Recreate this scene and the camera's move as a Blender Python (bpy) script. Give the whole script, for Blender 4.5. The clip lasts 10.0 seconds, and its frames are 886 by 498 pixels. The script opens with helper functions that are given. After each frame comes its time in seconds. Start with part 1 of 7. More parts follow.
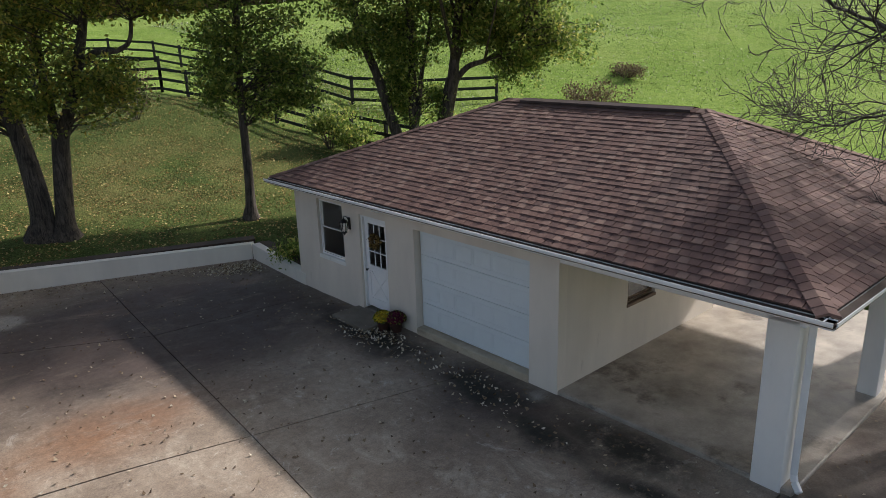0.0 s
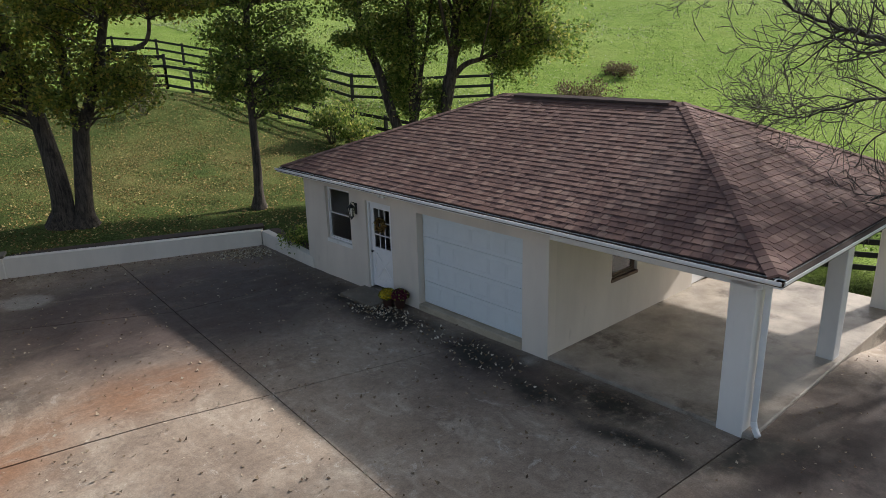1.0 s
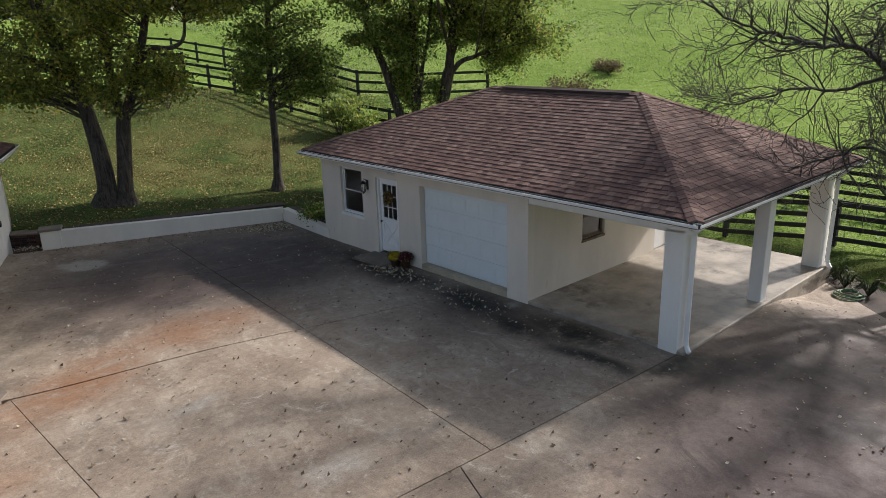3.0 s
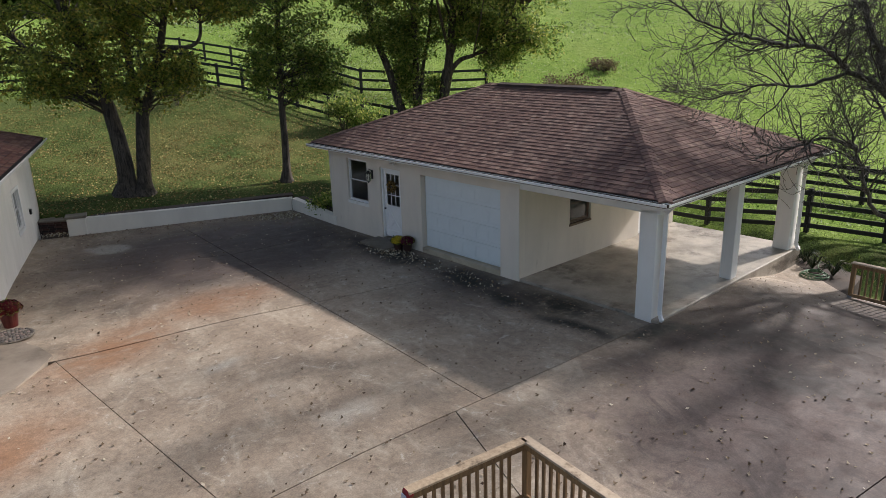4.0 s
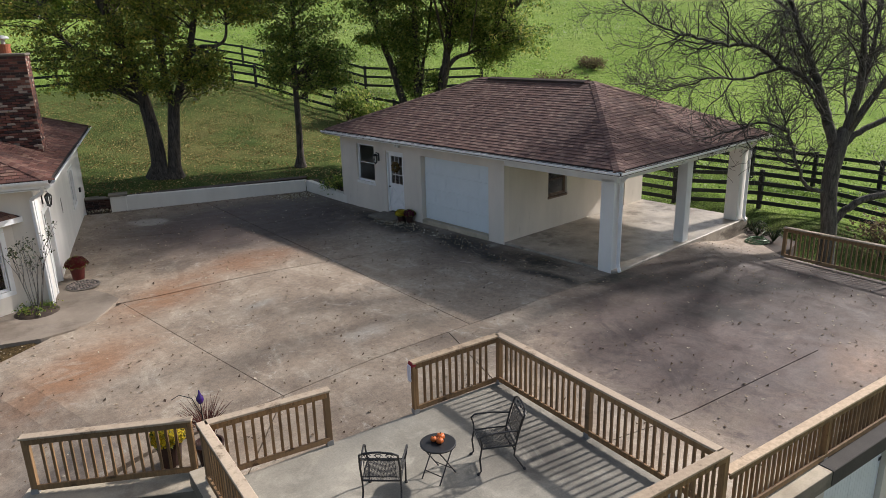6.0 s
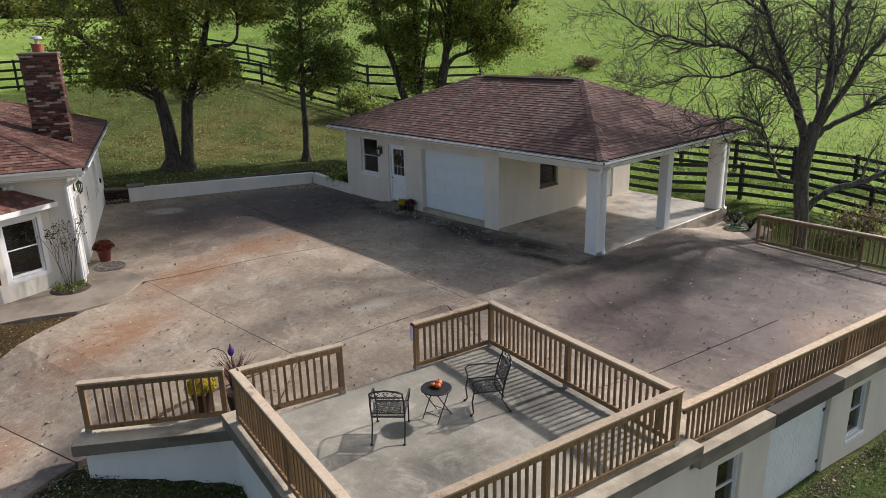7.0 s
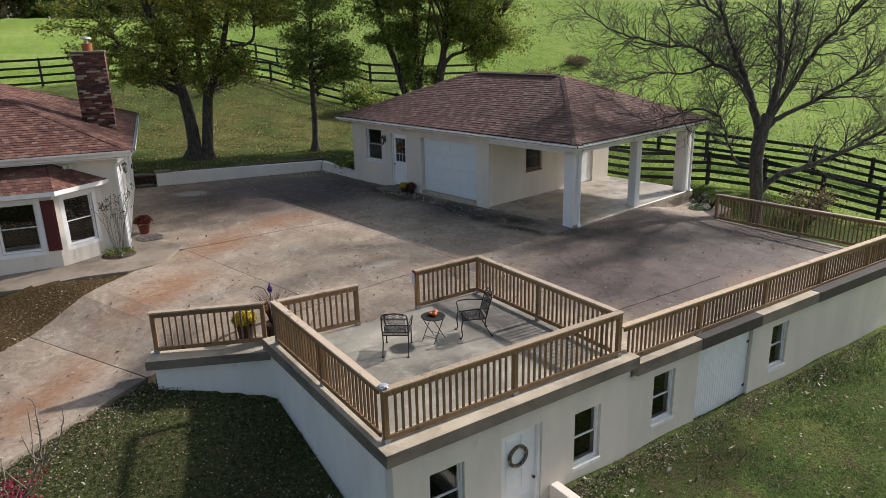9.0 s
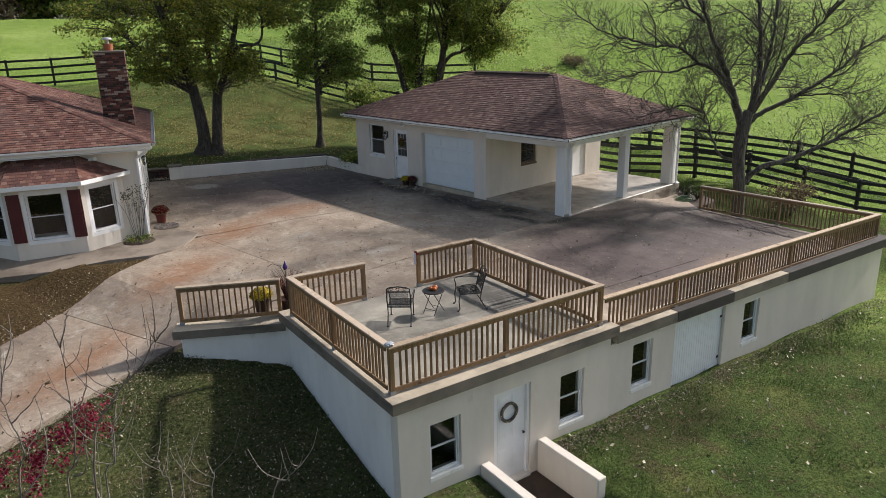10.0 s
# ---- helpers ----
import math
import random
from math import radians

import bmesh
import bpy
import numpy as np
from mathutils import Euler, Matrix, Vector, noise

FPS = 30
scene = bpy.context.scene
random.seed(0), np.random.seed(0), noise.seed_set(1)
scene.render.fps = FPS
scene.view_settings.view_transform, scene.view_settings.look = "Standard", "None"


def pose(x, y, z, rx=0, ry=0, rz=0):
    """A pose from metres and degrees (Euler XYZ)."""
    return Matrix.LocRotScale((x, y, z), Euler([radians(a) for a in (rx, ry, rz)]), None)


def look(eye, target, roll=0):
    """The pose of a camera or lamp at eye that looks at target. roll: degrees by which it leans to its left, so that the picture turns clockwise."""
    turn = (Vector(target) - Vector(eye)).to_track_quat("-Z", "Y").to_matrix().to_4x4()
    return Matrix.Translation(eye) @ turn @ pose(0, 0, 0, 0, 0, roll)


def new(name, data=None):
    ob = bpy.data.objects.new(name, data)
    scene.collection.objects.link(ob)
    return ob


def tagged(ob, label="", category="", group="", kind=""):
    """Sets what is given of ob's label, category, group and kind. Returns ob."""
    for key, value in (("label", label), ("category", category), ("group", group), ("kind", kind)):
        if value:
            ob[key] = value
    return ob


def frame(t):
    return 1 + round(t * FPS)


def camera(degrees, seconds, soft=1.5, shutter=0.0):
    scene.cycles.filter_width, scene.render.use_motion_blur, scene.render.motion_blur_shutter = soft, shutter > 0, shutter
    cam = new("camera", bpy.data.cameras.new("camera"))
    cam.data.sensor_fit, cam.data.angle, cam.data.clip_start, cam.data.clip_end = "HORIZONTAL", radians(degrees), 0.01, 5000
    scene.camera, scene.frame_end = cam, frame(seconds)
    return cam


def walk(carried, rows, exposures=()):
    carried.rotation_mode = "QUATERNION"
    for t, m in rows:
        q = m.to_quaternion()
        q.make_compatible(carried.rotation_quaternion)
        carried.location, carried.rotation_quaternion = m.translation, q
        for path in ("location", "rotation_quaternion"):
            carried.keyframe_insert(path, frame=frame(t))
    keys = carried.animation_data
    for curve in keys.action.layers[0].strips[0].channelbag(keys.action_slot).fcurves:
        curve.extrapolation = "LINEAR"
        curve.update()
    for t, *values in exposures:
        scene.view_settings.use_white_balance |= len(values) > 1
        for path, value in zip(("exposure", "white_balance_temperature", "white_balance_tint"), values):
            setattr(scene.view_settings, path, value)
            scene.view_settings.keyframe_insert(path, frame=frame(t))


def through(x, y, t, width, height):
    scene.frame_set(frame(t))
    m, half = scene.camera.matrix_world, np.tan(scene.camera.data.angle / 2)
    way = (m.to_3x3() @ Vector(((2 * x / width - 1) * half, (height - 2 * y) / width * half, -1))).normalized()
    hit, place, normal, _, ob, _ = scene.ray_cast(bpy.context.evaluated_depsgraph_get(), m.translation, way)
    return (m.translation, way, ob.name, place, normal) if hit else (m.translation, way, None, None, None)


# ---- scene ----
cam = camera(65.0, 10.0, soft=0.55)
PATH = [
    (0, (0.265, 0.129, 5.848), (1.313, 1.731, 5.27), -1.7),
    (0.5, (-0.115, -0.352, 5.811), (0.938, 1.247, 5.234), -1.6),
    (1, (-0.561, -0.878, 5.844), (0.5, 0.715, 5.264), -1.5),
    (1.5, (-0.932, -1.481, 5.862), (0.126, 0.114, 5.28), -1.6),
    (2, (-1.35, -2.084, 5.87), (-0.291, -0.491, 5.289), -1.6),
    (2.5, (-1.768, -2.686, 5.897), (-0.707, -1.095, 5.313), -1.6),
    (4, (-3.026, -4.653, 5.97), (-1.969, -3.062, 5.381), -1.6),
    (4.5, (-3.454, -5.332, 5.958), (-2.396, -3.739, 5.37), -1.6),
    (5, (-3.9, -6.023, 5.98), (-2.842, -4.431, 5.391), -1.6),
    (5.5, (-4.337, -6.722, 5.989), (-3.279, -5.13, 5.399), -1.6),
    (7, (-5.656, -8.779, 6.065), (-4.599, -7.188, 5.471), -1.5),
    (7.5, (-6.075, -9.439, 6.082), (-5.017, -7.849, 5.487), -1.5),
    (8, (-6.502, -10.089, 6.098), (-5.443, -8.5, 5.504), -1.5),
    (8.5, (-6.915, -10.738, 6.117), (-5.855, -9.149, 5.522), -1.4),
    (9, (-7.334, -11.375, 6.141), (-6.274, -9.787, 5.545), -1.4),
    (9.5, (-7.748, -12.012, 6.156), (-6.689, -10.424, 5.56), -1.5),
    (10, (-8.175, -12.649, 6.159), (-7.115, -11.061, 5.564), -1.4),
]
walk(cam, [(t, look(eye, target, roll)) for t, eye, target, roll in PATH])


# ---- light ----
SUN = Vector((0.82, -0.035, 0.572)).normalized()
world = bpy.data.worlds.new("sky")
scene.world = world
world.use_nodes = True
_n = world.node_tree.nodes
_sky = _n.new("ShaderNodeTexSky")
_sky.sky_type = "NISHITA"
_sky.sun_disc = False
_sky.sun_elevation = math.asin(SUN.z)
_sky.sun_rotation = math.atan2(SUN.x, SUN.y)
_sky.air_density, _sky.dust_density, _sky.ozone_density = 1.0, 2.5, 1.0
_n["Background"].inputs["Strength"].default_value = 0.125
_haze = _n.new("ShaderNodeHueSaturation")
_haze.inputs["Saturation"].default_value = 0.85
world.node_tree.links.new(_sky.outputs[0], _haze.inputs["Color"])
world.node_tree.links.new(_haze.outputs[0], _n["Background"].inputs[0])
_lamp = bpy.data.lights.new("sun", "SUN")
_lamp.energy, _lamp.angle, _lamp.color = 4.7, radians(2.0), (1.0, 0.945, 0.925)
sun = new("sun", _lamp)
sun.matrix_world = look(SUN * 60, (0, 0, 0))
scene.view_settings.exposure = 0.18

# ---- materials ----
class Nodes:
    """A small wrapper to write a node material in few lines."""
    def __init__(self, name, rough=0.8, metal=0.0):
        self.m = bpy.data.materials.new(name)
        self.m.use_nodes = True
        self.t = self.m.node_tree
        self.b = self.t.nodes["Principled BSDF"]
        self.b.inputs["Roughness"].default_value = rough
        self.b.inputs["Metallic"].default_value = metal
        self.co = self.t.nodes.new("ShaderNodeTexCoord").outputs["Object"]

    def put(self, a, b):
        self.t.links.new(a, b)

    def val(self, sock, v):
        if isinstance(v, bpy.types.NodeSocket):
            self.put(v, sock)
        else:
            sock.default_value = v

    def scaled(self, sx, sy, sz, co=None):
        n = self.t.nodes.new("ShaderNodeMapping")
        n.inputs["Scale"].default_value = (sx, sy, sz)
        self.put(co or self.co, n.inputs["Vector"])
        return n.outputs[0]

    def noise(self, scale, detail=4.0, rough=0.55, co=None, warp=0.0):
        n = self.t.nodes.new("ShaderNodeTexNoise")
        n.inputs["Scale"].default_value = scale
        n.inputs["Detail"].default_value = detail
        n.inputs["Roughness"].default_value = rough
        n.inputs["Distortion"].default_value = warp
        self.put(co or self.co, n.inputs["Vector"])
        return n.outputs[0]

    def voronoi(self, scale, feature="F1", co=None):
        n = self.t.nodes.new("ShaderNodeTexVoronoi")
        n.feature = feature
        n.inputs["Scale"].default_value = scale
        self.put(co or self.co, n.inputs["Vector"])
        return n.outputs[0]

    def ramp(self, fac, stops):
        n = self.t.nodes.new("ShaderNodeValToRGB")
        e = n.color_ramp.elements
        while len(e) < len(stops):
            e.new(0.5)
        for k, (p, c) in zip(e, stops):
            k.position = p
            k.color = (*c, 1) if len(c) == 3 else c
        self.val(n.inputs[0], fac)
        return n.outputs[0]

    def step(self, fac, a, b):
        n = self.t.nodes.new("ShaderNodeMapRange")
        n.interpolation_type = "SMOOTHSTEP"
        n.inputs[1].default_value, n.inputs[2].default_value = a, b
        self.val(n.inputs[0], fac)
        return n.outputs[0]

    def mix(self, fac, a, b, mode="MIX"):
        n = self.t.nodes.new("ShaderNodeMixRGB")
        n.blend_type = mode
        self.val(n.inputs[0], fac)
        self.val(n.inputs[1], (*a, 1) if isinstance(a, tuple) else a)
        self.val(n.inputs[2], (*b, 1) if isinstance(b, tuple) else b)
        return n.outputs[0]

    def math(self, op, a, b=0.0):
        n = self.t.nodes.new("ShaderNodeMath")
        n.operation = op
        self.val(n.inputs[0], a)
        self.val(n.inputs[1], b)
        return n.outputs[0]

    def random(self):
        """A value of its own for each island and for each object."""
        g = self.t.nodes.new("ShaderNodeNewGeometry").outputs["Random Per Island"]
        o = self.t.nodes.new("ShaderNodeObjectInfo").outputs["Random"]
        return self.math("FRACT", self.math("ADD", g, o))

    def spot(self, x, y, rx, ry, turn=0.0, soft=1.0):
        """A mask of a stain lying at x, y: 1 in the middle, 0 beyond its rim."""
        n = self.t.nodes.new("ShaderNodeMapping")
        n.vector_type = "TEXTURE"
        n.inputs["Location"].default_value = (x, y, 0)
        n.inputs["Rotation"].default_value = (0, 0, radians(turn))
        n.inputs["Scale"].default_value = (rx, ry, 1000)
        wob = self.t.nodes.new("ShaderNodeTexNoise")
        wob.inputs["Scale"].default_value = 1.1
        wob.inputs["Detail"].default_value = 5
        self.put(self.co, wob.inputs["Vector"])
        add = self.t.nodes.new("ShaderNodeMixRGB")
        add.blend_type = "ADD"
        add.inputs[0].default_value = 0.9
        self.put(self.co, add.inputs[1])
        self.put(wob.outputs[1], add.inputs[2])
        sub = self.t.nodes.new("ShaderNodeVectorMath")
        sub.operation = "SUBTRACT"
        sub.inputs[1].default_value = (0.45, 0.45, 0.45)
        self.put(add.outputs[0], sub.inputs[0])
        self.put(sub.outputs[0], n.inputs["Vector"])
        d = self.t.nodes.new("ShaderNodeVectorMath")
        d.operation = "LENGTH"
        self.put(n.outputs[0], d.inputs[0])
        return self.step(d.outputs["Value"], 1.0, 1.0 - soft)

    def done(self, color, bump=None, strength=0.3, dist=0.01, rough=None):
        self.val(self.b.inputs["Base Color"], (*color, 1) if isinstance(color, tuple) else color)
        if rough is not None:
            self.val(self.b.inputs["Roughness"], rough)
        if bump is not None:
            n = self.t.nodes.new("ShaderNodeBump")
            n.inputs["Strength"].default_value = strength
            n.inputs["Distance"].default_value = dist
            self.put(bump, n.inputs["Height"])
            self.put(n.outputs[0], self.b.inputs["Normal"])
        return self.m


def mat_drive():
    n = Nodes("driveway_concrete", 0.75)
    big = n.noise(0.45, 7, 0.66)
    mid = n.noise(2.3, 6, 0.65, warp=0.4)
    fine = n.noise(38, 3, 0.6)
    c = n.ramp(big, [(0.3, (0.205, 0.158, 0.118)), (0.5, (0.315, 0.25, 0.187)), (0.68, (0.43, 0.362, 0.282))])
    c = n.mix(n.math("MULTIPLY", n.step(n.noise(1.6, 9, 0.74, n.scaled(1.0, 0.5, 1), warp=0.9), 0.48, 0.7), 0.6), c, (0.53, 0.462, 0.365))
    c = n.mix(n.math("MULTIPLY", n.step(n.noise(1.1, 8, 0.72, warp=0.6), 0.54, 0.70), 0.5), c, (0.16, 0.122, 0.092))
    c = n.mix(n.math("MULTIPLY", n.step(n.noise(5.5, 6, 0.75), 0.56, 0.72), 0.5), c, (0.17, 0.135, 0.105))
    c = n.mix(n.math("MULTIPLY", n.step(n.noise(1.9, 10, 0.82, warp=1.2), 0.575, 0.61), 0.5), c, (0.56, 0.52, 0.45))
    c = n.mix(n.math("MULTIPLY", n.step(n.noise(2.7, 9, 0.8, warp=1.0), 0.60, 0.64), 0.5), c, (0.13, 0.10, 0.08))
    # clay washed down from the upper lot
    rust = n.math("MAXIMUM", n.spot(1.2, 11.4, 2.6, 1.5, 10), n.spot(-1.4, 10.3, 2.8, 1.5, 38))
    rust = n.math("MAXIMUM", rust, n.spot(-4.0, 6.9, 3.4, 1.5, 44))
    rust = n.math("MAXIMUM", rust, n.spot(-7.2, 3.6, 3.2, 1.2, 42))
    rust = n.math("MAXIMUM", rust, n.spot(8.0, -1.2, 3.0, 1.7, 5))
    rust = n.math("MULTIPLY", rust, n.step(n.noise(1.3, 8, 0.72, n.scaled(0.8, 1.4, 1), warp=0.7), 0.26, 0.54))
    c = n.mix(n.math("MULTIPLY", rust, 0.9), c, (0.262, 0.132, 0.066))
    # grime by the garage and upper lot, deepened in colour where shade lies
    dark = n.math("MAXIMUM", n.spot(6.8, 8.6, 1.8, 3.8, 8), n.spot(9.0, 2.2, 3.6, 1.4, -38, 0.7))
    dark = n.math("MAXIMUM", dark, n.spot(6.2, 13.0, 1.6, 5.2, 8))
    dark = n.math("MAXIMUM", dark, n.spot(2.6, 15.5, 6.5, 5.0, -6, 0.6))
    # right lot: stains together with bare-tree shade painted into the concrete
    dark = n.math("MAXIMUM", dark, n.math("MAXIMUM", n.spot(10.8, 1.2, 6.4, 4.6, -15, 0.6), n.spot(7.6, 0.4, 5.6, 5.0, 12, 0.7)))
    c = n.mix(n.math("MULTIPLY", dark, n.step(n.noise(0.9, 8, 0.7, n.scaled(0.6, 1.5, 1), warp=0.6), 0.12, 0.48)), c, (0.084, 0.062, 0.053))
    c = n.mix(n.math("MULTIPLY", n.math("MAXIMUM", n.spot(-10.5, -1.6, 7.5, 1.5, 32, 0.8), n.spot(-5.0, 3.4, 2.2, 0.8, 32, 0.8)), n.step(n.noise(1.2, 7, 0.7), 0.2, 0.6)), c, (0.12, 0.095, 0.08))
    # soiling plus an overall dark tint that carries some tree shade
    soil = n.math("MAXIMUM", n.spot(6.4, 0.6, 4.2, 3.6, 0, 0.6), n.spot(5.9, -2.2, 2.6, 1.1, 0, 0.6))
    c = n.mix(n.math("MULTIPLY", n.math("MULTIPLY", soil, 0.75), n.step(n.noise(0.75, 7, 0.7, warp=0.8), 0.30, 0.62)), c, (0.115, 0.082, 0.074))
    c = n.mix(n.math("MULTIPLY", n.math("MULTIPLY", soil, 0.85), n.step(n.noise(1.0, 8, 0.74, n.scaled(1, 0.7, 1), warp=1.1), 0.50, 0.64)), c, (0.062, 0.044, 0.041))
    c = n.mix(n.math("MULTIPLY", n.spot(8.4, -1.9, 1.6, 0.9, 10), 0.45), c, (0.40, 0.27, 0.19))
    # near-black streaks running out from the carport post
    dark_streak = n.math("MAXIMUM", n.spot(8.9, 2.8, 2.4, 1.1, -32, 0.8), n.math("MAXIMUM", n.spot(8.3, 1.1, 1.8, 0.9, -50, 0.8), n.spot(10.4, 1.7, 2.6, 0.9, -25, 0.8)))
    c = n.mix(n.math("MULTIPLY", dark_streak, n.step(n.noise(1.5, 8, 0.74), 0.27, 0.54)), c, (0.036, 0.027, 0.024))
    moss = n.math("MAXIMUM", n.spot(6.75, 8.9, 0.8, 1.5, 8, 0.9), n.spot(6.3, 12.2, 0.7, 3.4, 8, 0.9))
    moss = n.math("MAXIMUM", moss, n.math("MAXIMUM", n.spot(7.3, 6.2, 0.7, 2.0, 8, 0.9), n.spot(7.9, 3.9, 1.7, 0.5, -20, 0.8)))
    moss = n.math("MAXIMUM", moss, n.math("MAXIMUM", n.spot(6.62, 7.2, 0.55, 1.6, 8, 0.9), n.spot(6.8, 5.1, 0.5, 1.5, 8, 0.9)))
    c = n.mix(n.math("MULTIPLY", moss, n.step(n.noise(2.2, 7, 0.76), 0.28, 0.52)), c, (0.022, 0.021, 0.015))
    pale = n.math("MAXIMUM", n.spot(0.07, 7.9, 0.75, 0.4, 10), n.spot(1.38, 4.8, 0.95, 0.35, 20))
    pale = n.math("MAXIMUM", pale, n.math("MAXIMUM", n.spot(-0.3, 17.9, 0.75, 0.75, 0, 0.35), n.spot(7.32, 8.2, 0.3, 0.35, 0)))
    c = n.mix(n.math("MULTIPLY", pale, 0.5), c, (0.47, 0.46, 0.41))
    c = n.mix(0.28, c, n.ramp(fine, [(0.28, (0.12, 0.11, 0.1)), (0.72, (0.78, 0.76, 0.74))]), "OVERLAY")
    c = n.mix(0.4, c, n.ramp(n.noise(8, 6, 0.78), [(0.3, (0.17, 0.16, 0.15)), (0.7, (0.78, 0.77, 0.75))]), "OVERLAY")
    return n.done(c, n.mix(0.5, fine, mid), 0.35, 0.01, n.ramp(mid, [(0.3, (0.6,) * 3), (0.7, (0.9,) * 3)]))


def mat_patio():
    n = Nodes("patio_concrete", 0.8)
    mid = n.noise(1.7, 7, 0.65, warp=0.5)
    fine = n.noise(45, 3, 0.6)
    c = n.ramp(n.noise(0.7, 6, 0.6), [(0.32, (0.20, 0.185, 0.15)), (0.6, (0.37, 0.345, 0.285))])
    c = n.mix(n.math("MULTIPLY", n.step(mid, 0.5, 0.66), 0.7), c, (0.46, 0.425, 0.35))
    c = n.mix(n.math("MULTIPLY", n.math("MAXIMUM", n.spot(1.2, -0.8, 1.7, 2.6, 0), n.spot(-1.0, -1.6, 2.0, 1.1, 20)), n.step(n.noise(1.2, 8, 0.72, warp=0.6), 0.30, 0.58)), c, (0.105, 0.096, 0.08))
    c = n.mix(0.3, c, n.ramp(fine, [(0.3, (0.15, 0.14, 0.13)), (0.7, (0.5, 0.48, 0.45))]), "OVERLAY")
    return n.done(c, fine, 0.25, 0.008)


def mat_plain_concrete(name, lo, hi, stain=(0.06, 0.055, 0.05), amount=0.5):
    n = Nodes(name, 0.85)
    c = n.ramp(n.noise(1.3, 6, 0.62), [(0.3, lo), (0.68, hi)])
    c = n.mix(n.math("MULTIPLY", n.step(n.noise(0.8, 7, 0.7, n.scaled(1, 1, 3)), 0.5, 0.66), amount), c, stain)
    f = n.noise(40, 3)
    c = n.mix(0.3, c, n.ramp(f, [(0.3, lo), (0.7, hi)]), "OVERLAY")
    return n.done(c, f, 0.3, 0.01)


def mat_stucco(name="stucco", base=(0.74, 0.675, 0.585)):
    n = Nodes(name, 0.9)
    g = n.noise(70, 4, 0.7)
    stain = n.noise(1.1, 6, 0.6, n.scaled(1.0, 1.0, 0.35))
    lo = tuple(v * 0.86 for v in base)
    hi = tuple(min(1, v * 1.06) for v in base)
    c = n.ramp(stain, [(0.3, lo), (0.6, base), (0.8, hi)])
    c = n.mix(n.math("MULTIPLY", n.step(n.noise(3.5, 6, 0.7, n.scaled(1, 1, 0.25)), 0.6, 0.78), 0.35), c, (0.32, 0.28, 0.23))
    return n.done(c, g, 0.35, 0.006)


def mat_paint(name, color, rough=0.5, wear=0.12):
    n = Nodes(name, rough)
    lo = tuple(v * (1 - wear) for v in color)
    c = n.ramp(n.noise(2.0, 6, 0.65), [(0.3, lo), (0.65, color)])
    return n.done(c, n.noise(60, 3), 0.06, 0.003)


def mat_shingle(name, tones):
    n = Nodes(name, 0.9)
    r = n.random()
    k = len(tones)
    c = n.ramp(r, [(i / k, t) for i, t in enumerate(tones)])
    c.node.color_ramp.interpolation = "CONSTANT"
    grit = n.noise(160, 2, 0.6)
    c = n.mix(0.55, c, n.ramp(grit, [(0.25, (0.12, 0.11, 0.10)), (0.75, (0.85, 0.8, 0.78))]), "OVERLAY")
    c = n.mix(n.math("MULTIPLY", n.step(n.noise(0.9, 6, 0.65), 0.45, 0.75), 0.3), c, (0.13, 0.10, 0.085))
    return n.done(c, grit, 0.4, 0.004)


def mat_wood(name, lo, hi, grey, scale=1.0):
    n = Nodes(name, 0.75)
    w = n.noise(6 * scale, 6, 0.65, n.scaled(3, 3, 0.35))
    r = n.random()
    c = n.ramp(w, [(0.3, lo), (0.7, hi)])
    c = n.mix(n.math("MULTIPLY", r, 0.55), c, grey)
    c = n.mix(0.6, c, n.ramp(n.math("FRACT", n.math("MULTIPLY", r, 7.3)), [(0.0, (0.27,) * 3), (1.0, (0.66,) * 3)]), "OVERLAY")
    c = n.mix(n.step(n.noise(3, 5, 0.7), 0.56, 0.72), c, tuple(v * 0.5 for v in lo))
    return n.done(c, w, 0.25, 0.004)


def mat_brick():
    n = Nodes("chimney_brick", 0.9)
    r = n.random()
    c = n.ramp(r, [(0.0, (0.085, 0.032, 0.026)), (0.22, (0.15, 0.055, 0.04)), (0.38, (0.045, 0.028, 0.025)),
                   (0.58, (0.20, 0.085, 0.06)), (0.70, (0.11, 0.045, 0.034)), (0.86, (0.36, 0.27, 0.215))])
    c.node.color_ramp.interpolation = "CONSTANT"
    f = n.noise(45, 4)
    c = n.mix(0.4, c, n.ramp(f, [(0.3, (0.2,) * 3), (0.7, (0.8,) * 3)]), "OVERLAY")
    return n.done(c, f, 0.4, 0.006)


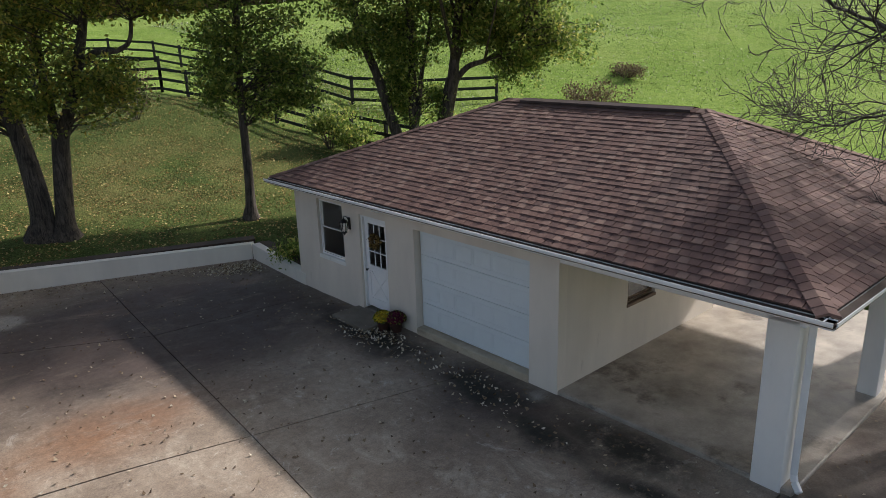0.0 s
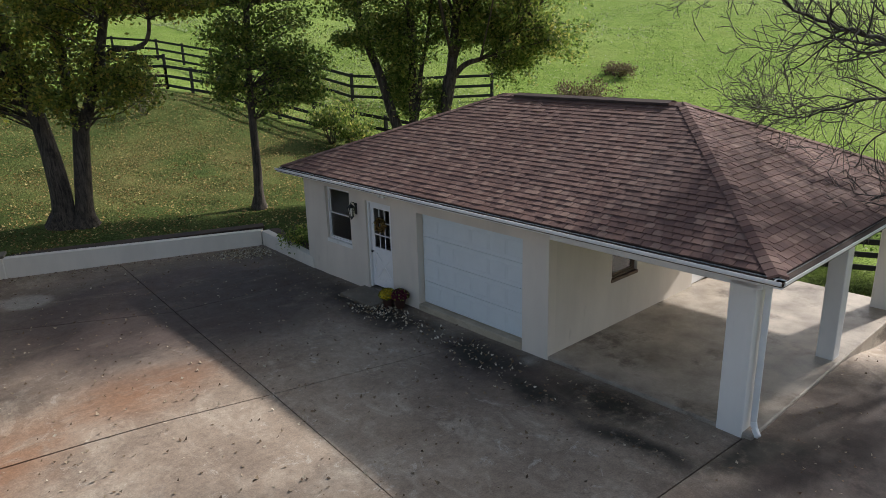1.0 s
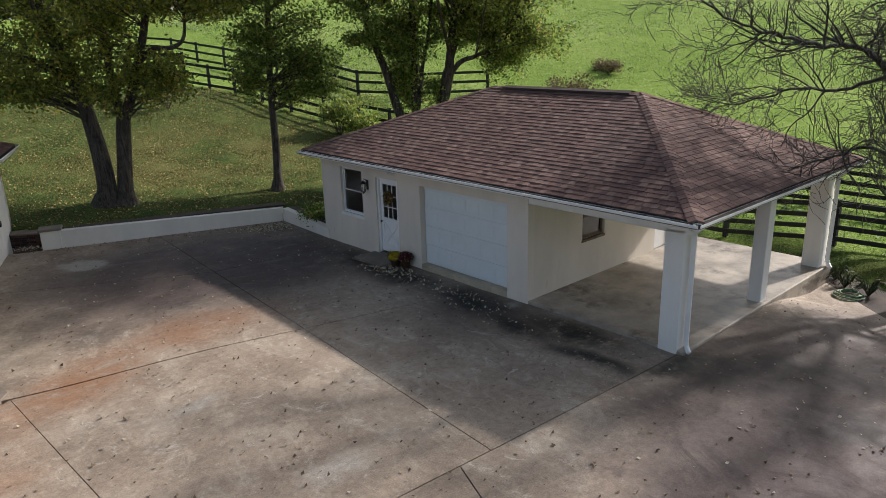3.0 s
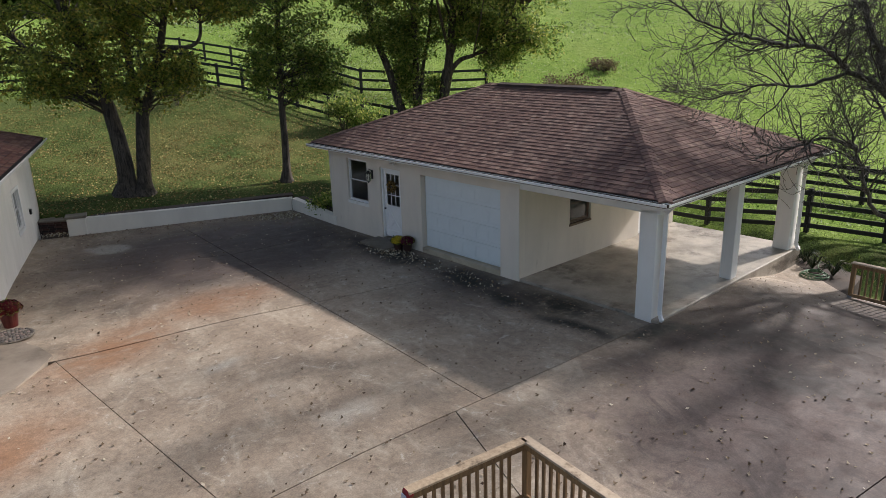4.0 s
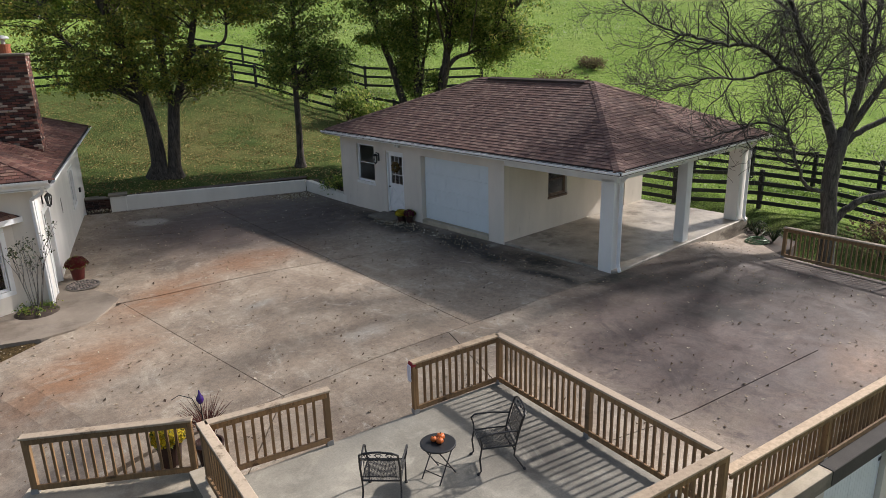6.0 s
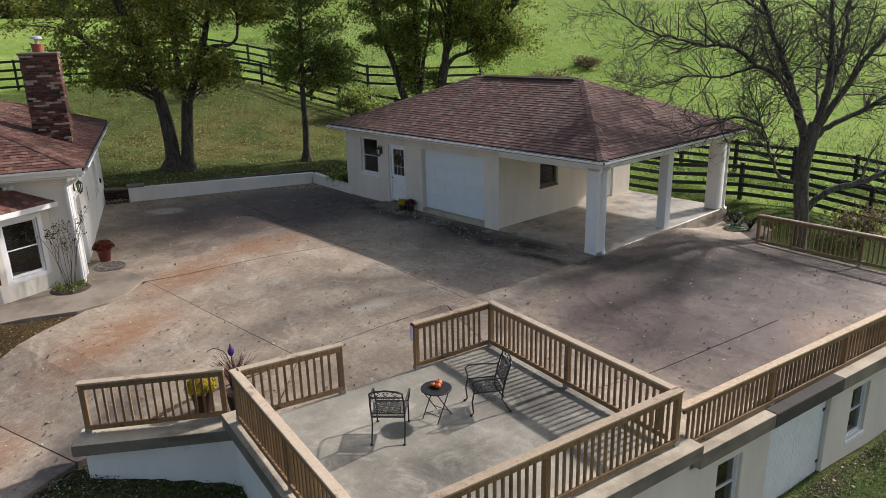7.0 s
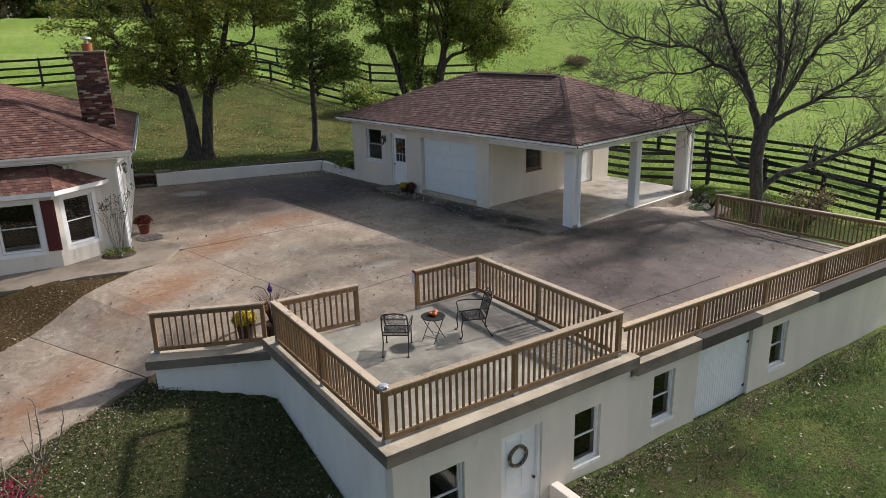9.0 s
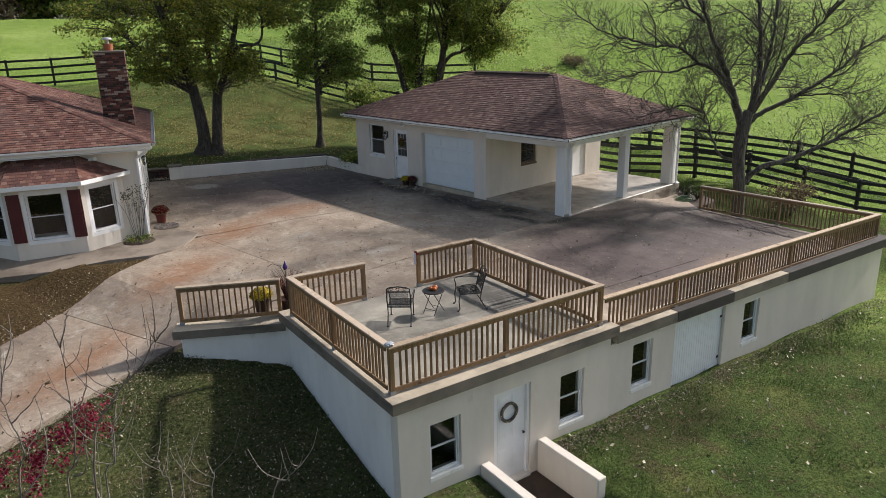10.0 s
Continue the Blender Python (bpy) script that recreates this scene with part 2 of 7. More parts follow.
def mat_grass():
    n = Nodes("grass", 1.0)
    n.b.inputs["Specular IOR Level"].default_value = 0.05
    far = n.noise(0.09, 6, 0.65)
    mid = n.noise(0.6, 6, 0.65)
    fine = n.noise(14, 5, 0.75)
    lawn = n.ramp(mid, [(0.3, (0.034, 0.054, 0.02)), (0.5, (0.066, 0.095, 0.031)), (0.72, (0.122, 0.132, 0.05))])
    upper = n.ramp(mid, [(0.3, (0.048, 0.075, 0.024)), (0.5, (0.08, 0.11, 0.036)), (0.72, (0.118, 0.138, 0.05))])
    field = n.ramp(far, [(0.3, (0.150, 0.243, 0.05)), (0.5, (0.215, 0.305, 0.075)), (0.7, (0.305, 0.385, 0.13))])
    field = n.mix(n.math("MULTIPLY", n.step(n.noise(1.1, 8, 0.78), 0.45, 0.6), 0.5), field, (0.12, 0.20, 0.034))
    field = n.mix(n.math("MULTIPLY", n.step(n.noise(0.3, 9, 0.75), 0.48, 0.66), 0.6), field, (0.25, 0.31, 0.10))
    field = n.mix(n.math("MULTIPLY", n.step(n.noise(5.5, 6, 0.8), 0.5, 0.62), 0.6), field, (0.085, 0.15, 0.022))
    field = n.mix(n.math("MULTIPLY", n.step(n.noise(4.5, 6, 0.8), 0.57, 0.63), 0.8), field, (0.40, 0.44, 0.28))
    g = n.t.nodes.new("ShaderNodeSeparateXYZ")
    n.put(n.co, g.inputs[0])
    wob = n.math("MULTIPLY", n.math("SUBTRACT", mid, 0.5), 3.0)
    y = n.math("ADD", g.outputs[1], wob)
    x = n.math("ADD", g.outputs[0], wob)
    # the pasture lies beyond the plank fences
    line = n.math("ADD", x, n.math("MULTIPLY", y, 0.458))
    past = n.math("MAXIMUM", n.step(line, 26.0, 27.6), n.step(n.math("ADD", y, n.math("MULTIPLY", x, 0.21)), 40.5, 42.5))
    past = n.math("MAXIMUM", past, n.math("MULTIPLY", n.step(line, 20.8, 22.4), n.step(y, 21.0, 18.0)))
    past = n.math("MAXIMUM", past, n.math("MULTIPLY", n.step(x, 9.0, 16.0), n.step(y, -2.0, -4.0)))
    # browner bank turf, its colour also darkened to mute the sunlit strip
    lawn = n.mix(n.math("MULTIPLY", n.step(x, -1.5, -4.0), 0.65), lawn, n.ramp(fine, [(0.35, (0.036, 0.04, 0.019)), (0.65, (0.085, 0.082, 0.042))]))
    worn = n.math("MULTIPLY", n.step(n.noise(1.3, 8, 0.76, warp=0.5), 0.5, 0.62), n.step(y, 6.0, 3.0))
    lawn = n.mix(n.math("MULTIPLY", worn, 0.7), lawn, (0.085, 0.068, 0.042))
    lawn = n.mix(n.step(y, 17.0, 21.0), lawn, upper)
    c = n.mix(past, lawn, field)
    litter = n.math("MULTIPLY", n.step(n.noise(0.28, 5, 0.6), 0.30, 0.52), n.step(n.noise(11, 4, 0.8), 0.38, 0.56))
    near = n.math("MULTIPLY", n.step(y, 19.0, 25.0), n.math("SUBTRACT", 1.0, past))
    c = n.mix(n.math("MULTIPLY", n.math("MULTIPLY", litter, near), n.math("ADD", n.math("MULTIPLY", n.spot(5.5, 27.5, 8.0, 6.0, 20, 0.8), 0.40), 0.06)), c, (0.25, 0.175, 0.095))
    dirt = n.math("MAXIMUM", n.math("MULTIPLY", n.spot(-4.6, -1.2, 2.8, 2.8, 30, 0.8), 0.45), n.spot(3.4, -4.3, 2.6, 1.0, 0, 0.8))
    c = n.mix(n.math("MULTIPLY", dirt, n.step(fine, 0.42, 0.6)), c, (0.05, 0.038, 0.027))
    bed = n.math("MULTIPLY", n.step(n.math("SUBTRACT", y, n.math("MULTIPLY", x, 0.76)), 11.6, 12.3), n.step(y, 10.5, 9.7))
    c = n.mix(n.math("MULTIPLY", bed, 0.8), c, (0.085, 0.05, 0.03))
    c = n.mix(0.85, c, n.ramp(fine, [(0.3, (0.04, 0.05, 0.03)), (0.7, (0.9, 0.9, 0.75))]), "OVERLAY")
    return n.done(c, fine, 1.0, 0.05)


def mat_leaf(name, stops, through=0.35):
    n = Nodes(name, 0.45 if through > 0.45 else 0.7)
    n.b.inputs["Specular IOR Level"].default_value = 0.5 if through > 0.45 else 0.2
    c = n.ramp(n.random(), stops)
    n.done(c)
    tr = n.t.nodes.new("ShaderNodeBsdfTranslucent")
    n.put(c, tr.inputs[0])
    mx = n.t.nodes.new("ShaderNodeMixShader")
    mx.inputs[0].default_value = through
    n.put(n.b.outputs[0], mx.inputs[1])
    n.put(tr.outputs[0], mx.inputs[2])
    n.put(mx.outputs[0], n.t.nodes["Material Output"].inputs[0])
    return n.m


def mat_bark(name, lo, hi):
    n = Nodes(name, 0.95)
    w = n.noise(13, 7, 0.75, n.scaled(1, 1, 0.16), warp=0.8)
    c = n.ramp(w, [(0.38, lo), (0.62, hi)])
    c = n.mix(n.step(n.noise(2.5, 5), 0.55, 0.75), c, tuple(v * 0.6 for v in lo))
    return n.done(c, w, 0.8, 0.03)


def mat_glass():
    n = Nodes("window_glass", 0.03)
    n.b.inputs["Transmission Weight"].default_value = 1.0
    n.b.inputs["IOR"].default_value = 1.35
    return n.done((0.82, 0.86, 0.86))


M_DRIVE, M_PATIO = mat_drive(), mat_patio()
M_LEDGE = mat_plain_concrete("ledge_concrete", (0.34, 0.295, 0.225), (0.56, 0.50, 0.40), (0.16, 0.14, 0.11), amount=0.55)
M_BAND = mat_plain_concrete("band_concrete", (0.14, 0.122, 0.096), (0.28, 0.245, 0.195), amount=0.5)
M_SLAB = mat_plain_concrete("carport_concrete", (0.23, 0.20, 0.163), (0.53, 0.48, 0.41), (0.095, 0.074, 0.056), 0.85)
M_SLAB.node_tree.nodes["Principled BSDF"].inputs["Roughness"].default_value = 0.42
M_WALK = mat_plain_concrete("walk_concrete", (0.22, 0.18, 0.14), (0.335, 0.285, 0.23), (0.12, 0.09, 0.065), 0.5)
M_DARKCON = mat_plain_concrete("stained_concrete", (0.035, 0.03, 0.027), (0.08, 0.07, 0.06), amount=0.6)
M_STUCCO = mat_stucco()
M_STUCCO_W = mat_stucco("white_stucco", (0.84, 0.82, 0.775))
M_STUCCO_G = mat_stucco("garden_stucco", (0.78, 0.74, 0.66))
M_WHITE = mat_paint("white_paint", (0.86, 0.86, 0.85), 0.45)
M_SOFFIT = mat_paint("soffit_boards", (0.42, 0.38, 0.33), 0.6, 0.2)
M_GDOOR = mat_paint("garage_door_white", (0.72, 0.78, 0.80), 0.45, 0.06)
M_TRIM = mat_paint("trim_white", (0.74, 0.74, 0.72), 0.4)
M_OLDWHITE = mat_paint("old_white_boards", (0.86, 0.87, 0.87), 0.6, 0.12)
M_RED = mat_paint("shutter_red", (0.085, 0.009, 0.012), 0.5, 0.3)
M_BLACK = mat_paint("black_metal", (0.012, 0.012, 0.012), 0.4, 0.4)
M_IRON = mat_paint("wrought_iron", (0.02, 0.02, 0.021), 0.45, 0.4)
M_FENCE = mat_paint("black_fence_boards", (0.012, 0.013, 0.012), 0.75, 0.5)
# near-black colour that stands for unlit rooms behind openings
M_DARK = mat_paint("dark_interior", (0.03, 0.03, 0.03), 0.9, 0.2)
M_VENT = mat_paint("ridge_vent_brown", (0.065, 0.042, 0.036), 0.85, 0.4)
M_ROOF = mat_shingle("brown_shingles", [(0.125, 0.070, 0.058), (0.150, 0.084, 0.068), (0.118, 0.067, 0.057),
                     (0.180, 0.108, 0.088), (0.142, 0.079, 0.065), (0.215, 0.138, 0.110), (0.112, 0.062, 0.053), (0.155, 0.088, 0.071)])
M_ROOF_H = mat_shingle("house_shingles", [(0.115, 0.047, 0.034), (0.15, 0.066, 0.047), (0.10, 0.042, 0.032),
                       (0.185, 0.10, 0.072), (0.125, 0.052, 0.038), (0.21, 0.12, 0.088), (0.092, 0.04, 0.031), (0.16, 0.07, 0.05)])
M_UNDER = mat_paint("roof_underlay", (0.03, 0.02, 0.017), 0.9, 0.3)
M_DECKWOOD = mat_wood("treated_pine", (0.135, 0.072, 0.029), (0.35, 0.20, 0.083), (0.24, 0.16, 0.09))
M_CAPWOOD = mat_wood("weathered_rail_cap", (0.31, 0.215, 0.13), (0.52, 0.385, 0.25), (0.45, 0.38, 0.30))
M_BRICK = mat_brick()
M_MORTAR = mat_plain_concrete("mortar", (0.12, 0.095, 0.08), (0.20, 0.165, 0.14))
M_GRASS = mat_grass()
M_LEAF_G = mat_leaf("green_leaves", [(0.0, (0.06, 0.105, 0.02)), (0.35, (0.125, 0.20, 0.036)), (0.65, (0.24, 0.32, 0.065)), (0.87, (0.40, 0.45, 0.11)), (0.97, (0.55, 0.50, 0.14))], 0.58)
M_LEAF_Y = mat_leaf("turning_leaves", [(0.0, (0.08, 0.12, 0.022)), (0.35, (0.18, 0.235, 0.042)), (0.65, (0.33, 0.37, 0.07)), (0.86, (0.50, 0.46, 0.10)), (0.97, (0.62, 0.46, 0.10))], 0.6)
M_LEAF_FALL = mat_leaf("fallen_leaves", [(0.0, (0.13, 0.07, 0.03)), (0.3, (0.28, 0.175, 0.06)), (0.55, (0.48, 0.35, 0.14)), (0.75, (0.22, 0.12, 0.055)), (0.9, (0.60, 0.50, 0.22))], 0.15)
M_LEAF_GREY = mat_leaf("weathered_leaves", [(0.0, (0.06, 0.042, 0.03)), (0.4, (0.14, 0.105, 0.075)), (0.75, (0.25, 0.205, 0.15)), (1.0, (0.38, 0.34, 0.27))], 0.1)
M_LEAF_DRY = mat_leaf("dry_leaves", [(0.0, (0.07, 0.045, 0.03)), (0.4, (0.19, 0.135, 0.085)), (0.75, (0.33, 0.265, 0.18)), (1.0, (0.55, 0.49, 0.38))], 0.1)
M_LEAF_PALE = mat_leaf("bleached_leaves", [(0.0, (0.09, 0.055, 0.035)), (0.25, (0.26, 0.19, 0.11)), (0.5, (0.48, 0.41, 0.29)), (1.0, (0.68, 0.63, 0.52))], 0.1)
M_BARK = mat_bark("tree_bark", (0.018, 0.015, 0.012), (0.12, 0.098, 0.078))
M_BARK_G = mat_bark("grey_bark", (0.042, 0.036, 0.032), (0.15, 0.132, 0.114))
M_GLASS = mat_glass()
M_SOIL = mat_plain_concrete("mulch_soil", (0.04, 0.025, 0.016), (0.10, 0.065, 0.042), (0.025, 0.018, 0.012), 0.6)

# ---- mesh helpers ----
class MB:
    """Collects points and faces of one mesh."""
    def __init__(self):
        self.v, self.f = [], []

    def add(self, vs, fs, m=None):
        k = len(self.v)
        self.v += [tuple(m @ Vector(p)) if m is not None else tuple(p) for p in vs]
        self.f += [tuple(i + k for i in f) for f in fs]
        return self

    def convex(self, vs, fs, m=None):
        """Adds a convex body with its faces turned outwards."""
        mid = sum((Vector(p) for p in vs), Vector()) / len(vs)
        out = []
        for f in fs:
            a, b, c = (Vector(vs[i]) for i in f[:3])
            out.append(f if (b - a).cross(c - a).dot(a - mid) >= 0 else tuple(reversed(f)))
        return self.add(vs, out, m)

    def box(self, lo, hi, b=0.0, m=None):
        lo, hi = [min(p, q) for p, q in zip(lo, hi)], [max(p, q) for p, q in zip(lo, hi)]
        if b <= 0:
            vs = [(x, y, z) for x in (lo[0], hi[0]) for y in (lo[1], hi[1]) for z in (lo[2], hi[2])]
            return self.convex(vs, [(0, 1, 3, 2), (4, 5, 7, 6), (0, 1, 5, 4), (2, 3, 7, 6), (0, 2, 6, 4), (1, 3, 7, 5)], m)
        b = min(b, *(0.45 * (h - l) for l, h in zip(lo, hi)))
        vs, key = [], {}
        for i in (0, 1):
            for j in (0, 1):
                for k in (0, 1):
                    c = [(lo, hi)[q][a] for a, q in enumerate((i, j, k))]
                    s = [b if q == 0 else -b for q in (i, j, k)]
                    for a in range(3):
                        p = [c[n] + (s[n] if n != a else 0) for n in range(3)]
                        key[i, j, k, a] = len(vs)
                        vs.append(p)
        fs = []
        for a in range(3):
            o = [n for n in range(3) if n != a]
            for q in (0, 1):
                ring = []
                for r, t in ((0, 0), (1, 0), (1, 1), (0, 1)):
                    w = [0, 0, 0]
                    w[a], w[o[0]], w[o[1]] = q, r, t
                    ring.append(key[(*w, a)])
                fs.append(tuple(ring))
            for r in (0, 1):
                for t in (0, 1):
                    w0, w1 = [0, 0, 0], [0, 0, 0]
                    w0[a], w0[o[0]], w0[o[1]] = 0, r, t
                    w1[a], w1[o[0]], w1[o[1]] = 1, r, t
                    fs.append((key[(*w0, o[0])], key[(*w1, o[0])], key[(*w1, o[1])], key[(*w0, o[1])]))
        for i in (0, 1):
            for j in (0, 1):
                for k in (0, 1):
                    fs.append(tuple(key[i, j, k, a] for a in range(3)))
        return self.convex(vs, fs, m)

    def prism(self, pts, z0, z1, m=None):
        """An upright prism over a ring of x, y, given counter-clockwise."""
        n = len(pts)
        vs = [(x, y, z0) for x, y in pts] + [(x, y, z1) for x, y in pts]
        fs = [tuple(range(n - 1, -1, -1)), tuple(range(n, 2 * n))]
        fs += [(i, (i + 1) % n, n + (i + 1) % n, n + i) for i in range(n)]
        return self.add(vs, fs, m)

    def beam(self, p, q, w, h, b=0.0, up=(0, 0, 1)):
        """A straight bar from p to q, w across and h high."""
        p, q = Vector(p), Vector(q)
        d = (q - p).normalized()
        side = d.cross(Vector(up)).normalized()
        m = Matrix((d, side, side.cross(d))).transposed().to_4x4()
        m.translation = p
        return self.box((0, -w / 2, -h / 2), ((q - p).length, w / 2, h / 2), b, m)

    def tube(self, pts, radii, sides=8, caps=True):
        pts = [Vector(p) for p in pts]
        k, n = len(self.v), len(pts)
        ref = Vector((0.31, 0.17, 0.93))
        for i, p in enumerate(pts):
            d = (pts[min(i + 1, n - 1)] - pts[max(i - 1, 0)])
            d = d.normalized() if d.length > 1e-9 else Vector((0, 0, 1))
            a = d.cross(ref)
            a = a.normalized() if a.length > 1e-4 else d.cross(Vector((1, 0, 0))).normalized()
            b = d.cross(a)
            r = radii[i] if hasattr(radii, "__len__") else radii
            for j in range(sides):
                t = 2 * math.pi * j / sides
                self.v.append(tuple(p + r * (math.cos(t) * a + math.sin(t) * b)))
        for i in range(n - 1):
            for j in range(sides):
                j2 = (j + 1) % sides
                self.f.append((k + i * sides + j, k + i * sides + j2, k + (i + 1) * sides + j2, k + (i + 1) * sides + j))
        if caps:
            self.f.append(tuple(k + j for j in reversed(range(sides))))
            self.f.append(tuple(k + (n - 1) * sides + j for j in range(sides)))
        return self

    def lathe(self, prof, sides=24, m=None, cap=True):
        """A body turned about z from a profile of r, z, bottom to top."""
        k = len(prof)
        vs = [(r * math.cos(2 * math.pi * j / sides), r * math.sin(2 * math.pi * j / sides), z) for r, z in prof for j in range(sides)]
        fs = [(i * sides + j, i * sides + (j + 1) % sides, (i + 1) * sides + (j + 1) % sides, (i + 1) * sides + j)
              for i in range(k - 1) for j in range(sides)]
        if cap:
            fs += [tuple(reversed(range(sides))), tuple((k - 1) * sides + j for j in range(sides))]
        return self.add(vs, fs, m)

    def profile(self, prof, p, q, up=(0, 0, 1)):
        """A closed profile of (outwards, up) points drawn along p to q; outwards is to the right of the way."""
        p, q = Vector(p), Vector(q)
        d = (q - p).normalized()
        side = d.cross(Vector(up)).normalized()
        n = len(prof)
        vs = [e + side * a + Vector(up) * b for e in (p, q) for a, b in prof]
        fs = [(i, (i + 1) % n, n + (i + 1) % n, n + i) for i in range(n)]
        fs += [tuple(range(n)), tuple(reversed(range(n, 2 * n)))]
        return self.add(vs, fs)

    def wall(self, length, z0, z1, thick, holes=(), m=None):
        """A wall along x with its outer face at y = 0 and its body towards +y, with real openings (x0, x1, z0, z1)."""
        xs = sorted({0, length, *(h[0] for h in holes), *(h[1] for h in holes)})
        zs = sorted({z0, z1, *(h[2] for h in holes), *(h[3] for h in holes)})
        xs, zs = [x for x in xs if 0 <= x <= length], [z for z in zs if z0 <= z <= z1]
        full = {}
        for i in range(len(xs) - 1):
            for j in range(len(zs) - 1):
                cx, cz = (xs[i] + xs[i + 1]) / 2, (zs[j] + zs[j + 1]) / 2
                full[i, j] = not any(h[0] < cx < h[1] and h[2] < cz < h[3] for h in holes)
        for (i, j), solid in full.items():
            if not solid:
                continue
            a, b, c, d = xs[i], xs[i + 1], zs[j], zs[j + 1]
            self.add([(a, 0, c), (b, 0, c), (b, 0, d), (a, 0, d)], [(0, 1, 2, 3)], m)
            self.add([(a, thick, c), (b, thick, c), (b, thick, d), (a, thick, d)], [(3, 2, 1, 0)], m)
            if not full.get((i - 1, j)):
                self.add([(a, 0, c), (a, 0, d), (a, thick, d), (a, thick, c)], [(0, 1, 2, 3)], m)
            if not full.get((i + 1, j)):
                self.add([(b, 0, c), (b, thick, c), (b, thick, d), (b, 0, d)], [(0, 1, 2, 3)], m)
            if not full.get((i, j - 1)):
                self.add([(a, 0, c), (a, thick, c), (b, thick, c), (b, 0, c)], [(0, 1, 2, 3)], m)
            if not full.get((i, j + 1)):
                self.add([(a, 0, d), (b, 0, d), (b, thick, d), (a, thick, d)], [(0, 1, 2, 3)], m)
        return self

    def mesh(self, name, mat, smooth=False):
        me = bpy.data.meshes.new(name)
        me.from_pydata(self.v, [], self.f)
        if mat:
            me.materials.append(mat)
        if smooth:
            me.polygons.foreach_set("use_smooth", [True] * len(me.polygons))
        me.update()
        return me


def empty(name, m, label, category, group="", kind=""):
    e = new(name)
    e.empty_display_size = 0.2
    e.matrix_world = m
    return tagged(e, label, category, group, kind)


def part(name, mb, mat, parent, label="", m=None, smooth=False, kind=""):
    """One mesh under a thing or a part, in the parent's own space."""
    me = mb.mesh(name, mat, smooth) if isinstance(mb, MB) else mb
    ob = new(name, me)
    ob.parent = parent
    if m is not None:
        ob.matrix_local = m
    return tagged(ob, label, kind=kind)


def thing(name, mb, mat, label, category, m=None, group="", kind="", smooth=False):
    ob = new(name, mb.mesh(name, mat, smooth))
    if m is not None:
        ob.matrix_world = m
    return tagged(ob, label, category, group, kind)


def rise(a, b, t):
    t = np.clip((np.asarray(t, float) - a) / (b - a), 0, 1)
    return t * t * (3 - 2 * t)


# ---- ground ----
def drive_z(x, y):
    a = 0.22 * rise(3.5, -2.5, y) * rise(2.0, 4.5, x)
    b = 0.42 * rise(0, 1, (np.asarray(x, float) - 8.5 - 3.2 * rise(2.2, 4.2, y)) / (6.0 - 3.2 * rise(2.2, 4.2, y)))
    left = 0.15 * rise(1.5, -2.5, x) * rise(17, 11, y)
    q = x + 0.42 * (y - 2.7)
    lane = 0.46 * rise(-3.0, -5.5, q) + 0.09 * np.clip(-5.5 - q, 0, 30)
    return -np.maximum(a, b) - left - lane


def ground_z(x, y):
    x, y = np.asarray(x, float), np.asarray(y, float)
    z = np.interp(y, [-400, -60, -20, -3, 3, 8, 14, 20, 24, 28, 36, 46, 70, 95, 140, 260, 700],
                  [-14, -5.5, -3.0, -2.05, -1.35, -0.75, -0.1, 0.42, 0.78, 1.3, 2.75, 3.8, 7.0, 9.2, 8.7, 7.5, 7.5])
    z = z + 0.09 * np.clip(x - 12, 0, None) * rise(8, 38, y) * np.exp(-np.clip(x - 12, 0, None) / 420)
    z = z + 0.16 * np.sin(x * 0.21 + 1.3) * np.sin(y * 0.17) * rise(22, 40, y)
    z = z + 0.55 * rise(16.9, 18.6, x) * rise(1.2, 5.0, y) * rise(15, 9, y) * rise(60, 24, x)
    z = z + 0.45 * rise(2, 9, x) * rise(28, 36, y) * rise(75, 52, y) - 0.3 * rise(2, -4, x) * rise(34, 42, y) * rise(64, 52, y)
    # the bank that falls from the lane to the lower yard
    d = (x + 5.25) * 0.4233 - (y - 2.97) * 0.906
    q = x + 0.42 * (y - 2.7)
    bank = np.where(d < 0, drive_z(x, y) - 0.035, -0.66 - 0.25 * np.minimum(d, 2) - 0.22 * np.clip(d - 2, 0, None) - 0.09 * np.clip(-5.5 - q, 0, 30))
    w = rise(3.5, -2.9, x) * rise(17, 10, y)
    return np.where(x < 3.5, np.maximum(z, bank) * w + z * (1 - w), z)


def inside(x, y, ring):
    r = np.zeros(np.shape(x), bool)
    for (ax, ay), (bx, by) in zip(ring, ring[1:] + ring[:1]):
        c = ((ay > y) != (by > y)) & (x < (bx - ax) * (y - ay) / (by - ay + 1e-12) + ax)
        r ^= c
    return r


# the cut for the driveway, the patio, the garage and the house
CUT = [(-3.0, -3.05), (14.0, -3.1), (14.0, 3.0), (15.3, 5.5), (15.7, 9.3), (14.0, 16.9), (6.75, 16.1), (6.38, 19.1), (-0.55, 20.55), (-0.85, 21.05), (-2.1, 21.7),
       (-4.3, 12.0), (-4.4, 9.0), (-7.1, 6.95), (-21, -2.0), (-21, -4.4), (-5.25, 2.96), (-4.9, 2.8), (-3.0, 1.7)]


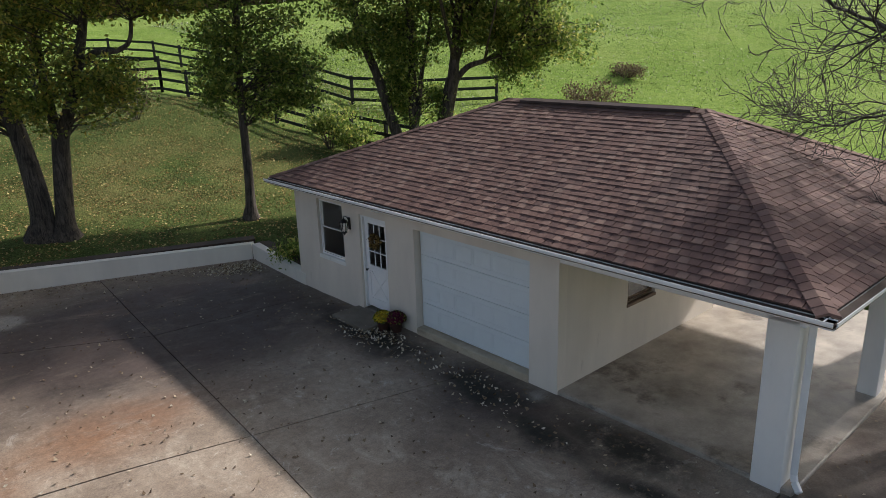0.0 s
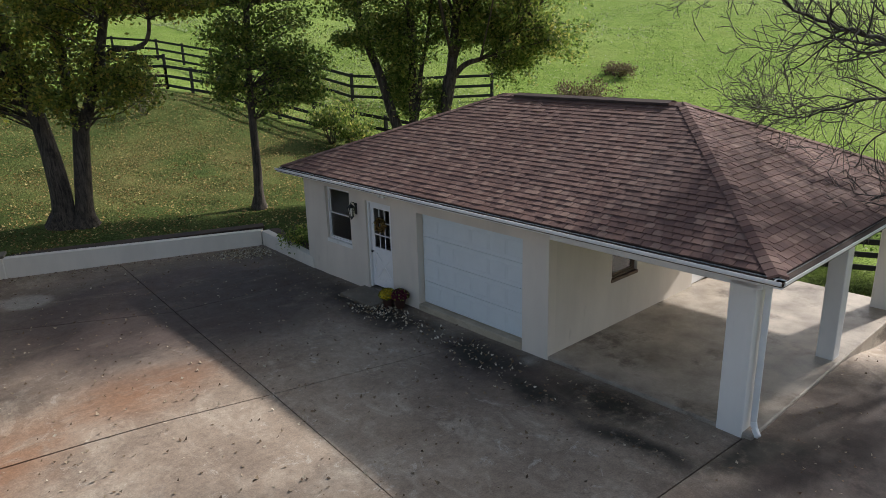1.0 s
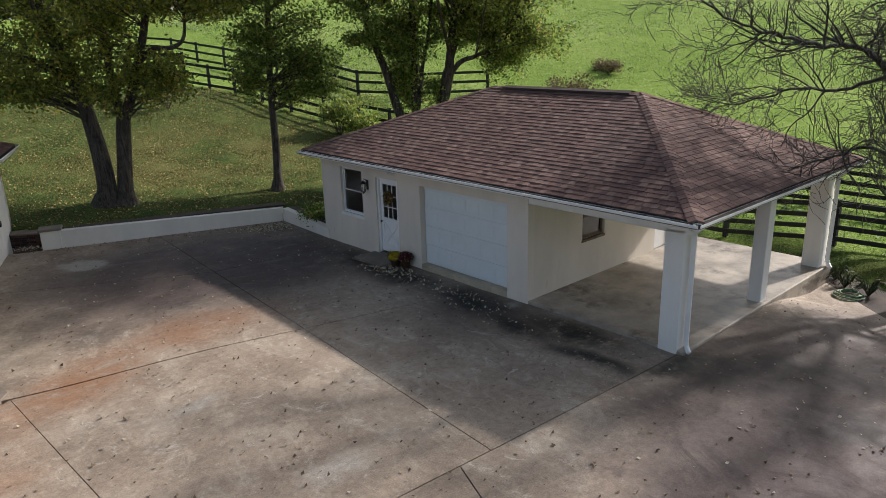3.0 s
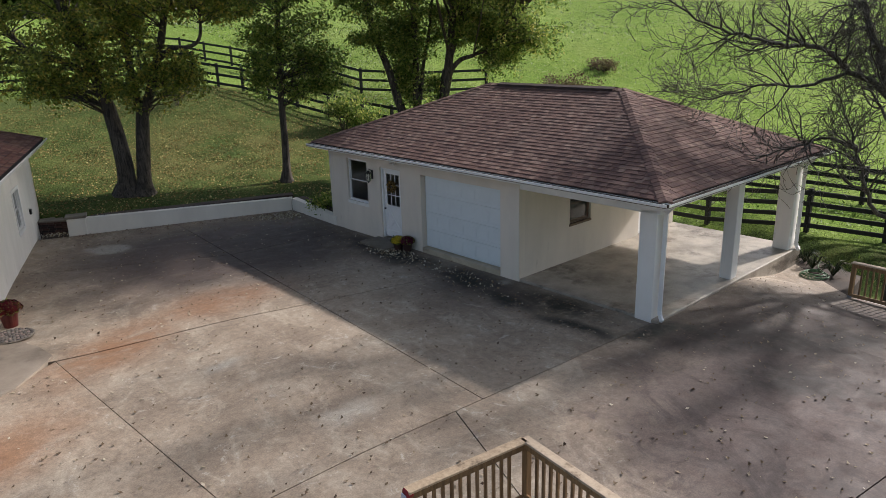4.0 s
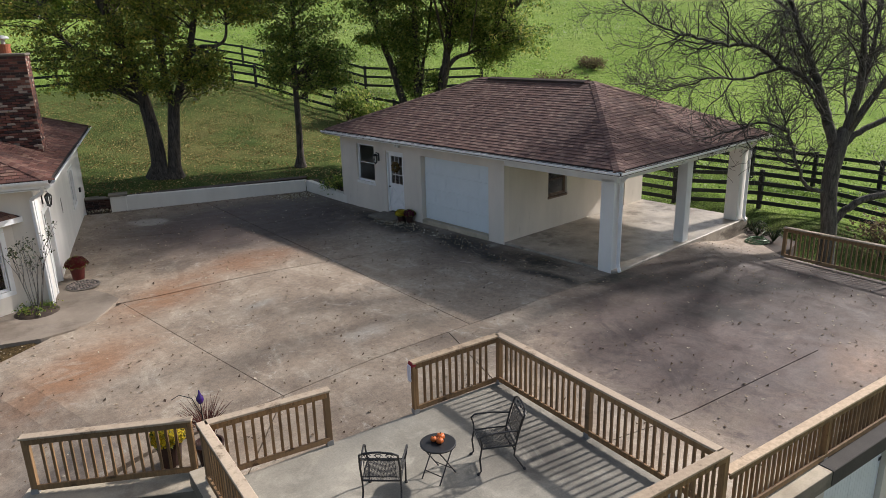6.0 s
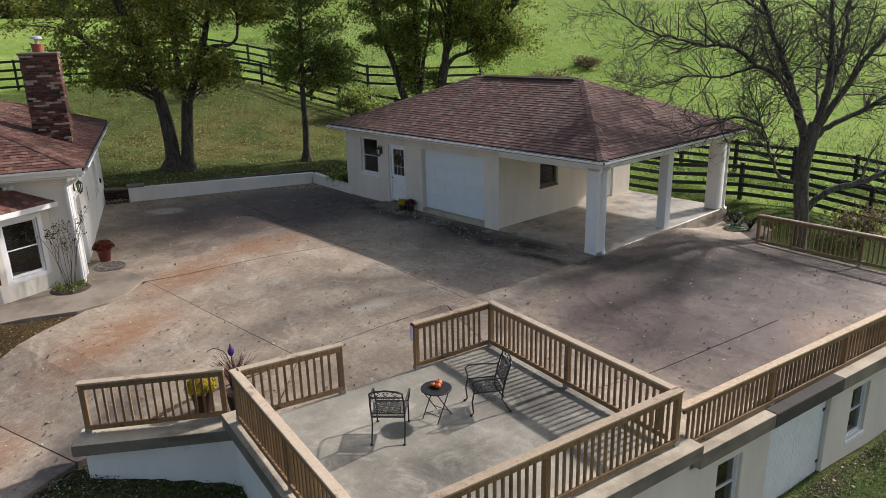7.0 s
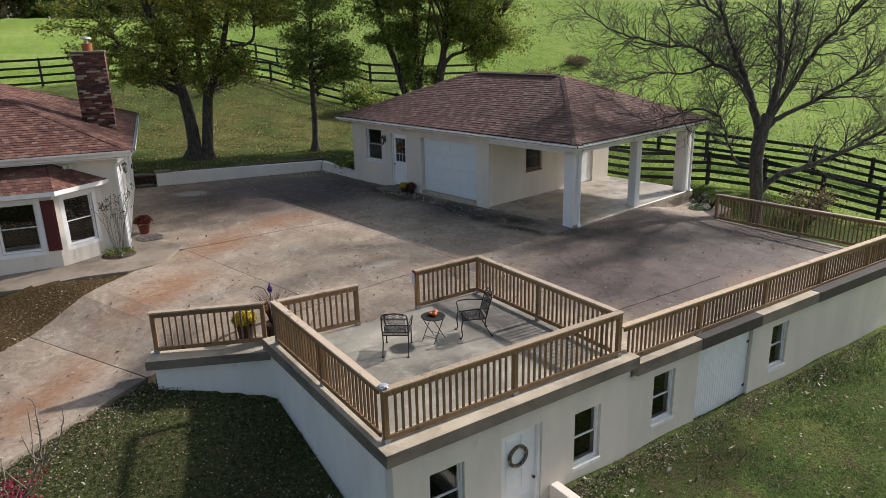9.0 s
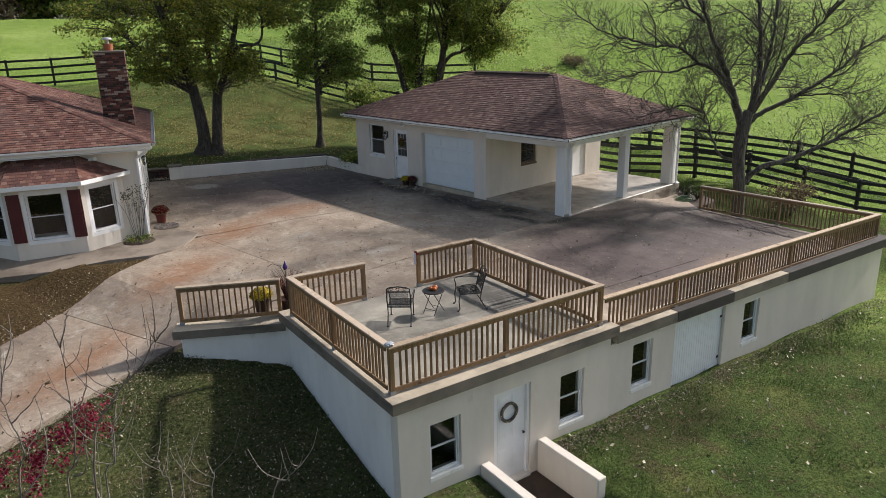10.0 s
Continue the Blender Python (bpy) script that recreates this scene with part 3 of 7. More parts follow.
def build_ground():
    def axis(lo, hi, step, far):
        a = list(np.arange(lo, hi, step))
        up, s = [hi], step
        while up[-1] < far:
            s = min(s * 1.13, 25)
            up.append(up[-1] + s)
        dn, s = [lo], step
        while dn[-1] > -far:
            s = min(s * 1.13, 25)
            dn.append(dn[-1] - s)
        return np.array(dn[:0:-1] + a + up)
    xs, ys = axis(-14, 22, 0.22, 620), axis(-9, 27, 0.22, 620)
    X, Y = np.meshgrid(xs, ys)
    Z = ground_z(X, Y) + 0.03 * np.sin(X * 2.1) * np.sin(Y * 1.7 + 0.6) * (np.abs(X) < 60)
    Z = np.where(inside(X, Y, CUT), np.minimum(Z, drive_z(X, Y) - 0.12) - 0.06, Z)
    walk_bed = inside(X, Y, [(-4.3, 12.6), (-13.6, 13.6), (-13.6, 12.8), (-9.5, 11.1), (-7.0, 10.1), (-5.5, 9.52), (-4.4, 9.27)])
    Z = np.where(walk_bed, Z - 0.5, Z)
    well = (X > -1.12) & (X < 0.42) & (Y > -6.4) & (Y < -2.9)
    Z = np.where(well, np.minimum(Z, -2.66 + 0.5 * rise(-5.0, -6.3, Y)), Z)
    n, m = len(xs), len(ys)
    me = bpy.data.meshes.new("ground")
    idx = np.arange(n * m).reshape(m, n)
    f = np.stack([idx[:-1, :-1], idx[:-1, 1:], idx[1:, 1:], idx[1:, :-1]], -1).reshape(-1, 4)
    me.from_pydata(np.stack([X, Y, Z], -1).reshape(-1, 3).tolist(), [], f.tolist())
    me.materials.append(M_GRASS)
    me.polygons.foreach_set("use_smooth", [True] * len(me.polygons))
    tagged(new("ground", me), "sloping lawn and green pasture with leaf litter", "ground", kind="structure")


build_ground()

SLABS = [[(3.36, 3.85), (9.0, 4.34), (8.2, 9.4), (2.95, 9.85)], [(2.95, 9.85), (8.2, 9.4), (7.6, 15.2), (2.55, 14.95)],
         [(2.55, 14.95), (7.6, 15.2), (6.8, 18.95), (2.2, 19.75)], [(-3.2, 17.0), (2.55, 14.95), (2.2, 19.75), (-2.8, 20.7)],
         [(-4.4, 10.7), (2.95, 9.85), (2.55, 14.95), (-3.2, 17.0)], [(-1.05, 3.5), (3.36, 3.85), (2.95, 9.85), (-2.5, 10.45)],
         [(-5.25, 2.96), (-1.05, 3.5), (-2.5, 10.45), (-7.1, 6.95)], [(-21, -4.4), (-5.25, 2.96), (-7.1, 6.95), (-21, -2.0)],
         [(-5.05, 2.82), (-2.85, 1.85), (-2.72, 1.12), (-1.05, 3.5)], [(-2.72, 1.1), (2.1, 1.1), (2.75, 3.80), (-1.05, 3.5)],
         [(2.1, -3.1), (8.2, -3.1), (8.31, -1.07), (2.46, -1.07)], [(2.47, -1.05), (8.31, -1.05), (8.6, 4.285), (3.36, 3.83)], [(2.1, -3.1), (2.12, -3.0), (3.36, 3.83), (2.1, 1.1)],
         [(2.1, 1.1), (2.11, 1.0), (3.36, 3.83), (2.75, 3.78)], [(8.2, -3.1), (14.15, -3.1), (13.95, 3.05), (8.6, 4.285)],
         [(8.6, 4.285), (13.95, 3.05), (15.45, 5.4), (9.0, 4.6)]]

# poured together, with no joint between them
POUR = SLABS[10:]


def build_drive():
    top = empty("driveway", Matrix(), "stained brown-grey concrete driveway with joints and scattered leaves", "driveway", kind="structure")
    for ring in SLABS:
        c = [Vector((x, y, 0)) for x, y in ring]
        mid = sum(c, Vector()) / 4
        open_pour = ring in POUR
        c = c if open_pour else [p + (mid - p).normalized() * 0.014 for p in c]
        n = max(4, int((c[1] - c[0]).length / 0.4))
        m = max(4, int((c[2] - c[1]).length / 0.4), int((c[3] - c[0]).length / 0.4))
        mb, gap = MB(), 0.0 if open_pour else 0.01
        for j in range(m + 1):
            for i in range(n + 1):
                p = c[0].lerp(c[1], i / n).lerp(c[3].lerp(c[2], i / n), j / m)
                rim = i in (0, n) or j in (0, m)
                mb.v.append((p.x, p.y, float(drive_z(p.x, p.y)) - (gap if rim else 0)))
        w = n + 1
        mb.f += [(j * w + i, j * w + i + 1, (j + 1) * w + i + 1, (j + 1) * w + i) for j in range(m) for i in range(n)]
        rim = [i for i in range(n)] + [j * w + n for j in range(m)] + [m * w + i for i in range(n, 0, -1)] + [j * w for j in range(m, 0, -1)]
        k = len(mb.v)
        mb.v += [(mb.v[i][0], mb.v[i][1], mb.v[i][2] - 0.14) for i in rim]
        q = len(rim)
        mb.f += [(rim[i], k + i, k + (i + 1) % q, rim[(i + 1) % q]) for i in range(q)]
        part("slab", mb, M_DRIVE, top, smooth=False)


build_drive()


# ---- shingles and roofs ----
def tabs_of(W, length, left, right, rng, course):
    """Rows of (a0, a1, s, top_a0, top_a1) of the tabs on a slope of that width and length."""
    out = []
    n = int(length / course)
    for i in range(n):
        s0, s1 = i * length / n, min(length, (i + 1) * length / n + 0.03)
        a = left * s0 - (i * 0.0667) % 0.16 - rng.uniform(0, 0.012)
        a -= left * s0 % 0.16
        while a < W - right * s0:
            w = 0.16
            b0, b1 = max(a, left * s0), min(a + w - 0.009, W - right * s0)
            t0, t1 = max(a, left * s1), min(a + w - 0.009, W - right * s1)
            if b1 - b0 > 0.02 and t1 >= t0:
                out.append((b0, b1, s0, s1, t0, t1))
            a += w
    return out


def add_tab(mb, place, tab, lift):
    b0, b1, s0, s1, t0, t1 = tab
    vs = [place(b0, s0, lift), place(b1, s0, lift), place(t1, s1, 0.002), place(t0, s1, 0.002), place(b0, s0, 0), place(b1, s0, 0)]
    mb.add(vs, [(0, 1, 2, 3), (4, 5, 1, 0), (4, 0, 3), (1, 5, 2)])


def hip_roof(parent, u0, u1, v0, v1, z, pitch, mat, seed, single=None, thick=0.09, near=None):
    """A hip roof over a rectangle in the parent's space, its eave at z: body, shingle courses, caps. single: (u, v) test of tabs that are parts of their own."""
    rng = random.Random(seed)
    half = min(u1 - u0, v1 - v0) / 2
    H = half * pitch
    if v1 - v0 >= u1 - u0:
        r0, r1 = Vector(((u0 + u1) / 2, v0 + (near or half), z + H)), Vector(((u0 + u1) / 2, v1 - half, z + H))
    else:
        r0, r1 = Vector((u0 + half, (v0 + v1) / 2, z + H)), Vector((u1 - half, (v0 + v1) / 2, z + H))
    c = [Vector((u0, v0, z)), Vector((u1, v0, z)), Vector((u1, v1, z)), Vector((u0, v1, z))]
    long_v = v1 - v0 >= u1 - u0
    vs = [*c, r0, r1] + [p - Vector((0, 0, thick)) for p in c]
    if long_v:
        fs = [(0, 1, 4), (1, 2, 5, 4), (2, 3, 5), (3, 0, 4, 5)]
        sides = [(c[0], c[1], r0, r0), (c[1], c[2], r0, r1), (c[2], c[3], r1, r1), (c[3], c[0], r1, r0)]
    else:
        fs = [(0, 1, 5, 4), (1, 2, 5), (2, 3, 4, 5), (3, 0, 4)]
        sides = [(c[0], c[1], r0, r1), (c[1], c[2], r1, r1), (c[2], c[3], r1, r0), (c[3], c[0], r0, r0)]
    fs += [(0, 6, 7, 1), (1, 7, 8, 2), (2, 8, 9, 3), (3, 9, 6, 0), (9, 8, 7, 6)]
    roof = part("roof", MB().add(vs, fs), M_UNDER, parent, "hip roof of brown asphalt shingles")
    rest, piece, count = MB(), {}, 0
    for A, B, TA, TB in sides:
        e = (B - A).normalized()
        nrm = e.cross(TA - A).normalized()
        up = nrm.cross(e)
        L = (TA - A).dot(up)
        W = (B - A).length
        place = lambda a, s, h: A + e * a + up * s + nrm * (h + 0.004)
        for tab in tabs_of(W, L, (TA - A).dot(e) / L, (B - TB).dot(e) / L, rng, 0.142):
            b0, b1, s0, s1, t0, t1 = tab
            lift = rng.choice((0.012, 0.016, 0.021))
            p = place(b0, s0, 0)
            if single and single(p.x, p.y) and count < 300 and abs(b1 - b0 - (t1 - t0)) < 1e-4:
                key = (round(b1 - b0, 3), lift)
                if key not in piece:
                    w = key[0]
                    d = s1 - s0
                    mb = MB()
                    mb.add([(0, 0, lift), (w, 0, lift), (w, d, 0.002), (0, d, 0.002), (0, 0, 0), (w, 0, 0)], [(0, 1, 2, 3), (4, 5, 1, 0), (4, 0, 3), (1, 5, 2)])
                    piece[key] = mb.mesh("shingle", mat)
                m = Matrix((e, up, nrm)).transposed().to_4x4()
                m.translation = p
                part("shingle", piece[key], None, roof, m=m)
                count += 1
            else:
                add_tab(rest, place, tab, lift)
    part("shingle_field", rest, mat, roof, kind="stuff")
    ends = [(c[0], r0), (c[1], r0 if long_v else r1), (c[2], r1), (c[3], r1 if long_v else r0)]
    for p, q in ends + [(r0, r1)]:
        d = (q - p).normalized()
        flat = Vector((d.x, d.y, 0)).normalized()
        side = Vector((flat.y, -flat.x, 0)) * 0.14
        dz = Vector((0, 0, pitch * (0.7071 if (p, q) != (r0, r1) else 1.0) * 0.14))
        n = max(1, int((q - p).length / 0.15))
        b = (q - p) * (1.25 / n)
        ha, hb = Vector((0, 0, 0.036)), Vector((0, 0, 0.026))
        cap = MB().add([side - dz + ha, ha, -side - dz + ha, b + side - dz + hb, b + hb, b - side - dz + hb, side - dz, Vector(), -side - dz],
                       [(0, 1, 4, 3), (1, 2, 5, 4), (6, 7, 1, 0), (7, 8, 2, 1)]).mesh("hip_cap", mat)
        for i in range(n):
            part("hip_cap", cap, None, roof, m=Matrix.Translation(p.lerp(q, i / n)))
    return roof, r0, r1


GUTTER = [(0, 0), (0.10, 0), (0.15, 0.06), (0.15, 0.105), (0.138, 0.105), (0.138, 0.07), (0.092, 0.014), (0.012, 0.014), (0.012, 0.105), (0, 0.105)]


def window(parent, w, h, m, sill=True, name="window"):
    """A white double-hung window; x along the wall, y into it, z up, its lower left corner at the pose."""
    win = part(name, MB().box((0, 0.02, 0), (0.04, 0.10, h), 0.006).box((w - 0.04, 0.02, 0), (w, 0.10, h), 0.006)
               .box((0.04, 0.02, h - 0.04), (w - 0.04, 0.10, h), 0.006).box((0.04, 0.02, 0), (w - 0.04, 0.10, 0.04), 0.006), M_WHITE, parent, "white double-hung window", m)
    mid = h * 0.5
    for y, z0, z1 in ((0.045, 0.04, mid + 0.016), (0.068, mid - 0.016, h - 0.04)):
        s = MB()
        s.box((0.04, y, z0), (0.068, y + 0.022, z1), 0.003).box((w - 0.068, y, z0), (w - 0.04, y + 0.022, z1), 0.003)
        s.box((0.068, y, z0), (w - 0.068, y + 0.022, z0 + 0.03), 0.003).box((0.068, y, z1 - 0.028), (w - 0.068, y + 0.022, z1), 0.003)
        part("sash", s, M_TRIM, win)
        part("pane", MB().box((0.068, y + 0.008, z0 + 0.03), (w - 0.068, y + 0.013, z1 - 0.028)), M_GLASS, win)
    if sill:
        part("sill", MB().box((-0.04, -0.05, -0.10), (w + 0.04, 0.10, -0.005), 0.01), M_STUCCO_W, win)
    return win


# ---- garage ----
M_SILLWOOD = mat_wood("sill_wood", (0.12, 0.07, 0.045), (0.22, 0.14, 0.09), (0.2, 0.16, 0.12))
GPOSE = Matrix.Translation((7.73, 3.77, 0)) @ pose(0, 0, 0, 0, 0, 8.4)
GU, GV, EZ, RUN = 8.1, 12.6, 2.785, 0.42
WU, WV0, WV1, WUB = 0.5, 4.17, 12.4, 7.8
SLABZ = 0.07


def along(x, y, z=0.0, turn=0.0):
    return pose(x, y, z, 0, 0, turn)


def build_garage():
    g = empty("garage", GPOSE, "cream stucco garage and carport under a brown hip roof", "garage")
    part("floor_slab", MB().box((WU + 0.02, 0.30, -0.6), (WUB + 0.12, WV1 - 0.05, SLABZ), 0.02), M_SLAB, g, "stained concrete carport slab")
    # walls run along x of their own pose, outer face towards -y of it
    L = WV1 - WV0
    holes = [(WV1 - 11.41, WV1 - 10.36, 1.0, 2.36), (WV1 - 9.72, WV1 - 8.76, 0.04, 2.25), (WV1 - 7.85, WV1 - 4.80, 0.04, 2.25)]
    top = 2.62
    part("wall", MB().wall(L, -0.4, top, 0.22, holes), M_STUCCO, g, m=along(WU, WV1, 0, -90))
    part("wall", MB().wall(WUB - WU - 0.44, -0.4, top, 0.22, [(1.78, 2.70, 1.08, 2.1), (5.10, 5.98, 0.02, 2.12)]), M_STUCCO, g, m=along(WU + 0.22, WV0, 0, 0))
    part("wall", MB().wall(L, -1.2, top, 0.22), M_STUCCO, g, m=along(WUB, WV0, 0, 90))
    part("wall", MB().wall(WUB - WU - 0.44, -0.4, top, 0.22), M_STUCCO, g, m=along(WUB - 0.22, WV1, 0, 180))
    roof, r0, r1 = hip_roof(g, 0, GU, 0, GV, EZ, RUN, M_ROOF, 5, lambda u, v: u < 1.5 and v < 8, near=3.72)
    # soffit, fascia and gutters
    part("soffit", MB().box((0.05, 0.05, 2.62), (GU - 0.05, GV - 0.05, 2.645)), M_SOFFIT, g)
    for i, (p, q) in enumerate((((0, GV), (0, 0)), ((0, 0), (GU, 0)), ((GU, 0), (GU, GV)), ((GU, GV), (0, GV)))):
        d = (Vector(q) - Vector(p)).normalized()
        inw = Vector((-d.y, d.x))
        a, b = Vector(p) + inw * 0.03, Vector(q) + inw * 0.03
        part("fascia", MB().beam((a.x, a.y, 2.69), (b.x, b.y, 2.69), 0.03, 0.15), M_WHITE, g)
        a, b = Vector(p) + inw * 0.012, Vector(q) + inw * 0.012
        if i in (0, 1, 2):
            a, b = a - d * 0.1, b + d * 0.1
            gut = part("gutter", MB().profile(GUTTER, (a.x, a.y, 2.655), (b.x, b.y, 2.655)), M_WHITE, g, "white aluminium gutter clogged with leaves")
            o = Vector((d.y, -d.x))
            f = MB()
            a2, b2 = a + o * 0.073, b + o * 0.073
            f.beam((a2.x, a2.y, 2.715), (b2.x, b2.y, 2.715), 0.122, 0.06)
            part("gutter_debris", f, M_SOIL, gut, "dark wet leaves in the gutter")
    # carport headers and posts
    part("beam", MB().box((WU, 0.38, 2.36), (WU + 0.36, WV0 - 0.003, 2.618), 0.01), M_WHITE, g, "white header beam")
    part("beam", MB().box((WU + 0.363, 0.40, 2.40), (WUB, 0.68, 2.618), 0.01), M_WHITE, g, "white header beam")
    for u, v, w, d in ((WU, 0.45, 0.40, 0.40), (3.98, 0.40, 0.30, 0.30), (7.28, 0.40, 0.42, 0.42)):
        part("post", MB().box((u, v, SLABZ - 0.5), (u + w, v + d, 2.44), 0.012), M_STUCCO_W, g, "square white stucco post")
    for u, v in ((0.70, 0.37), (7.62, 0.32)):
        tube = MB()
        pts = [(u - 0.1, v - 0.23, 2.66), (u - 0.1, v - 0.2, 2.56), (u, v, 2.38), (u, v, 0.22), (u - 0.02, v - 0.03, 0.13), (u - 0.10, v - 0.13, 0.05)]
        for a, b in zip(pts, pts[1:]):
            tube.beam(a, b, 0.09, 0.065, 0.01, up=(1, 0.3, 0.2))
        part("downspout", tube, M_WHITE, g, "white downspout with a kicked-out foot")
    # sectional door
    gd = part("garage_door", MB().box((WU + 0.18, 4.81, 0.15), (WU + 0.215, 7.84, 2.24), 0.004), M_GDOOR, g, "white four-section overhead garage door")
    for r in range(4):
        z0 = 0.16 + r * 0.515
        part("section", MB().box((WU + 0.158, 4.82, z0), (WU + 0.185, 7.83, z0 + 0.507), 0.006), M_GDOOR, gd)
        for k in range(6):
            v0 = 4.87 + k * 0.495
            pm = MB()
            for lo, hi in (((v0, z0 + 0.09), (v0 + 0.45, z0 + 0.10)), ((v0, z0 + 0.40), (v0 + 0.45, z0 + 0.41)), ((v0, z0 + 0.10), (v0 + 0.01, z0 + 0.40)), ((v0 + 0.44, z0 + 0.10), (v0 + 0.45, z0 + 0.40))):
                pm.box((WU + 0.150, lo[0], lo[1]), (WU + 0.1575, hi[0], hi[1]), 0.003)
            part("raised_panel", pm, M_GDOOR, gd)
    part("threshold", MB().box((WU - 0.02, 4.803, -0.2), (WU + 0.24, 7.847, 0.145), 0.015), M_LEDGE, g, "concrete garage sill")
    # side door
    fr = part("door_frame", MB().box((WU + 0.05, 8.763, 0.10), (WU + 0.17, 8.82, 2.247), 0.004).box((WU + 0.05, 9.66, 0.10), (WU + 0.17, 9.717, 2.247), 0.004)
              .box((WU + 0.05, 8.82, 2.19), (WU + 0.17, 9.66, 2.247), 0.004), M_WHITE, g)
    v0, v1, z0, z1 = 8.83, 9.65, 0.14, 2.18
    d = part("door", MB().box((WU + 0.10, v0, z0), (WU + 0.14, v0 + 0.11, z1), 0.003).box((WU + 0.10, v1 - 0.11, z0), (WU + 0.14, v1, z1), 0.003)
             .box((WU + 0.10, v0 + 0.11, z1 - 0.11), (WU + 0.14, v1 - 0.11, z1), 0.003).box((WU + 0.10, v0 + 0.11, z0), (WU + 0.14, v1 - 0.11, z0 + 0.2), 0.003)
             .box((WU + 0.10, v0 + 0.11, 0.98), (WU + 0.14, v1 - 0.11, 1.12), 0.003).box((WU + 0.118, v0 + 0.11, z0 + 0.2), (WU + 0.132, v1 - 0.11, 0.98)),
             M_WHITE, g, "white entry door with nine panes over a crossbuck")
    for a, b in (((v0 + 0.12, z0 + 0.21), (v1 - 0.12, 0.97)), ((v1 - 0.12, z0 + 0.21), (v0 + 0.12, 0.97))):
        part("crossbuck", MB().beam((WU + 0.112, a[0], a[1]), (WU + 0.112, b[0], b[1]), 0.06, 0.014, 0, up=(1, 0, 0)), M_WHITE, d)
    w, h = (v1 - v0 - 0.22) / 3, (z1 - 0.11 - 1.12) / 3
    for i in range(3):
        for j in range(3):
            part("pane", MB().box((WU + 0.118, v0 + 0.11 + i * w + 0.012, 1.12 + j * h + 0.012), (WU + 0.123, v0 + 0.11 + (i + 1) * w - 0.012, 1.12 + (j + 1) * h - 0.012)), M_GLASS, d)
    bars = MB()
    for i in (1, 2):
        bars.box((WU + 0.108, v0 + 0.11 + i * w - 0.013, 1.12), (WU + 0.134, v0 + 0.11 + i * w + 0.013, z1 - 0.11), 0.003)
        bars.box((WU + 0.106, v0 + 0.11, 1.12 + i * h - 0.013), (WU + 0.136, v1 - 0.11, 1.12 + i * h + 0.013), 0.003)
    part("glazing_bars", bars, M_WHITE, d)
    part("knob", MB().lathe([(0.012, 0), (0.012, 0.03), (0.03, 0.045), (0.03, 0.06), (0.012, 0.072)], 12, pose(WU + 0.10, v1 - 0.06, 1.0, 0, -90, 0)), M_BLACK, d, smooth=True)
    window(g, 1.03, 1.34, along(WU + 0.04, 11.40, 1.01, -90))
    side = window(g, 0.90, 1.0, along(WU + 0.22 + 1.79, WV0 + 0.04, 1.09, 0), sill=False)
    for ob in [side] + [o for o in bpy.data.objects if o.parent == side and o.name.startswith("sash")]:
        ob.data.materials[0] = M_SILLWOOD
    tagged(side, "dark-framed double-hung window")
    # added near-black sheet in place of the room's darkness behind the panes
    part("blind", MB().box((0.03, 0.105, 0.02), (0.87, 0.115, 0.98)), M_DARK, side, "added dark sheet standing for the unlit room")
    part("sill", MB().box((-0.03, -0.06, -0.07), (0.93, 0.02, -0.004), 0.008), M_SILLWOOD, side, "brown wooden sill")
    d2 = part("back_door", MB().box((WU + 0.22 + 5.14, WV0 + 0.06, 0.09), (WU + 0.22 + 5.94, WV0 + 0.10, 2.08), 0.004), M_WHITE, g, "white door with a small pane")
    part("door_frame", MB().box((WU + 5.323, WV0 + 0.03, 0.08), (WU + 5.358, WV0 + 0.14, 2.117), 0.003).box((WU + 6.162, WV0 + 0.03, 0.08), (WU + 6.197, WV0 + 0.14, 2.117), 0.003), M_WHITE, g)
    part("pane", MB().box((WU + 5.7, WV0 + 0.055, 1.45), (WU + 5.94, WV0 + 0.0595, 1.85)), M_GLASS, d2)
    vent = MB()
    p, q = r0.lerp(r1, 0.05), r0.lerp(r1, 0.9)
    for sx in (-1, 1):
        vent.add([p + Vector((sx * 0.02, 0, 0.055)), q + Vector((sx * 0.02, 0, 0.055)), q + Vector((sx * 0.17, 0, 0.012)), p + Vector((sx * 0.17, 0, 0.012)),
                  p + Vector((sx * 0.17, 0, -0.04)), q + Vector((sx * 0.17, 0, -0.04))], [(0, 1, 2, 3), (3, 2, 5, 4)] if sx > 0 else [(3, 2, 1, 0), (4, 5, 2, 3)])
    part("ridge_vent", vent, M_VENT, roof, "dark brown ridge vent")
    return g


GARAGE = build_garage()


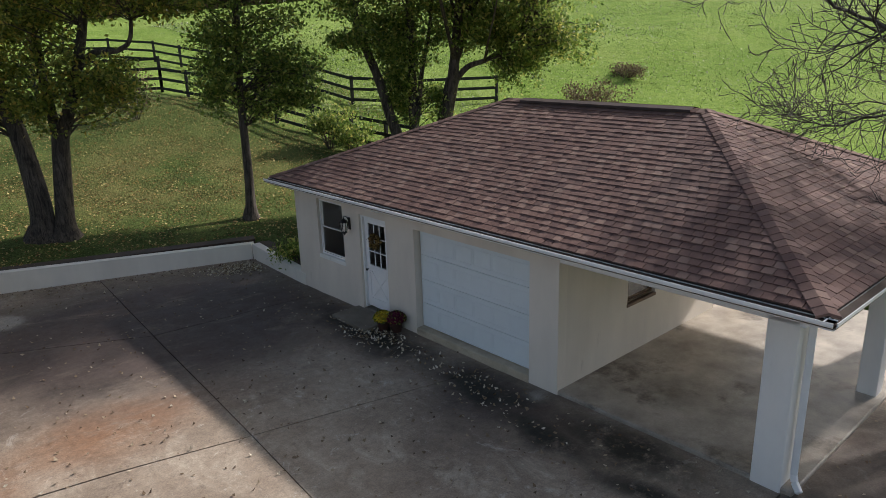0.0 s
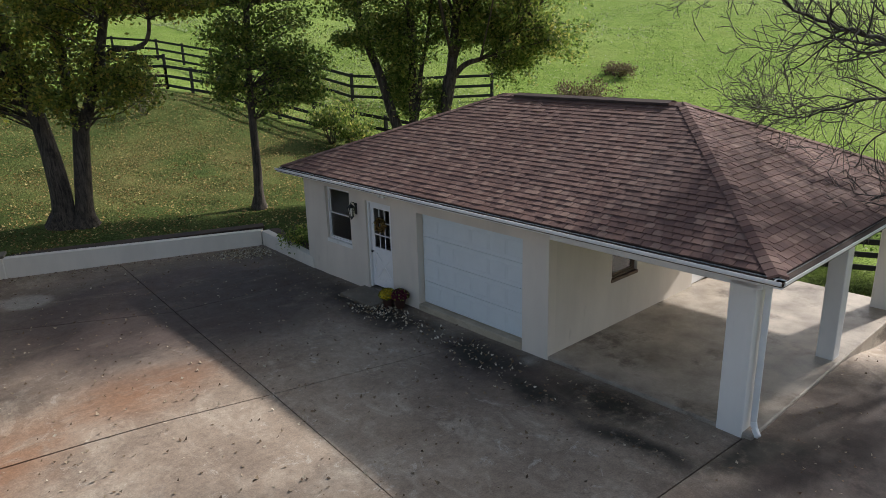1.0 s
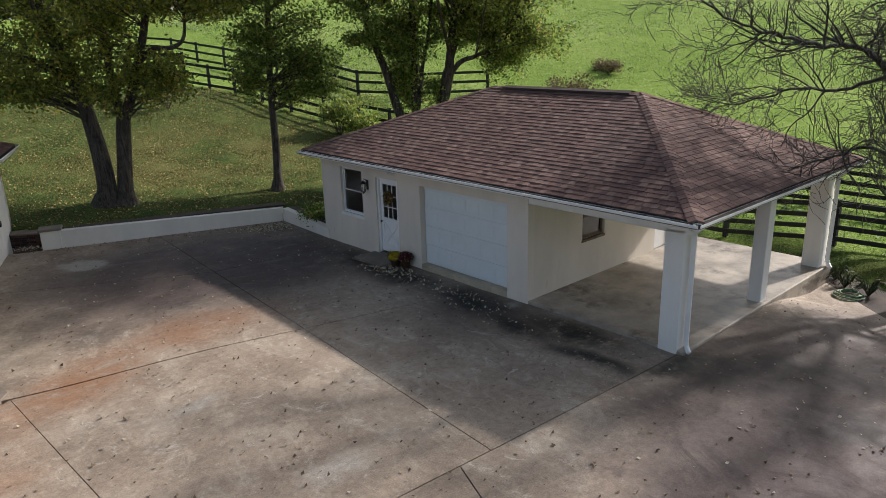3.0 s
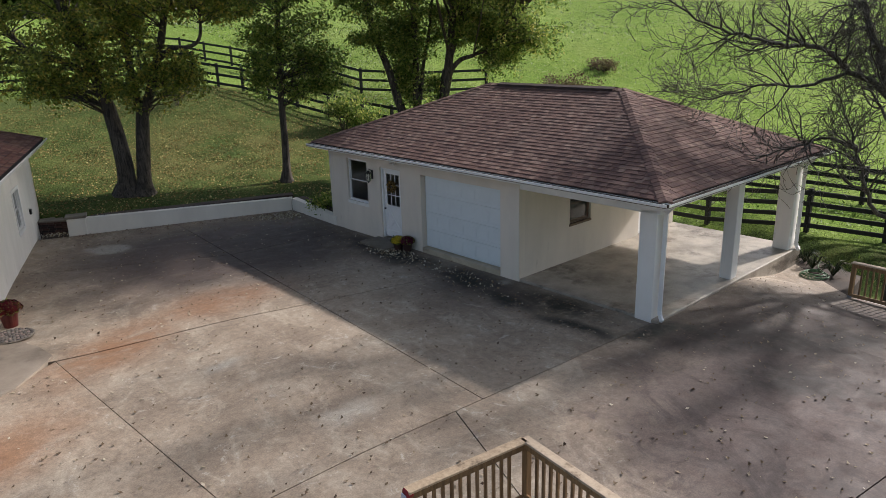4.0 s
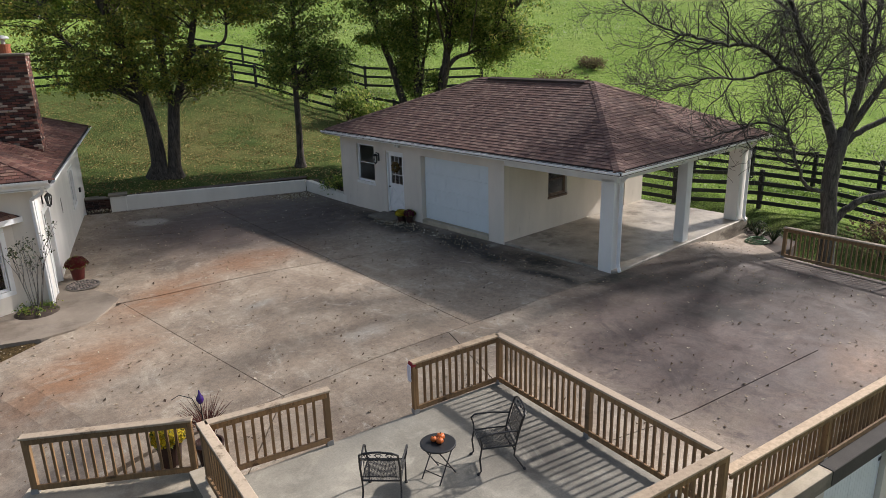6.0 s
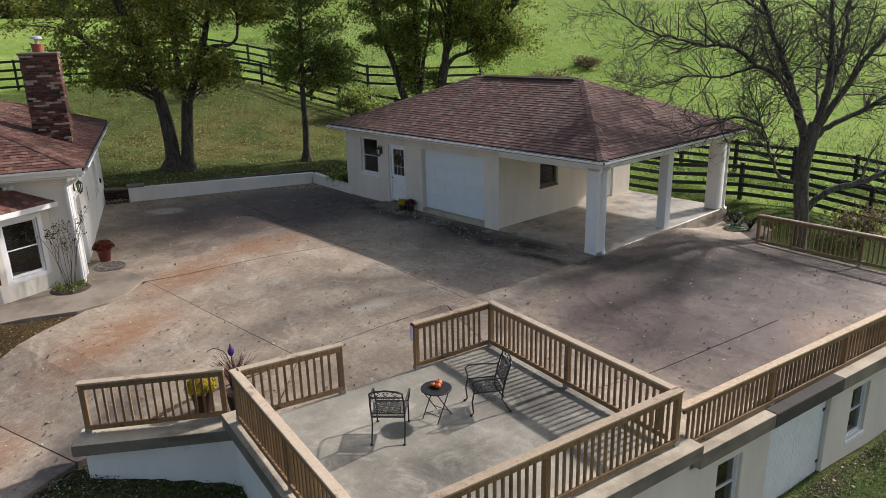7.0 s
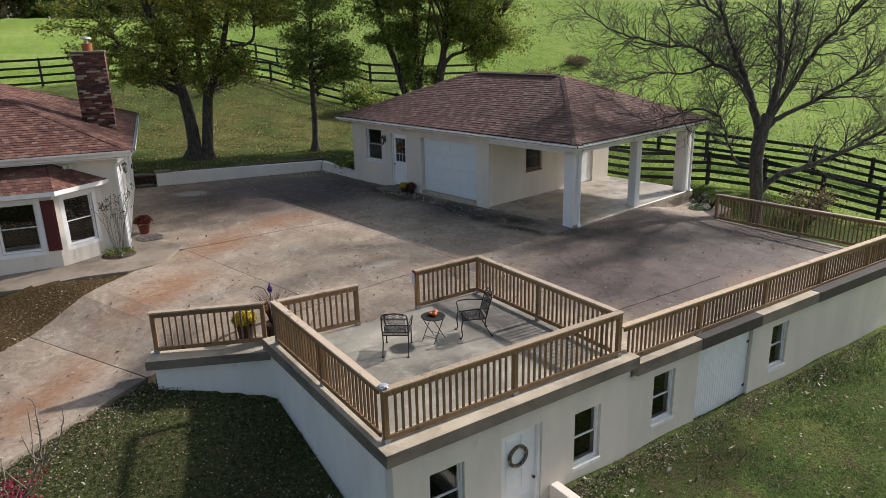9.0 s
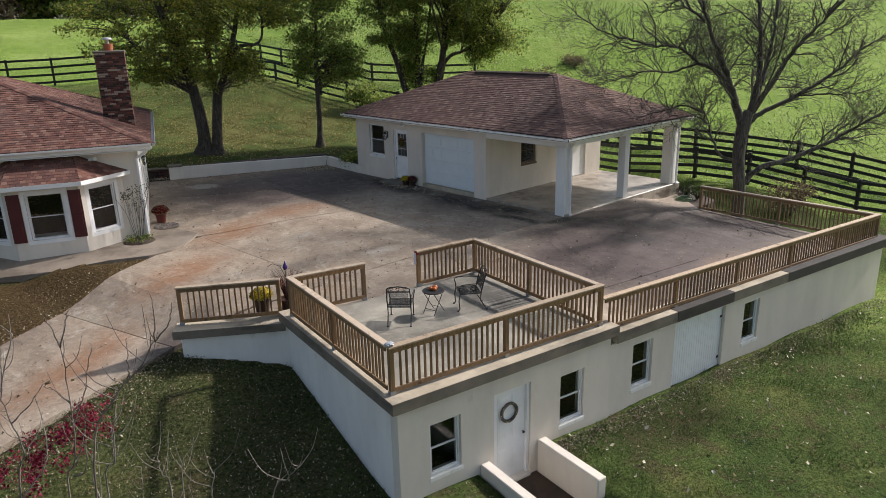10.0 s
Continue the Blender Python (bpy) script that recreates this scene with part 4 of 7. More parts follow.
# ---- patio, lower wall and railings ----
def build_lower():
    b = empty("walkout_basement", Matrix(), "cream stucco retaining wall with windows and doors under the patio", "basement")
    zb, zt = -2.9, -0.05
    # outer face along y = -3.3, from the corner to the far end
    x0, x1, x2 = -2.98, 2.33, 14.25
    h1 = [(-2.33 - x0, -1.63 - x0, -1.70, -0.60), (-0.85 - x0, 0.08 - x0, -2.55, -0.48), (0.88 - x0, 1.56 - x0, -1.77, -0.62)]
    h2 = [(3.08 - x1, 3.74 - x1, -1.66, -0.55), (4.5 - x1, 6.42 - x1, -2.15, -0.42), (7.22 - x1, 7.88 - x1, -1.68, -0.57)]
    part("wall", MB().wall(x1 - x0, zb, zt, 0.25, h1), M_STUCCO, b, m=along(x0, -3.31))
    part("wall", MB().wall(x2 - x1, zb, -0.34, 0.25, h2), M_STUCCO, b, m=along(x1, -3.29))
    part("wall", MB().wall(4.746, zb, zt, 0.25), M_STUCCO_W, b, "white stucco side wall", m=along(x0, 1.69, 0, -90))
    part("wall", MB().wall(2.44, zb, -0.26, 0.22), M_STUCCO_W, b, "low white stucco wall", m=pose(-5.12, 2.66, 0, 0, 0, -25))
    part("wall", MB().wall(6.5, zb, -0.5, 0.25), M_STUCCO, b, m=along(x2 - 0.002, -3.036, 0, 90))
    # added unseen shell, coloured near black so the windows show no light
    part("wall", MB().wall(17.0, zb, -0.6, 0.2), M_DARK, b, "added near-black rear wall closing the unseen room", m=pose(14.1, 1.0, 0, 0, 0, 180))
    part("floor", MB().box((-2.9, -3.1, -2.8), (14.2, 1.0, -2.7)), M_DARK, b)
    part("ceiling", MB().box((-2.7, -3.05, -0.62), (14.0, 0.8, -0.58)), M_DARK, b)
    # concrete ledge with its band
    part("ledge", MB().prism([(-3.13, -3.44), (2.42, -3.44), (2.42, -2.9), (-2.75, -2.9), (-2.75, 1.75), (-3.13, 1.75)], -0.06, 0.15), M_LEDGE, b, "concrete ledge round the patio")
    fall = Matrix(((1, 0, 0, 0), (0, 1, 0, 0), (-0.0128, 0, 1, 0.031), (0, 0, 0, 1)))
    part("ledge", MB().prism([(2.424, -3.40), (14.4, -3.40), (14.4, -2.9), (2.424, -2.9)], -0.305, -0.055), M_LEDGE, b, "stained concrete ledge", m=fall)
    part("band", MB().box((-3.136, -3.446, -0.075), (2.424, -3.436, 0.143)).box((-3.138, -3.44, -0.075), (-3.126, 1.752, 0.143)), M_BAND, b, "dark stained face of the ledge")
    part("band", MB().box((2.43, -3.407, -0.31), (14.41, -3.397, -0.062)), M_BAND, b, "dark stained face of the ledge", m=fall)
    for a, c in ((4.4, 6.55), (8.9, 14.45)):
        part("patch", MB().box((a, -3.415, -0.318), (c, -2.95, -0.044), 0.012), M_DARKCON, b, "black stained stretch of the ledge", m=fall)
    mx = pose(-5.2, 2.72, 0, 0, 0, -25)
    part("ledge", MB().box((-0.05, -0.12, -0.28), (2.42, 0.42, -0.09), 0.012, mx), M_LEDGE, b, "concrete ledge")
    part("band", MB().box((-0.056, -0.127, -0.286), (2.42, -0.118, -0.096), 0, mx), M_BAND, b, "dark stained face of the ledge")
    for hx, w, z0, z1, y in ((-2.33, 0.70, -1.70, -0.60, -3.31), (0.88, 0.68, -1.77, -0.62, -3.31), (3.08, 0.66, -1.66, -0.55, -3.29), (7.22, 0.66, -1.68, -0.57, -3.29)):
        window(b, w - 0.02, z1 - z0 - 0.02, along(hx + 0.01, y + 0.03, z0 + 0.01))
    d = part("door", MB().box((-0.78, -3.2, -2.54), (0.01, -3.16, -0.52), 0.004), M_WHITE, b, "white six-panel door with a round wreath")
    part("door_frame", MB().box((-0.846, -3.27, -2.55), (-0.785, -3.12, -0.484), 0.004).box((0.015, -3.27, -2.55), (0.076, -3.12, -0.484), 0.004)
         .box((-0.785, -3.27, -0.52), (0.015, -3.12, -0.484), 0.004), M_WHITE, b)
    for i in range(2):
        for z0, z1 in ((-2.4, -1.85), (-1.72, -1.05), (-0.95, -0.65)):
            x = -0.68 + i * 0.34
            part("raised_panel", MB().box((x, -3.206, z0), (x + 0.25, -3.199, z1), 0.006).box((x + 0.03, -3.213, z0 + 0.03), (x + 0.22, -3.2055, z1 - 0.03), 0.006), M_WHITE, d)
    part("knob", MB().lathe([(0.012, 0), (0.012, 0.03), (0.03, 0.045), (0.03, 0.06), (0.012, 0.072)], 12, pose(-0.05, -3.2, -1.6, 90, 0, 0)), M_BLACK, d, smooth=True)
    # corrugated double door
    bd = part("barn_door", MB().box((4.51, -3.2, -2.14), (6.41, -3.17, -0.43)), M_OLDWHITE, b, "pair of old white ribbed metal doors")
    for i in range(2):
        leaf = MB()
        xa = 4.515 + i * 0.95
        n = 11
        for k in range(n):
            x = xa + k * 0.943 / n
            leaf.box((x, -3.208, -2.14), (x + 0.943 / n * 0.95, -3.2, -0.43), 0.003)
        part("leaf", leaf, M_OLDWHITE, bd)
        for z in (-0.75, -1.85):
            part("hinge", MB().box((4.52 + i * 1.80, -3.222, z), (4.60 + i * 1.80, -3.211, z + 0.06), 0.003), M_BLACK, bd, "small black strap hinge")
    # low walls beside the lower door
    for x, l in ((-1.2, 1.75), (0.27, 1.7)):
        part("stub_wall", MB().box((x, -3.312 - l, -3.2), (x + 0.22, -3.312, -1.86), 0.02), M_STUCCO, b, "low cream stucco wall beside the door")
    part("step", MB().box((-0.98, -5.0, -2.95), (0.27, -3.15, -2.60), 0.01), M_SOIL, b, "sunken floor before the door, covered with dark earth")
    part("sill", MB().box((-0.84, -3.36, -2.62), (0.07, -3.16, -2.542), 0.01), M_STUCCO, b, "pale concrete door sill")
    return b


LOWER = build_lower()

thing("patio", MB().box((-2.76, -2.91, -0.3), (2.2, 1.22, 0.145), 0.01), M_PATIO, "pale stained concrete patio slab", "patio", kind="structure")

BAL = MB().box((-0.019, -0.019, 0), (0.019, 0.019, 1), 0.004).mesh("baluster", M_DECKWOOD)


def railing(p, q, zp, zq, height, posts, label, first=True, last=True, space=0.125):
    """A wooden railing from p to q on a base that runs from zp to zq: posts, two rails, a flat cap and its balusters."""
    p, q = Vector((*p, zp)), Vector((*q, zq))
    L = (q - p).to_2d().length
    turn = math.degrees(math.atan2(q.y - p.y, q.x - p.x))
    r = empty("deck_railing", Matrix.Translation(p) @ pose(0, 0, 0, 0, 0, turn), label, "railing", "patio railings")
    k = (zq - zp) / L
    at = [i * L / (posts - 1) for i in range(posts)]
    for i, a in enumerate(at):
        if (i == 0 and not first) or (i == posts - 1 and not last):
            continue
        po = part("post", MB().box((a - 0.045, -0.045, k * a - 0.01), (a + 0.045, 0.045, k * a + height - 0.04), 0.006), M_DECKWOOD, r)
        part("bracket", MB().box((a - 0.052, -0.052, k * a - 0.005), (a + 0.052, 0.052, k * a + 0.085), 0.004), M_ZINC, po, "grey galvanised post base")
    for z, h in ((0.10, 0.085), (height - 0.085, 0.085)):
        part("rail", MB().beam((0, -0.033, z), (L, -0.033, k * L + z), 0.035, h, 0.005), M_DECKWOOD, r)
    part("cap", MB().beam((-0.06, 0, height - 0.02), (L + 0.06, 0, k * L + height - 0.02), 0.14, 0.036, 0.006), M_CAPWOOD, r, "weathered flat cap board")
    n = int(L / space)
    for i in range(n):
        a = (i + 0.5) * L / n
        if min(abs(a - b) for b in at) < 0.07:
            continue
        m = pose(a, 0.004, k * a + 0.075) @ Matrix.Diagonal((1, 1, height - 0.14, 1))
        part("baluster", BAL, None, r, m=m)
    return r


M_ZINC = mat_paint("galvanised_steel", (0.30, 0.30, 0.29), 0.45, 0.35)
RC = "brown wooden railing with square balusters"
railing((-2.95, -3.12), (2.08, -3.18), 0.145, 0.145, 0.93, 3, RC + " at the patio edge")
railing((-2.95, 1.33), (-2.95, -3.02), 0.145, 0.145, 0.93, 3, RC + " above the lawn", last=False)
railing((2.04, 1.18), (2.06, -3.08), 0.145, 0.145, 0.93, 3, RC + " between patio and driveway", last=False)
railing((0.33, 1.2), (1.96, 1.2), 0.145, 0.145, 0.93, 2, RC + " and a red cloth", last=False)
railing((-2.86, 1.33), (-1.2, 1.2), 0.145, 0.145, 0.93, 2, RC + " beside the patio opening", first=False)
railing((2.2, -3.17), (14.1, -3.1), -0.055, -0.207, 0.815, 6, RC + " along the driveway edge", first=False)
railing((13.9, 3.0), (14.1, -3.02), -0.43, -0.33, 0.93, 3, RC + " at the end of the driveway", last=False)
railing((-4.98, 2.93), (-3.0, 1.98), -0.095, -0.06, 0.92, 2, RC + " on the low wall")


# ---- house ----
HPOSE = Matrix.Translation((-3.9, 11.35, -0.17)) @ pose(0, 0, 0, 0, 0, 168)


def build_house():
    # x runs along the front to the west end, y out of the front wall
    h = empty("house", HPOSE, "cream stucco bungalow with a bay window and red shutters", "house")
    top = 2.95
    part("wall", MB().wall(13.0, -0.4, top, 0.22, [(0.9, 4.5, 0.5, 2.2)], pose(0, 0, 0) @ Matrix.Diagonal((1, -1, 1, 1))), M_STUCCO, h)
    part("wall", MB().wall(10.53, -0.4, top, 0.22, [(2.85, 3.75, 1.0, 2.15), (8.95, 9.9, -0.02, 2.13)]), M_STUCCO_W, h, m=pose(0, -10.75, 0, 0, 0, 90) @ Matrix.Diagonal((1, -1, 1, 1)))
    part("wall", MB().wall(13.0, -0.4, top, 0.22), M_STUCCO, h, m=pose(0, -10.75, 0))
    part("wall", MB().wall(10.53, -0.4, top, 0.22), M_STUCCO, h, m=pose(13.0, -10.75, 0, 0, 0, 90))
    part("floor", MB().box((0.2, -10.6, 0.0), (12.9, -0.2, 0.06)), M_DARK, h)
    hip_roof(h, -0.48, 13.5, -11.1, 0.42, 3.2, 0.40, M_ROOF_H, 8)
    part("soffit", MB().box((-0.42, -11.05, 2.96), (13.4, 0.36, 2.99)), M_WHITE, h)
    for p, q in (((13.4, 0.40), (-0.46, 0.40)), ((-0.46, 0.40), (-0.46, -11.1))):
        d = (Vector(q) - Vector(p)).normalized()
        part("fascia", MB().beam((*p, 3.09), (*q, 3.09), 0.03, 0.16), M_WHITE, h)
        o = Vector((d.y, -d.x)) * -0.012
        part("gutter", MB().profile(GUTTER, (p[0] + o.x - 0.0, p[1] + o.y, 3.095), (q[0] + o.x, q[1] + o.y, 3.095)), M_WHITE, h, "white gutter")
    # bay
    ring = [(0.55, 0.0), (1.75, 0.98), (3.65, 0.98), (4.85, 0.0)]
    bay = part("bay", MB().prism([(0.7, -0.02), (1.78, 0.88), (3.62, 0.88), (4.7, -0.02)], -0.3, 0.05), M_DARK, h, "bay window of stucco with its own roof")
    for (ax, ay), (bx, by) in zip(ring, ring[1:]):
        l = math.hypot(bx - ax, by - ay)
        ang = math.degrees(math.atan2(by - ay, bx - ax))
        wide = l > 1.7
        ww = 1.04 if wide else 0.92
        s = (l - ww) / 2
        m = pose(ax, ay, 0, 0, 0, ang)
        flip = Matrix.Diagonal((1, -1, 1, 1))
        part("wall", MB().wall(l, -0.3, 2.3, 0.12, [(s, s + ww, 0.58, 2.02)], m @ flip), M_STUCCO, bay)
        w = window(bay, ww - 0.02, 1.42, m @ pose(s + ww - 0.01, -0.02, 0.59, 0, 0, 180), sill=False)
        part("casing", MB().box((-0.12, -0.022, -0.12), (ww + 0.10, 0.012, -0.005), 0.004).box((-0.12, -0.022, 1.425), (ww + 0.10, 0.012, 1.53), 0.004)
             .box((-0.12, -0.022, -0.004), (-0.005, 0.012, 1.424), 0.004).box((ww - 0.015, -0.022, -0.004), (ww + 0.10, 0.012, 1.424), 0.004), M_WHITE, w)
        if wide:
            for x in (s - 0.475, s + ww + 0.125):
                sh = MB().box((x, 0.005, 0.56), (x + 0.35, 0.035, 2.04), 0.004)
                for z in (0.62, 1.34):
                    sh.box((x + 0.05, 0.03, z), (x + 0.30, 0.048, z + 0.62), 0.008)
                part("shutter", sh, M_RED, bay, "dark red panelled shutter", m=m)
    c = [(0.30, -0.0), (1.62, 1.30), (3.78, 1.30), (5.10, 0.0)]
    zt, ze = 2.98, 2.32
    r = [(1.9, 0.0), (3.5, 0.0)]
    vs = [(x, y, ze) for x, y in c] + [(x, y, zt) for x, y in r] + [(x, y, ze - 0.1) for x, y in c]
    broof = part("bay_roof", MB().add(vs, [(1, 0, 4), (2, 1, 4, 5), (3, 2, 5), (0, 1, 7, 6), (1, 2, 8, 7), (2, 3, 9, 8), (6, 7, 8, 9), (0, 6, 9, 3, 5, 4)]), M_UNDER, bay, "shingled bay roof")
    rng = random.Random(3)
    tabs = MB()
    for A, B, T0, T1 in ((c[1], c[0], r[0], r[0]), (c[2], c[1], r[1], r[0]), (c[3], c[2], r[1], r[1])):
        A, B = Vector((*A, ze)), Vector((*B, ze))
        T0, T1 = Vector((*T0, zt)), Vector((*T1, zt))
        e = (B - A).normalized()
        nrm = e.cross(T0 - A).normalized()
        up = nrm.cross(e)
        ln = (T0 - A).dot(up)
        left, right = (T0 - A).dot(e) / ln, (B - T1).dot(e) / ln
        for tab in tabs_of((B - A).length, ln, left, right, rng, 0.142):
            add_tab(tabs, lambda a, s, hh: A + e * a + up * s + nrm * (hh + 0.004), tab, rng.choice((0.008, 0.012)))
    part("shingle_field", tabs, M_ROOF_H, broof, kind="stuff")
    for a, b in zip(c, c[1:]):
        part("fascia", MB().beam((*a, ze - 0.06), (*b, ze - 0.06), 0.03, 0.13), M_WHITE, bay)
    # chimney
    ch = part("chimney", MB().box((0.02, -3.72, 3.0), (0.96, -2.98, 5.92)), M_MORTAR, h, "mixed red and brown brick chimney")
    br = MB().box((0, 0, 0), (0.195, 0.07, 0.058), 0.006).mesh("brick", M_BRICK)
    k, rest = 0, MB()
    for i in range(43):
        z = 3.02 + i * 0.0675
        o = 0.1 if i % 2 else 0.0
        for x in np.arange(0.005 - o, 0.95, 0.205):
            a, b = max(0.005, x), min(0.975, x + 0.195)
            if b - a < 0.05:
                continue
            for side in (0, 1):
                if b - a > 0.19 and side == 0 and k < 200:
                    part("brick", br, None, ch, m=pose(a, -3.03 + 0.06 - 0.005, z))
                    k += 1
                else:
                    y0 = -2.975 if side == 0 else -3.725
                    rest.box((a, y0, z), (b, y0 + (0.01 if side == 0 else -0.0), z + 0.058)) if side == 0 else rest.box((a, -3.73, z), (b, -3.66, z + 0.058))
        for y in np.arange(-3.72 + o, -2.99, 0.205):
            a, b = y, min(-2.99, y + 0.195)
            for x0, x1 in ((0.008, 0.07), (0.91, 0.972)):
                if b - a > 0.05:
                    if x0 < 0.5 and b - a > 0.19 and k < 300:
                        part("brick", br, None, ch, m=pose(0.012 + 0.065, a, z, 0, 0, 90))
                        k += 1
                    else:
                        rest.box((x0, a, z), (x1, b, z + 0.058))
    part("brickwork", rest, M_BRICK, ch, kind="stuff")
    part("crown", MB().box((-0.02, -3.78, 5.92), (1.0, -2.94, 5.99), 0.02), M_BAND, ch, "concrete chimney crown")
    part("flue", MB().lathe([(0.15, 5.99), (0.15, 6.18), (0.165, 6.18), (0.165, 6.22), (0.12, 6.22)], 16, pose(0.5, -3.36, 0)), mat_paint("terracotta", (0.36, 0.11, 0.05), 0.8), ch, "terracotta flue pipe", smooth=False)
    part("flue_cap", MB().lathe([(0.05, 6.22), (0.05, 6.34), (0.17, 6.36), (0.13, 6.42), (0.02, 6.44)], 16, pose(0.5, -3.36, 0)), mat_paint("zinc", (0.45, 0.45, 0.44), 0.4), ch, "grey metal flue cap")
    # side door and window
    sd = part("side_door", MB().box((0.09, -1.80, 0.0), (0.13, -0.86, 2.12), 0.004), M_WHITE, h, "white side door with six panes")
    for i in range(2):
        for j in range(3):
            # opaque near-black panes: the unlit room is put into their colour
            part("pane", MB().box((0.083, -1.68 + i * 0.38, 0.98 + j * 0.35), (0.0895, -1.36 + i * 0.38, 1.27 + j * 0.35)), M_DARK, sd)
        part("panel", MB().box((0.082, -1.68 + i * 0.38, 0.18), (0.0895, -1.36 + i * 0.38, 0.82), 0.003), M_WHITE, sd)
    part("casing", MB().box((-0.028, -1.93, -0.02), (0.03, -1.805, 2.25), 0.005).box((-0.028, -0.855, -0.02), (0.03, -0.73, 2.25), 0.005)
         .box((-0.028, -1.80, 2.135), (0.03, -0.86, 2.25), 0.005), M_WHITE, sd)
    win = window(h, 0.88, 1.13, pose(0.01, -7.01, 1.01, 0, 0, -90) @ Matrix.Diagonal((1, 1, 1, 1)), sill=False)
    part("casing", MB().box((-0.10, -0.03, -0.10), (0.98, 0.015, -0.004), 0.004).box((-0.10, -0.03, 1.134), (0.98, 0.015, 1.23), 0.004)
         .box((-0.10, -0.03, -0.003), (-0.004, 0.015, 1.133), 0.004).box((0.884, -0.03, -0.003), (0.98, 0.015, 1.133), 0.004), M_WHITE, win)
    part("outlet_box", MB().box((-0.06, -9.15, 1.1), (-0.003, -9.0, 1.26), 0.01), M_BLACK, h, "small black box on the side wall")
    # corner downspout
    ds = MB()
    pts = [(-0.3, 0.42, 3.06), (-0.28, 0.3, 2.9), (0.03, 0.06, 2.7), (0.03, 0.06, 0.02)]
    for a, b in zip(pts, pts[1:]):
        ds.beam(a, b, 0.08, 0.06, 0.01, up=(0.3, 1, 0.1))
    part("downspout", ds, M_WHITE, h, "white corner downspout")
    part("corner_trim", MB().box((-0.03, -0.14, -0.02), (-0.003, 0.02, 2.95), 0.004), M_WHITE, h)
    return h


HOUSE = build_house()

# ---- house walk and retaining wall ----
walk_ring = [(-2.72, 11.4), (-2.52, 10.72), (-2.8, 10.2), (-3.25, 9.55), (-3.7, 9.25), (-4.4, 9.12), (-5.5, 9.38), (-7.0, 9.92), (-8.3, 10.42), (-9.5, 10.9), (-14, 12.6), (-14, 14.2), (-3.6, 13.0)]
paving = MB().prism(walk_ring[::-1], -0.8, -0.115)
# its outer edge falls away with the lane
paving.v = [(x, y, z - (0.115 + z > -0.1) * rise(-4.2, -6.0, x) * (y < 12.8) * (x < -4.3) * max(0.0, -0.185 - float(ground_z(x, y - 0.3)))) for x, y, z in paving.v]
thing("house_walk", paving, M_WALK, "brown-grey concrete walk with a curved edge round the house", "walkway", kind="structure")


def build_retaining():
    r = empty("retaining_wall", Matrix(), "low white stucco garden wall with a capped end pier", "garden wall")
    a, b = Vector((-0.62, 20.32)), Vector((6.1, 18.98))
    d = (b - a).normalized()
    nn = Vector((-d.y, d.x)) * 0.24
    mb = MB()
    q = [a, b, b + nn + d * 0.1, a + nn]
    za, zb = 0.53, 0.44
    mb.convex([(*p, -0.4) for p in q] + [(*q[0], za), (*q[1], zb), (*q[2], zb), (*q[3], za)], [(0, 1, 2, 3), (4, 5, 6, 7), (0, 1, 5, 4), (1, 2, 6, 5), (2, 3, 7, 6), (3, 0, 4, 7)])
    part("wall", mb, M_STUCCO_G, r)
    c, e = Vector((6.12, 18.95)), Vector((6.42, 15.9))
    d2 = (e - c).normalized()
    n2 = Vector((-d2.y, d2.x)) * 0.22
    q = [c, e, e + n2, c + n2]
    mb = MB().convex([(*p, -0.4) for p in q] + [(*q[0], 0.44), (*q[1], 0.30), (*q[2], 0.30), (*q[3], 0.44)], [(0, 1, 2, 3), (4, 5, 6, 7), (0, 1, 5, 4), (1, 2, 6, 5), (2, 3, 7, 6), (3, 0, 4, 7)])
    part("wall", mb, M_STUCCO_G, r)
    m = Matrix.Translation((-0.86, 20.37, 0)) @ pose(0, 0, 0, 0, 0, math.degrees(math.atan2(d.y, d.x)))
    part("pier", MB().box((-0.18, -0.05, -0.4), (0.37, 0.36, 0.56), 0.015, m), M_STUCCO_G, r)
    part("pier_cap", MB().box((-0.23, -0.10, 0.562), (0.42, 0.41, 0.64), 0.015, m), M_BAND, r, "grey concrete pier cap")


build_retaining()
thing("soil_edge", MB().prism([(-0.5, 20.55), (6.3, 19.22), (6.4, 19.62), (-0.4, 20.95)], 0.0, 0.50).prism([(6.35, 19.3), (6.36, 18.9), (6.62, 16.3), (6.95, 16.3), (6.7, 19.4)], 0.0, 0.38), M_SOIL, "dark soil edge behind the garden wall", "flower bed", kind="structure")


def garden_step():
    """A low brick riser between the house end and the garden wall."""
    a, b = Vector((-1.95, 21.25)), Vector((-0.88, 20.72))
    m = Matrix.Translation((a.x, a.y, 0)) @ pose(0, 0, 0, 0, 0, math.degrees(math.atan2(b.y - a.y, b.x - a.x)))
    l = (b - a).length
    st = empty("garden_step", m, "low dark brick step with a slate tread beside the garden wall", "step")
    part("core", MB().box((0, 0.02, -0.3), (l, 0.5, 0.40)), M_MORTAR, st)
    br = MB().box((0, 0, 0), (0.20, 0.09, 0.062), 0.006).mesh("brick", M_BRICK_OLD)
    for i in range(6):
        for k in range(int(l / 0.212)):
            part("brick", br, None, st, m=pose(0.004 + k * 0.212 + (0.0 if i % 2 else 0.05) * (k < 4), 0.0, 0.005 + i * 0.066))
    part("tread", MB().box((-0.02, -0.03, 0.405), (l, 0.9, 0.455), 0.012), M_BAND, st, "grey slate tread")


M_BRICK_OLD = mat_shingle("old_dark_brick", [(0.045, 0.022, 0.018), (0.07, 0.032, 0.025), (0.03, 0.02, 0.018), (0.09, 0.05, 0.04)])
garden_step()

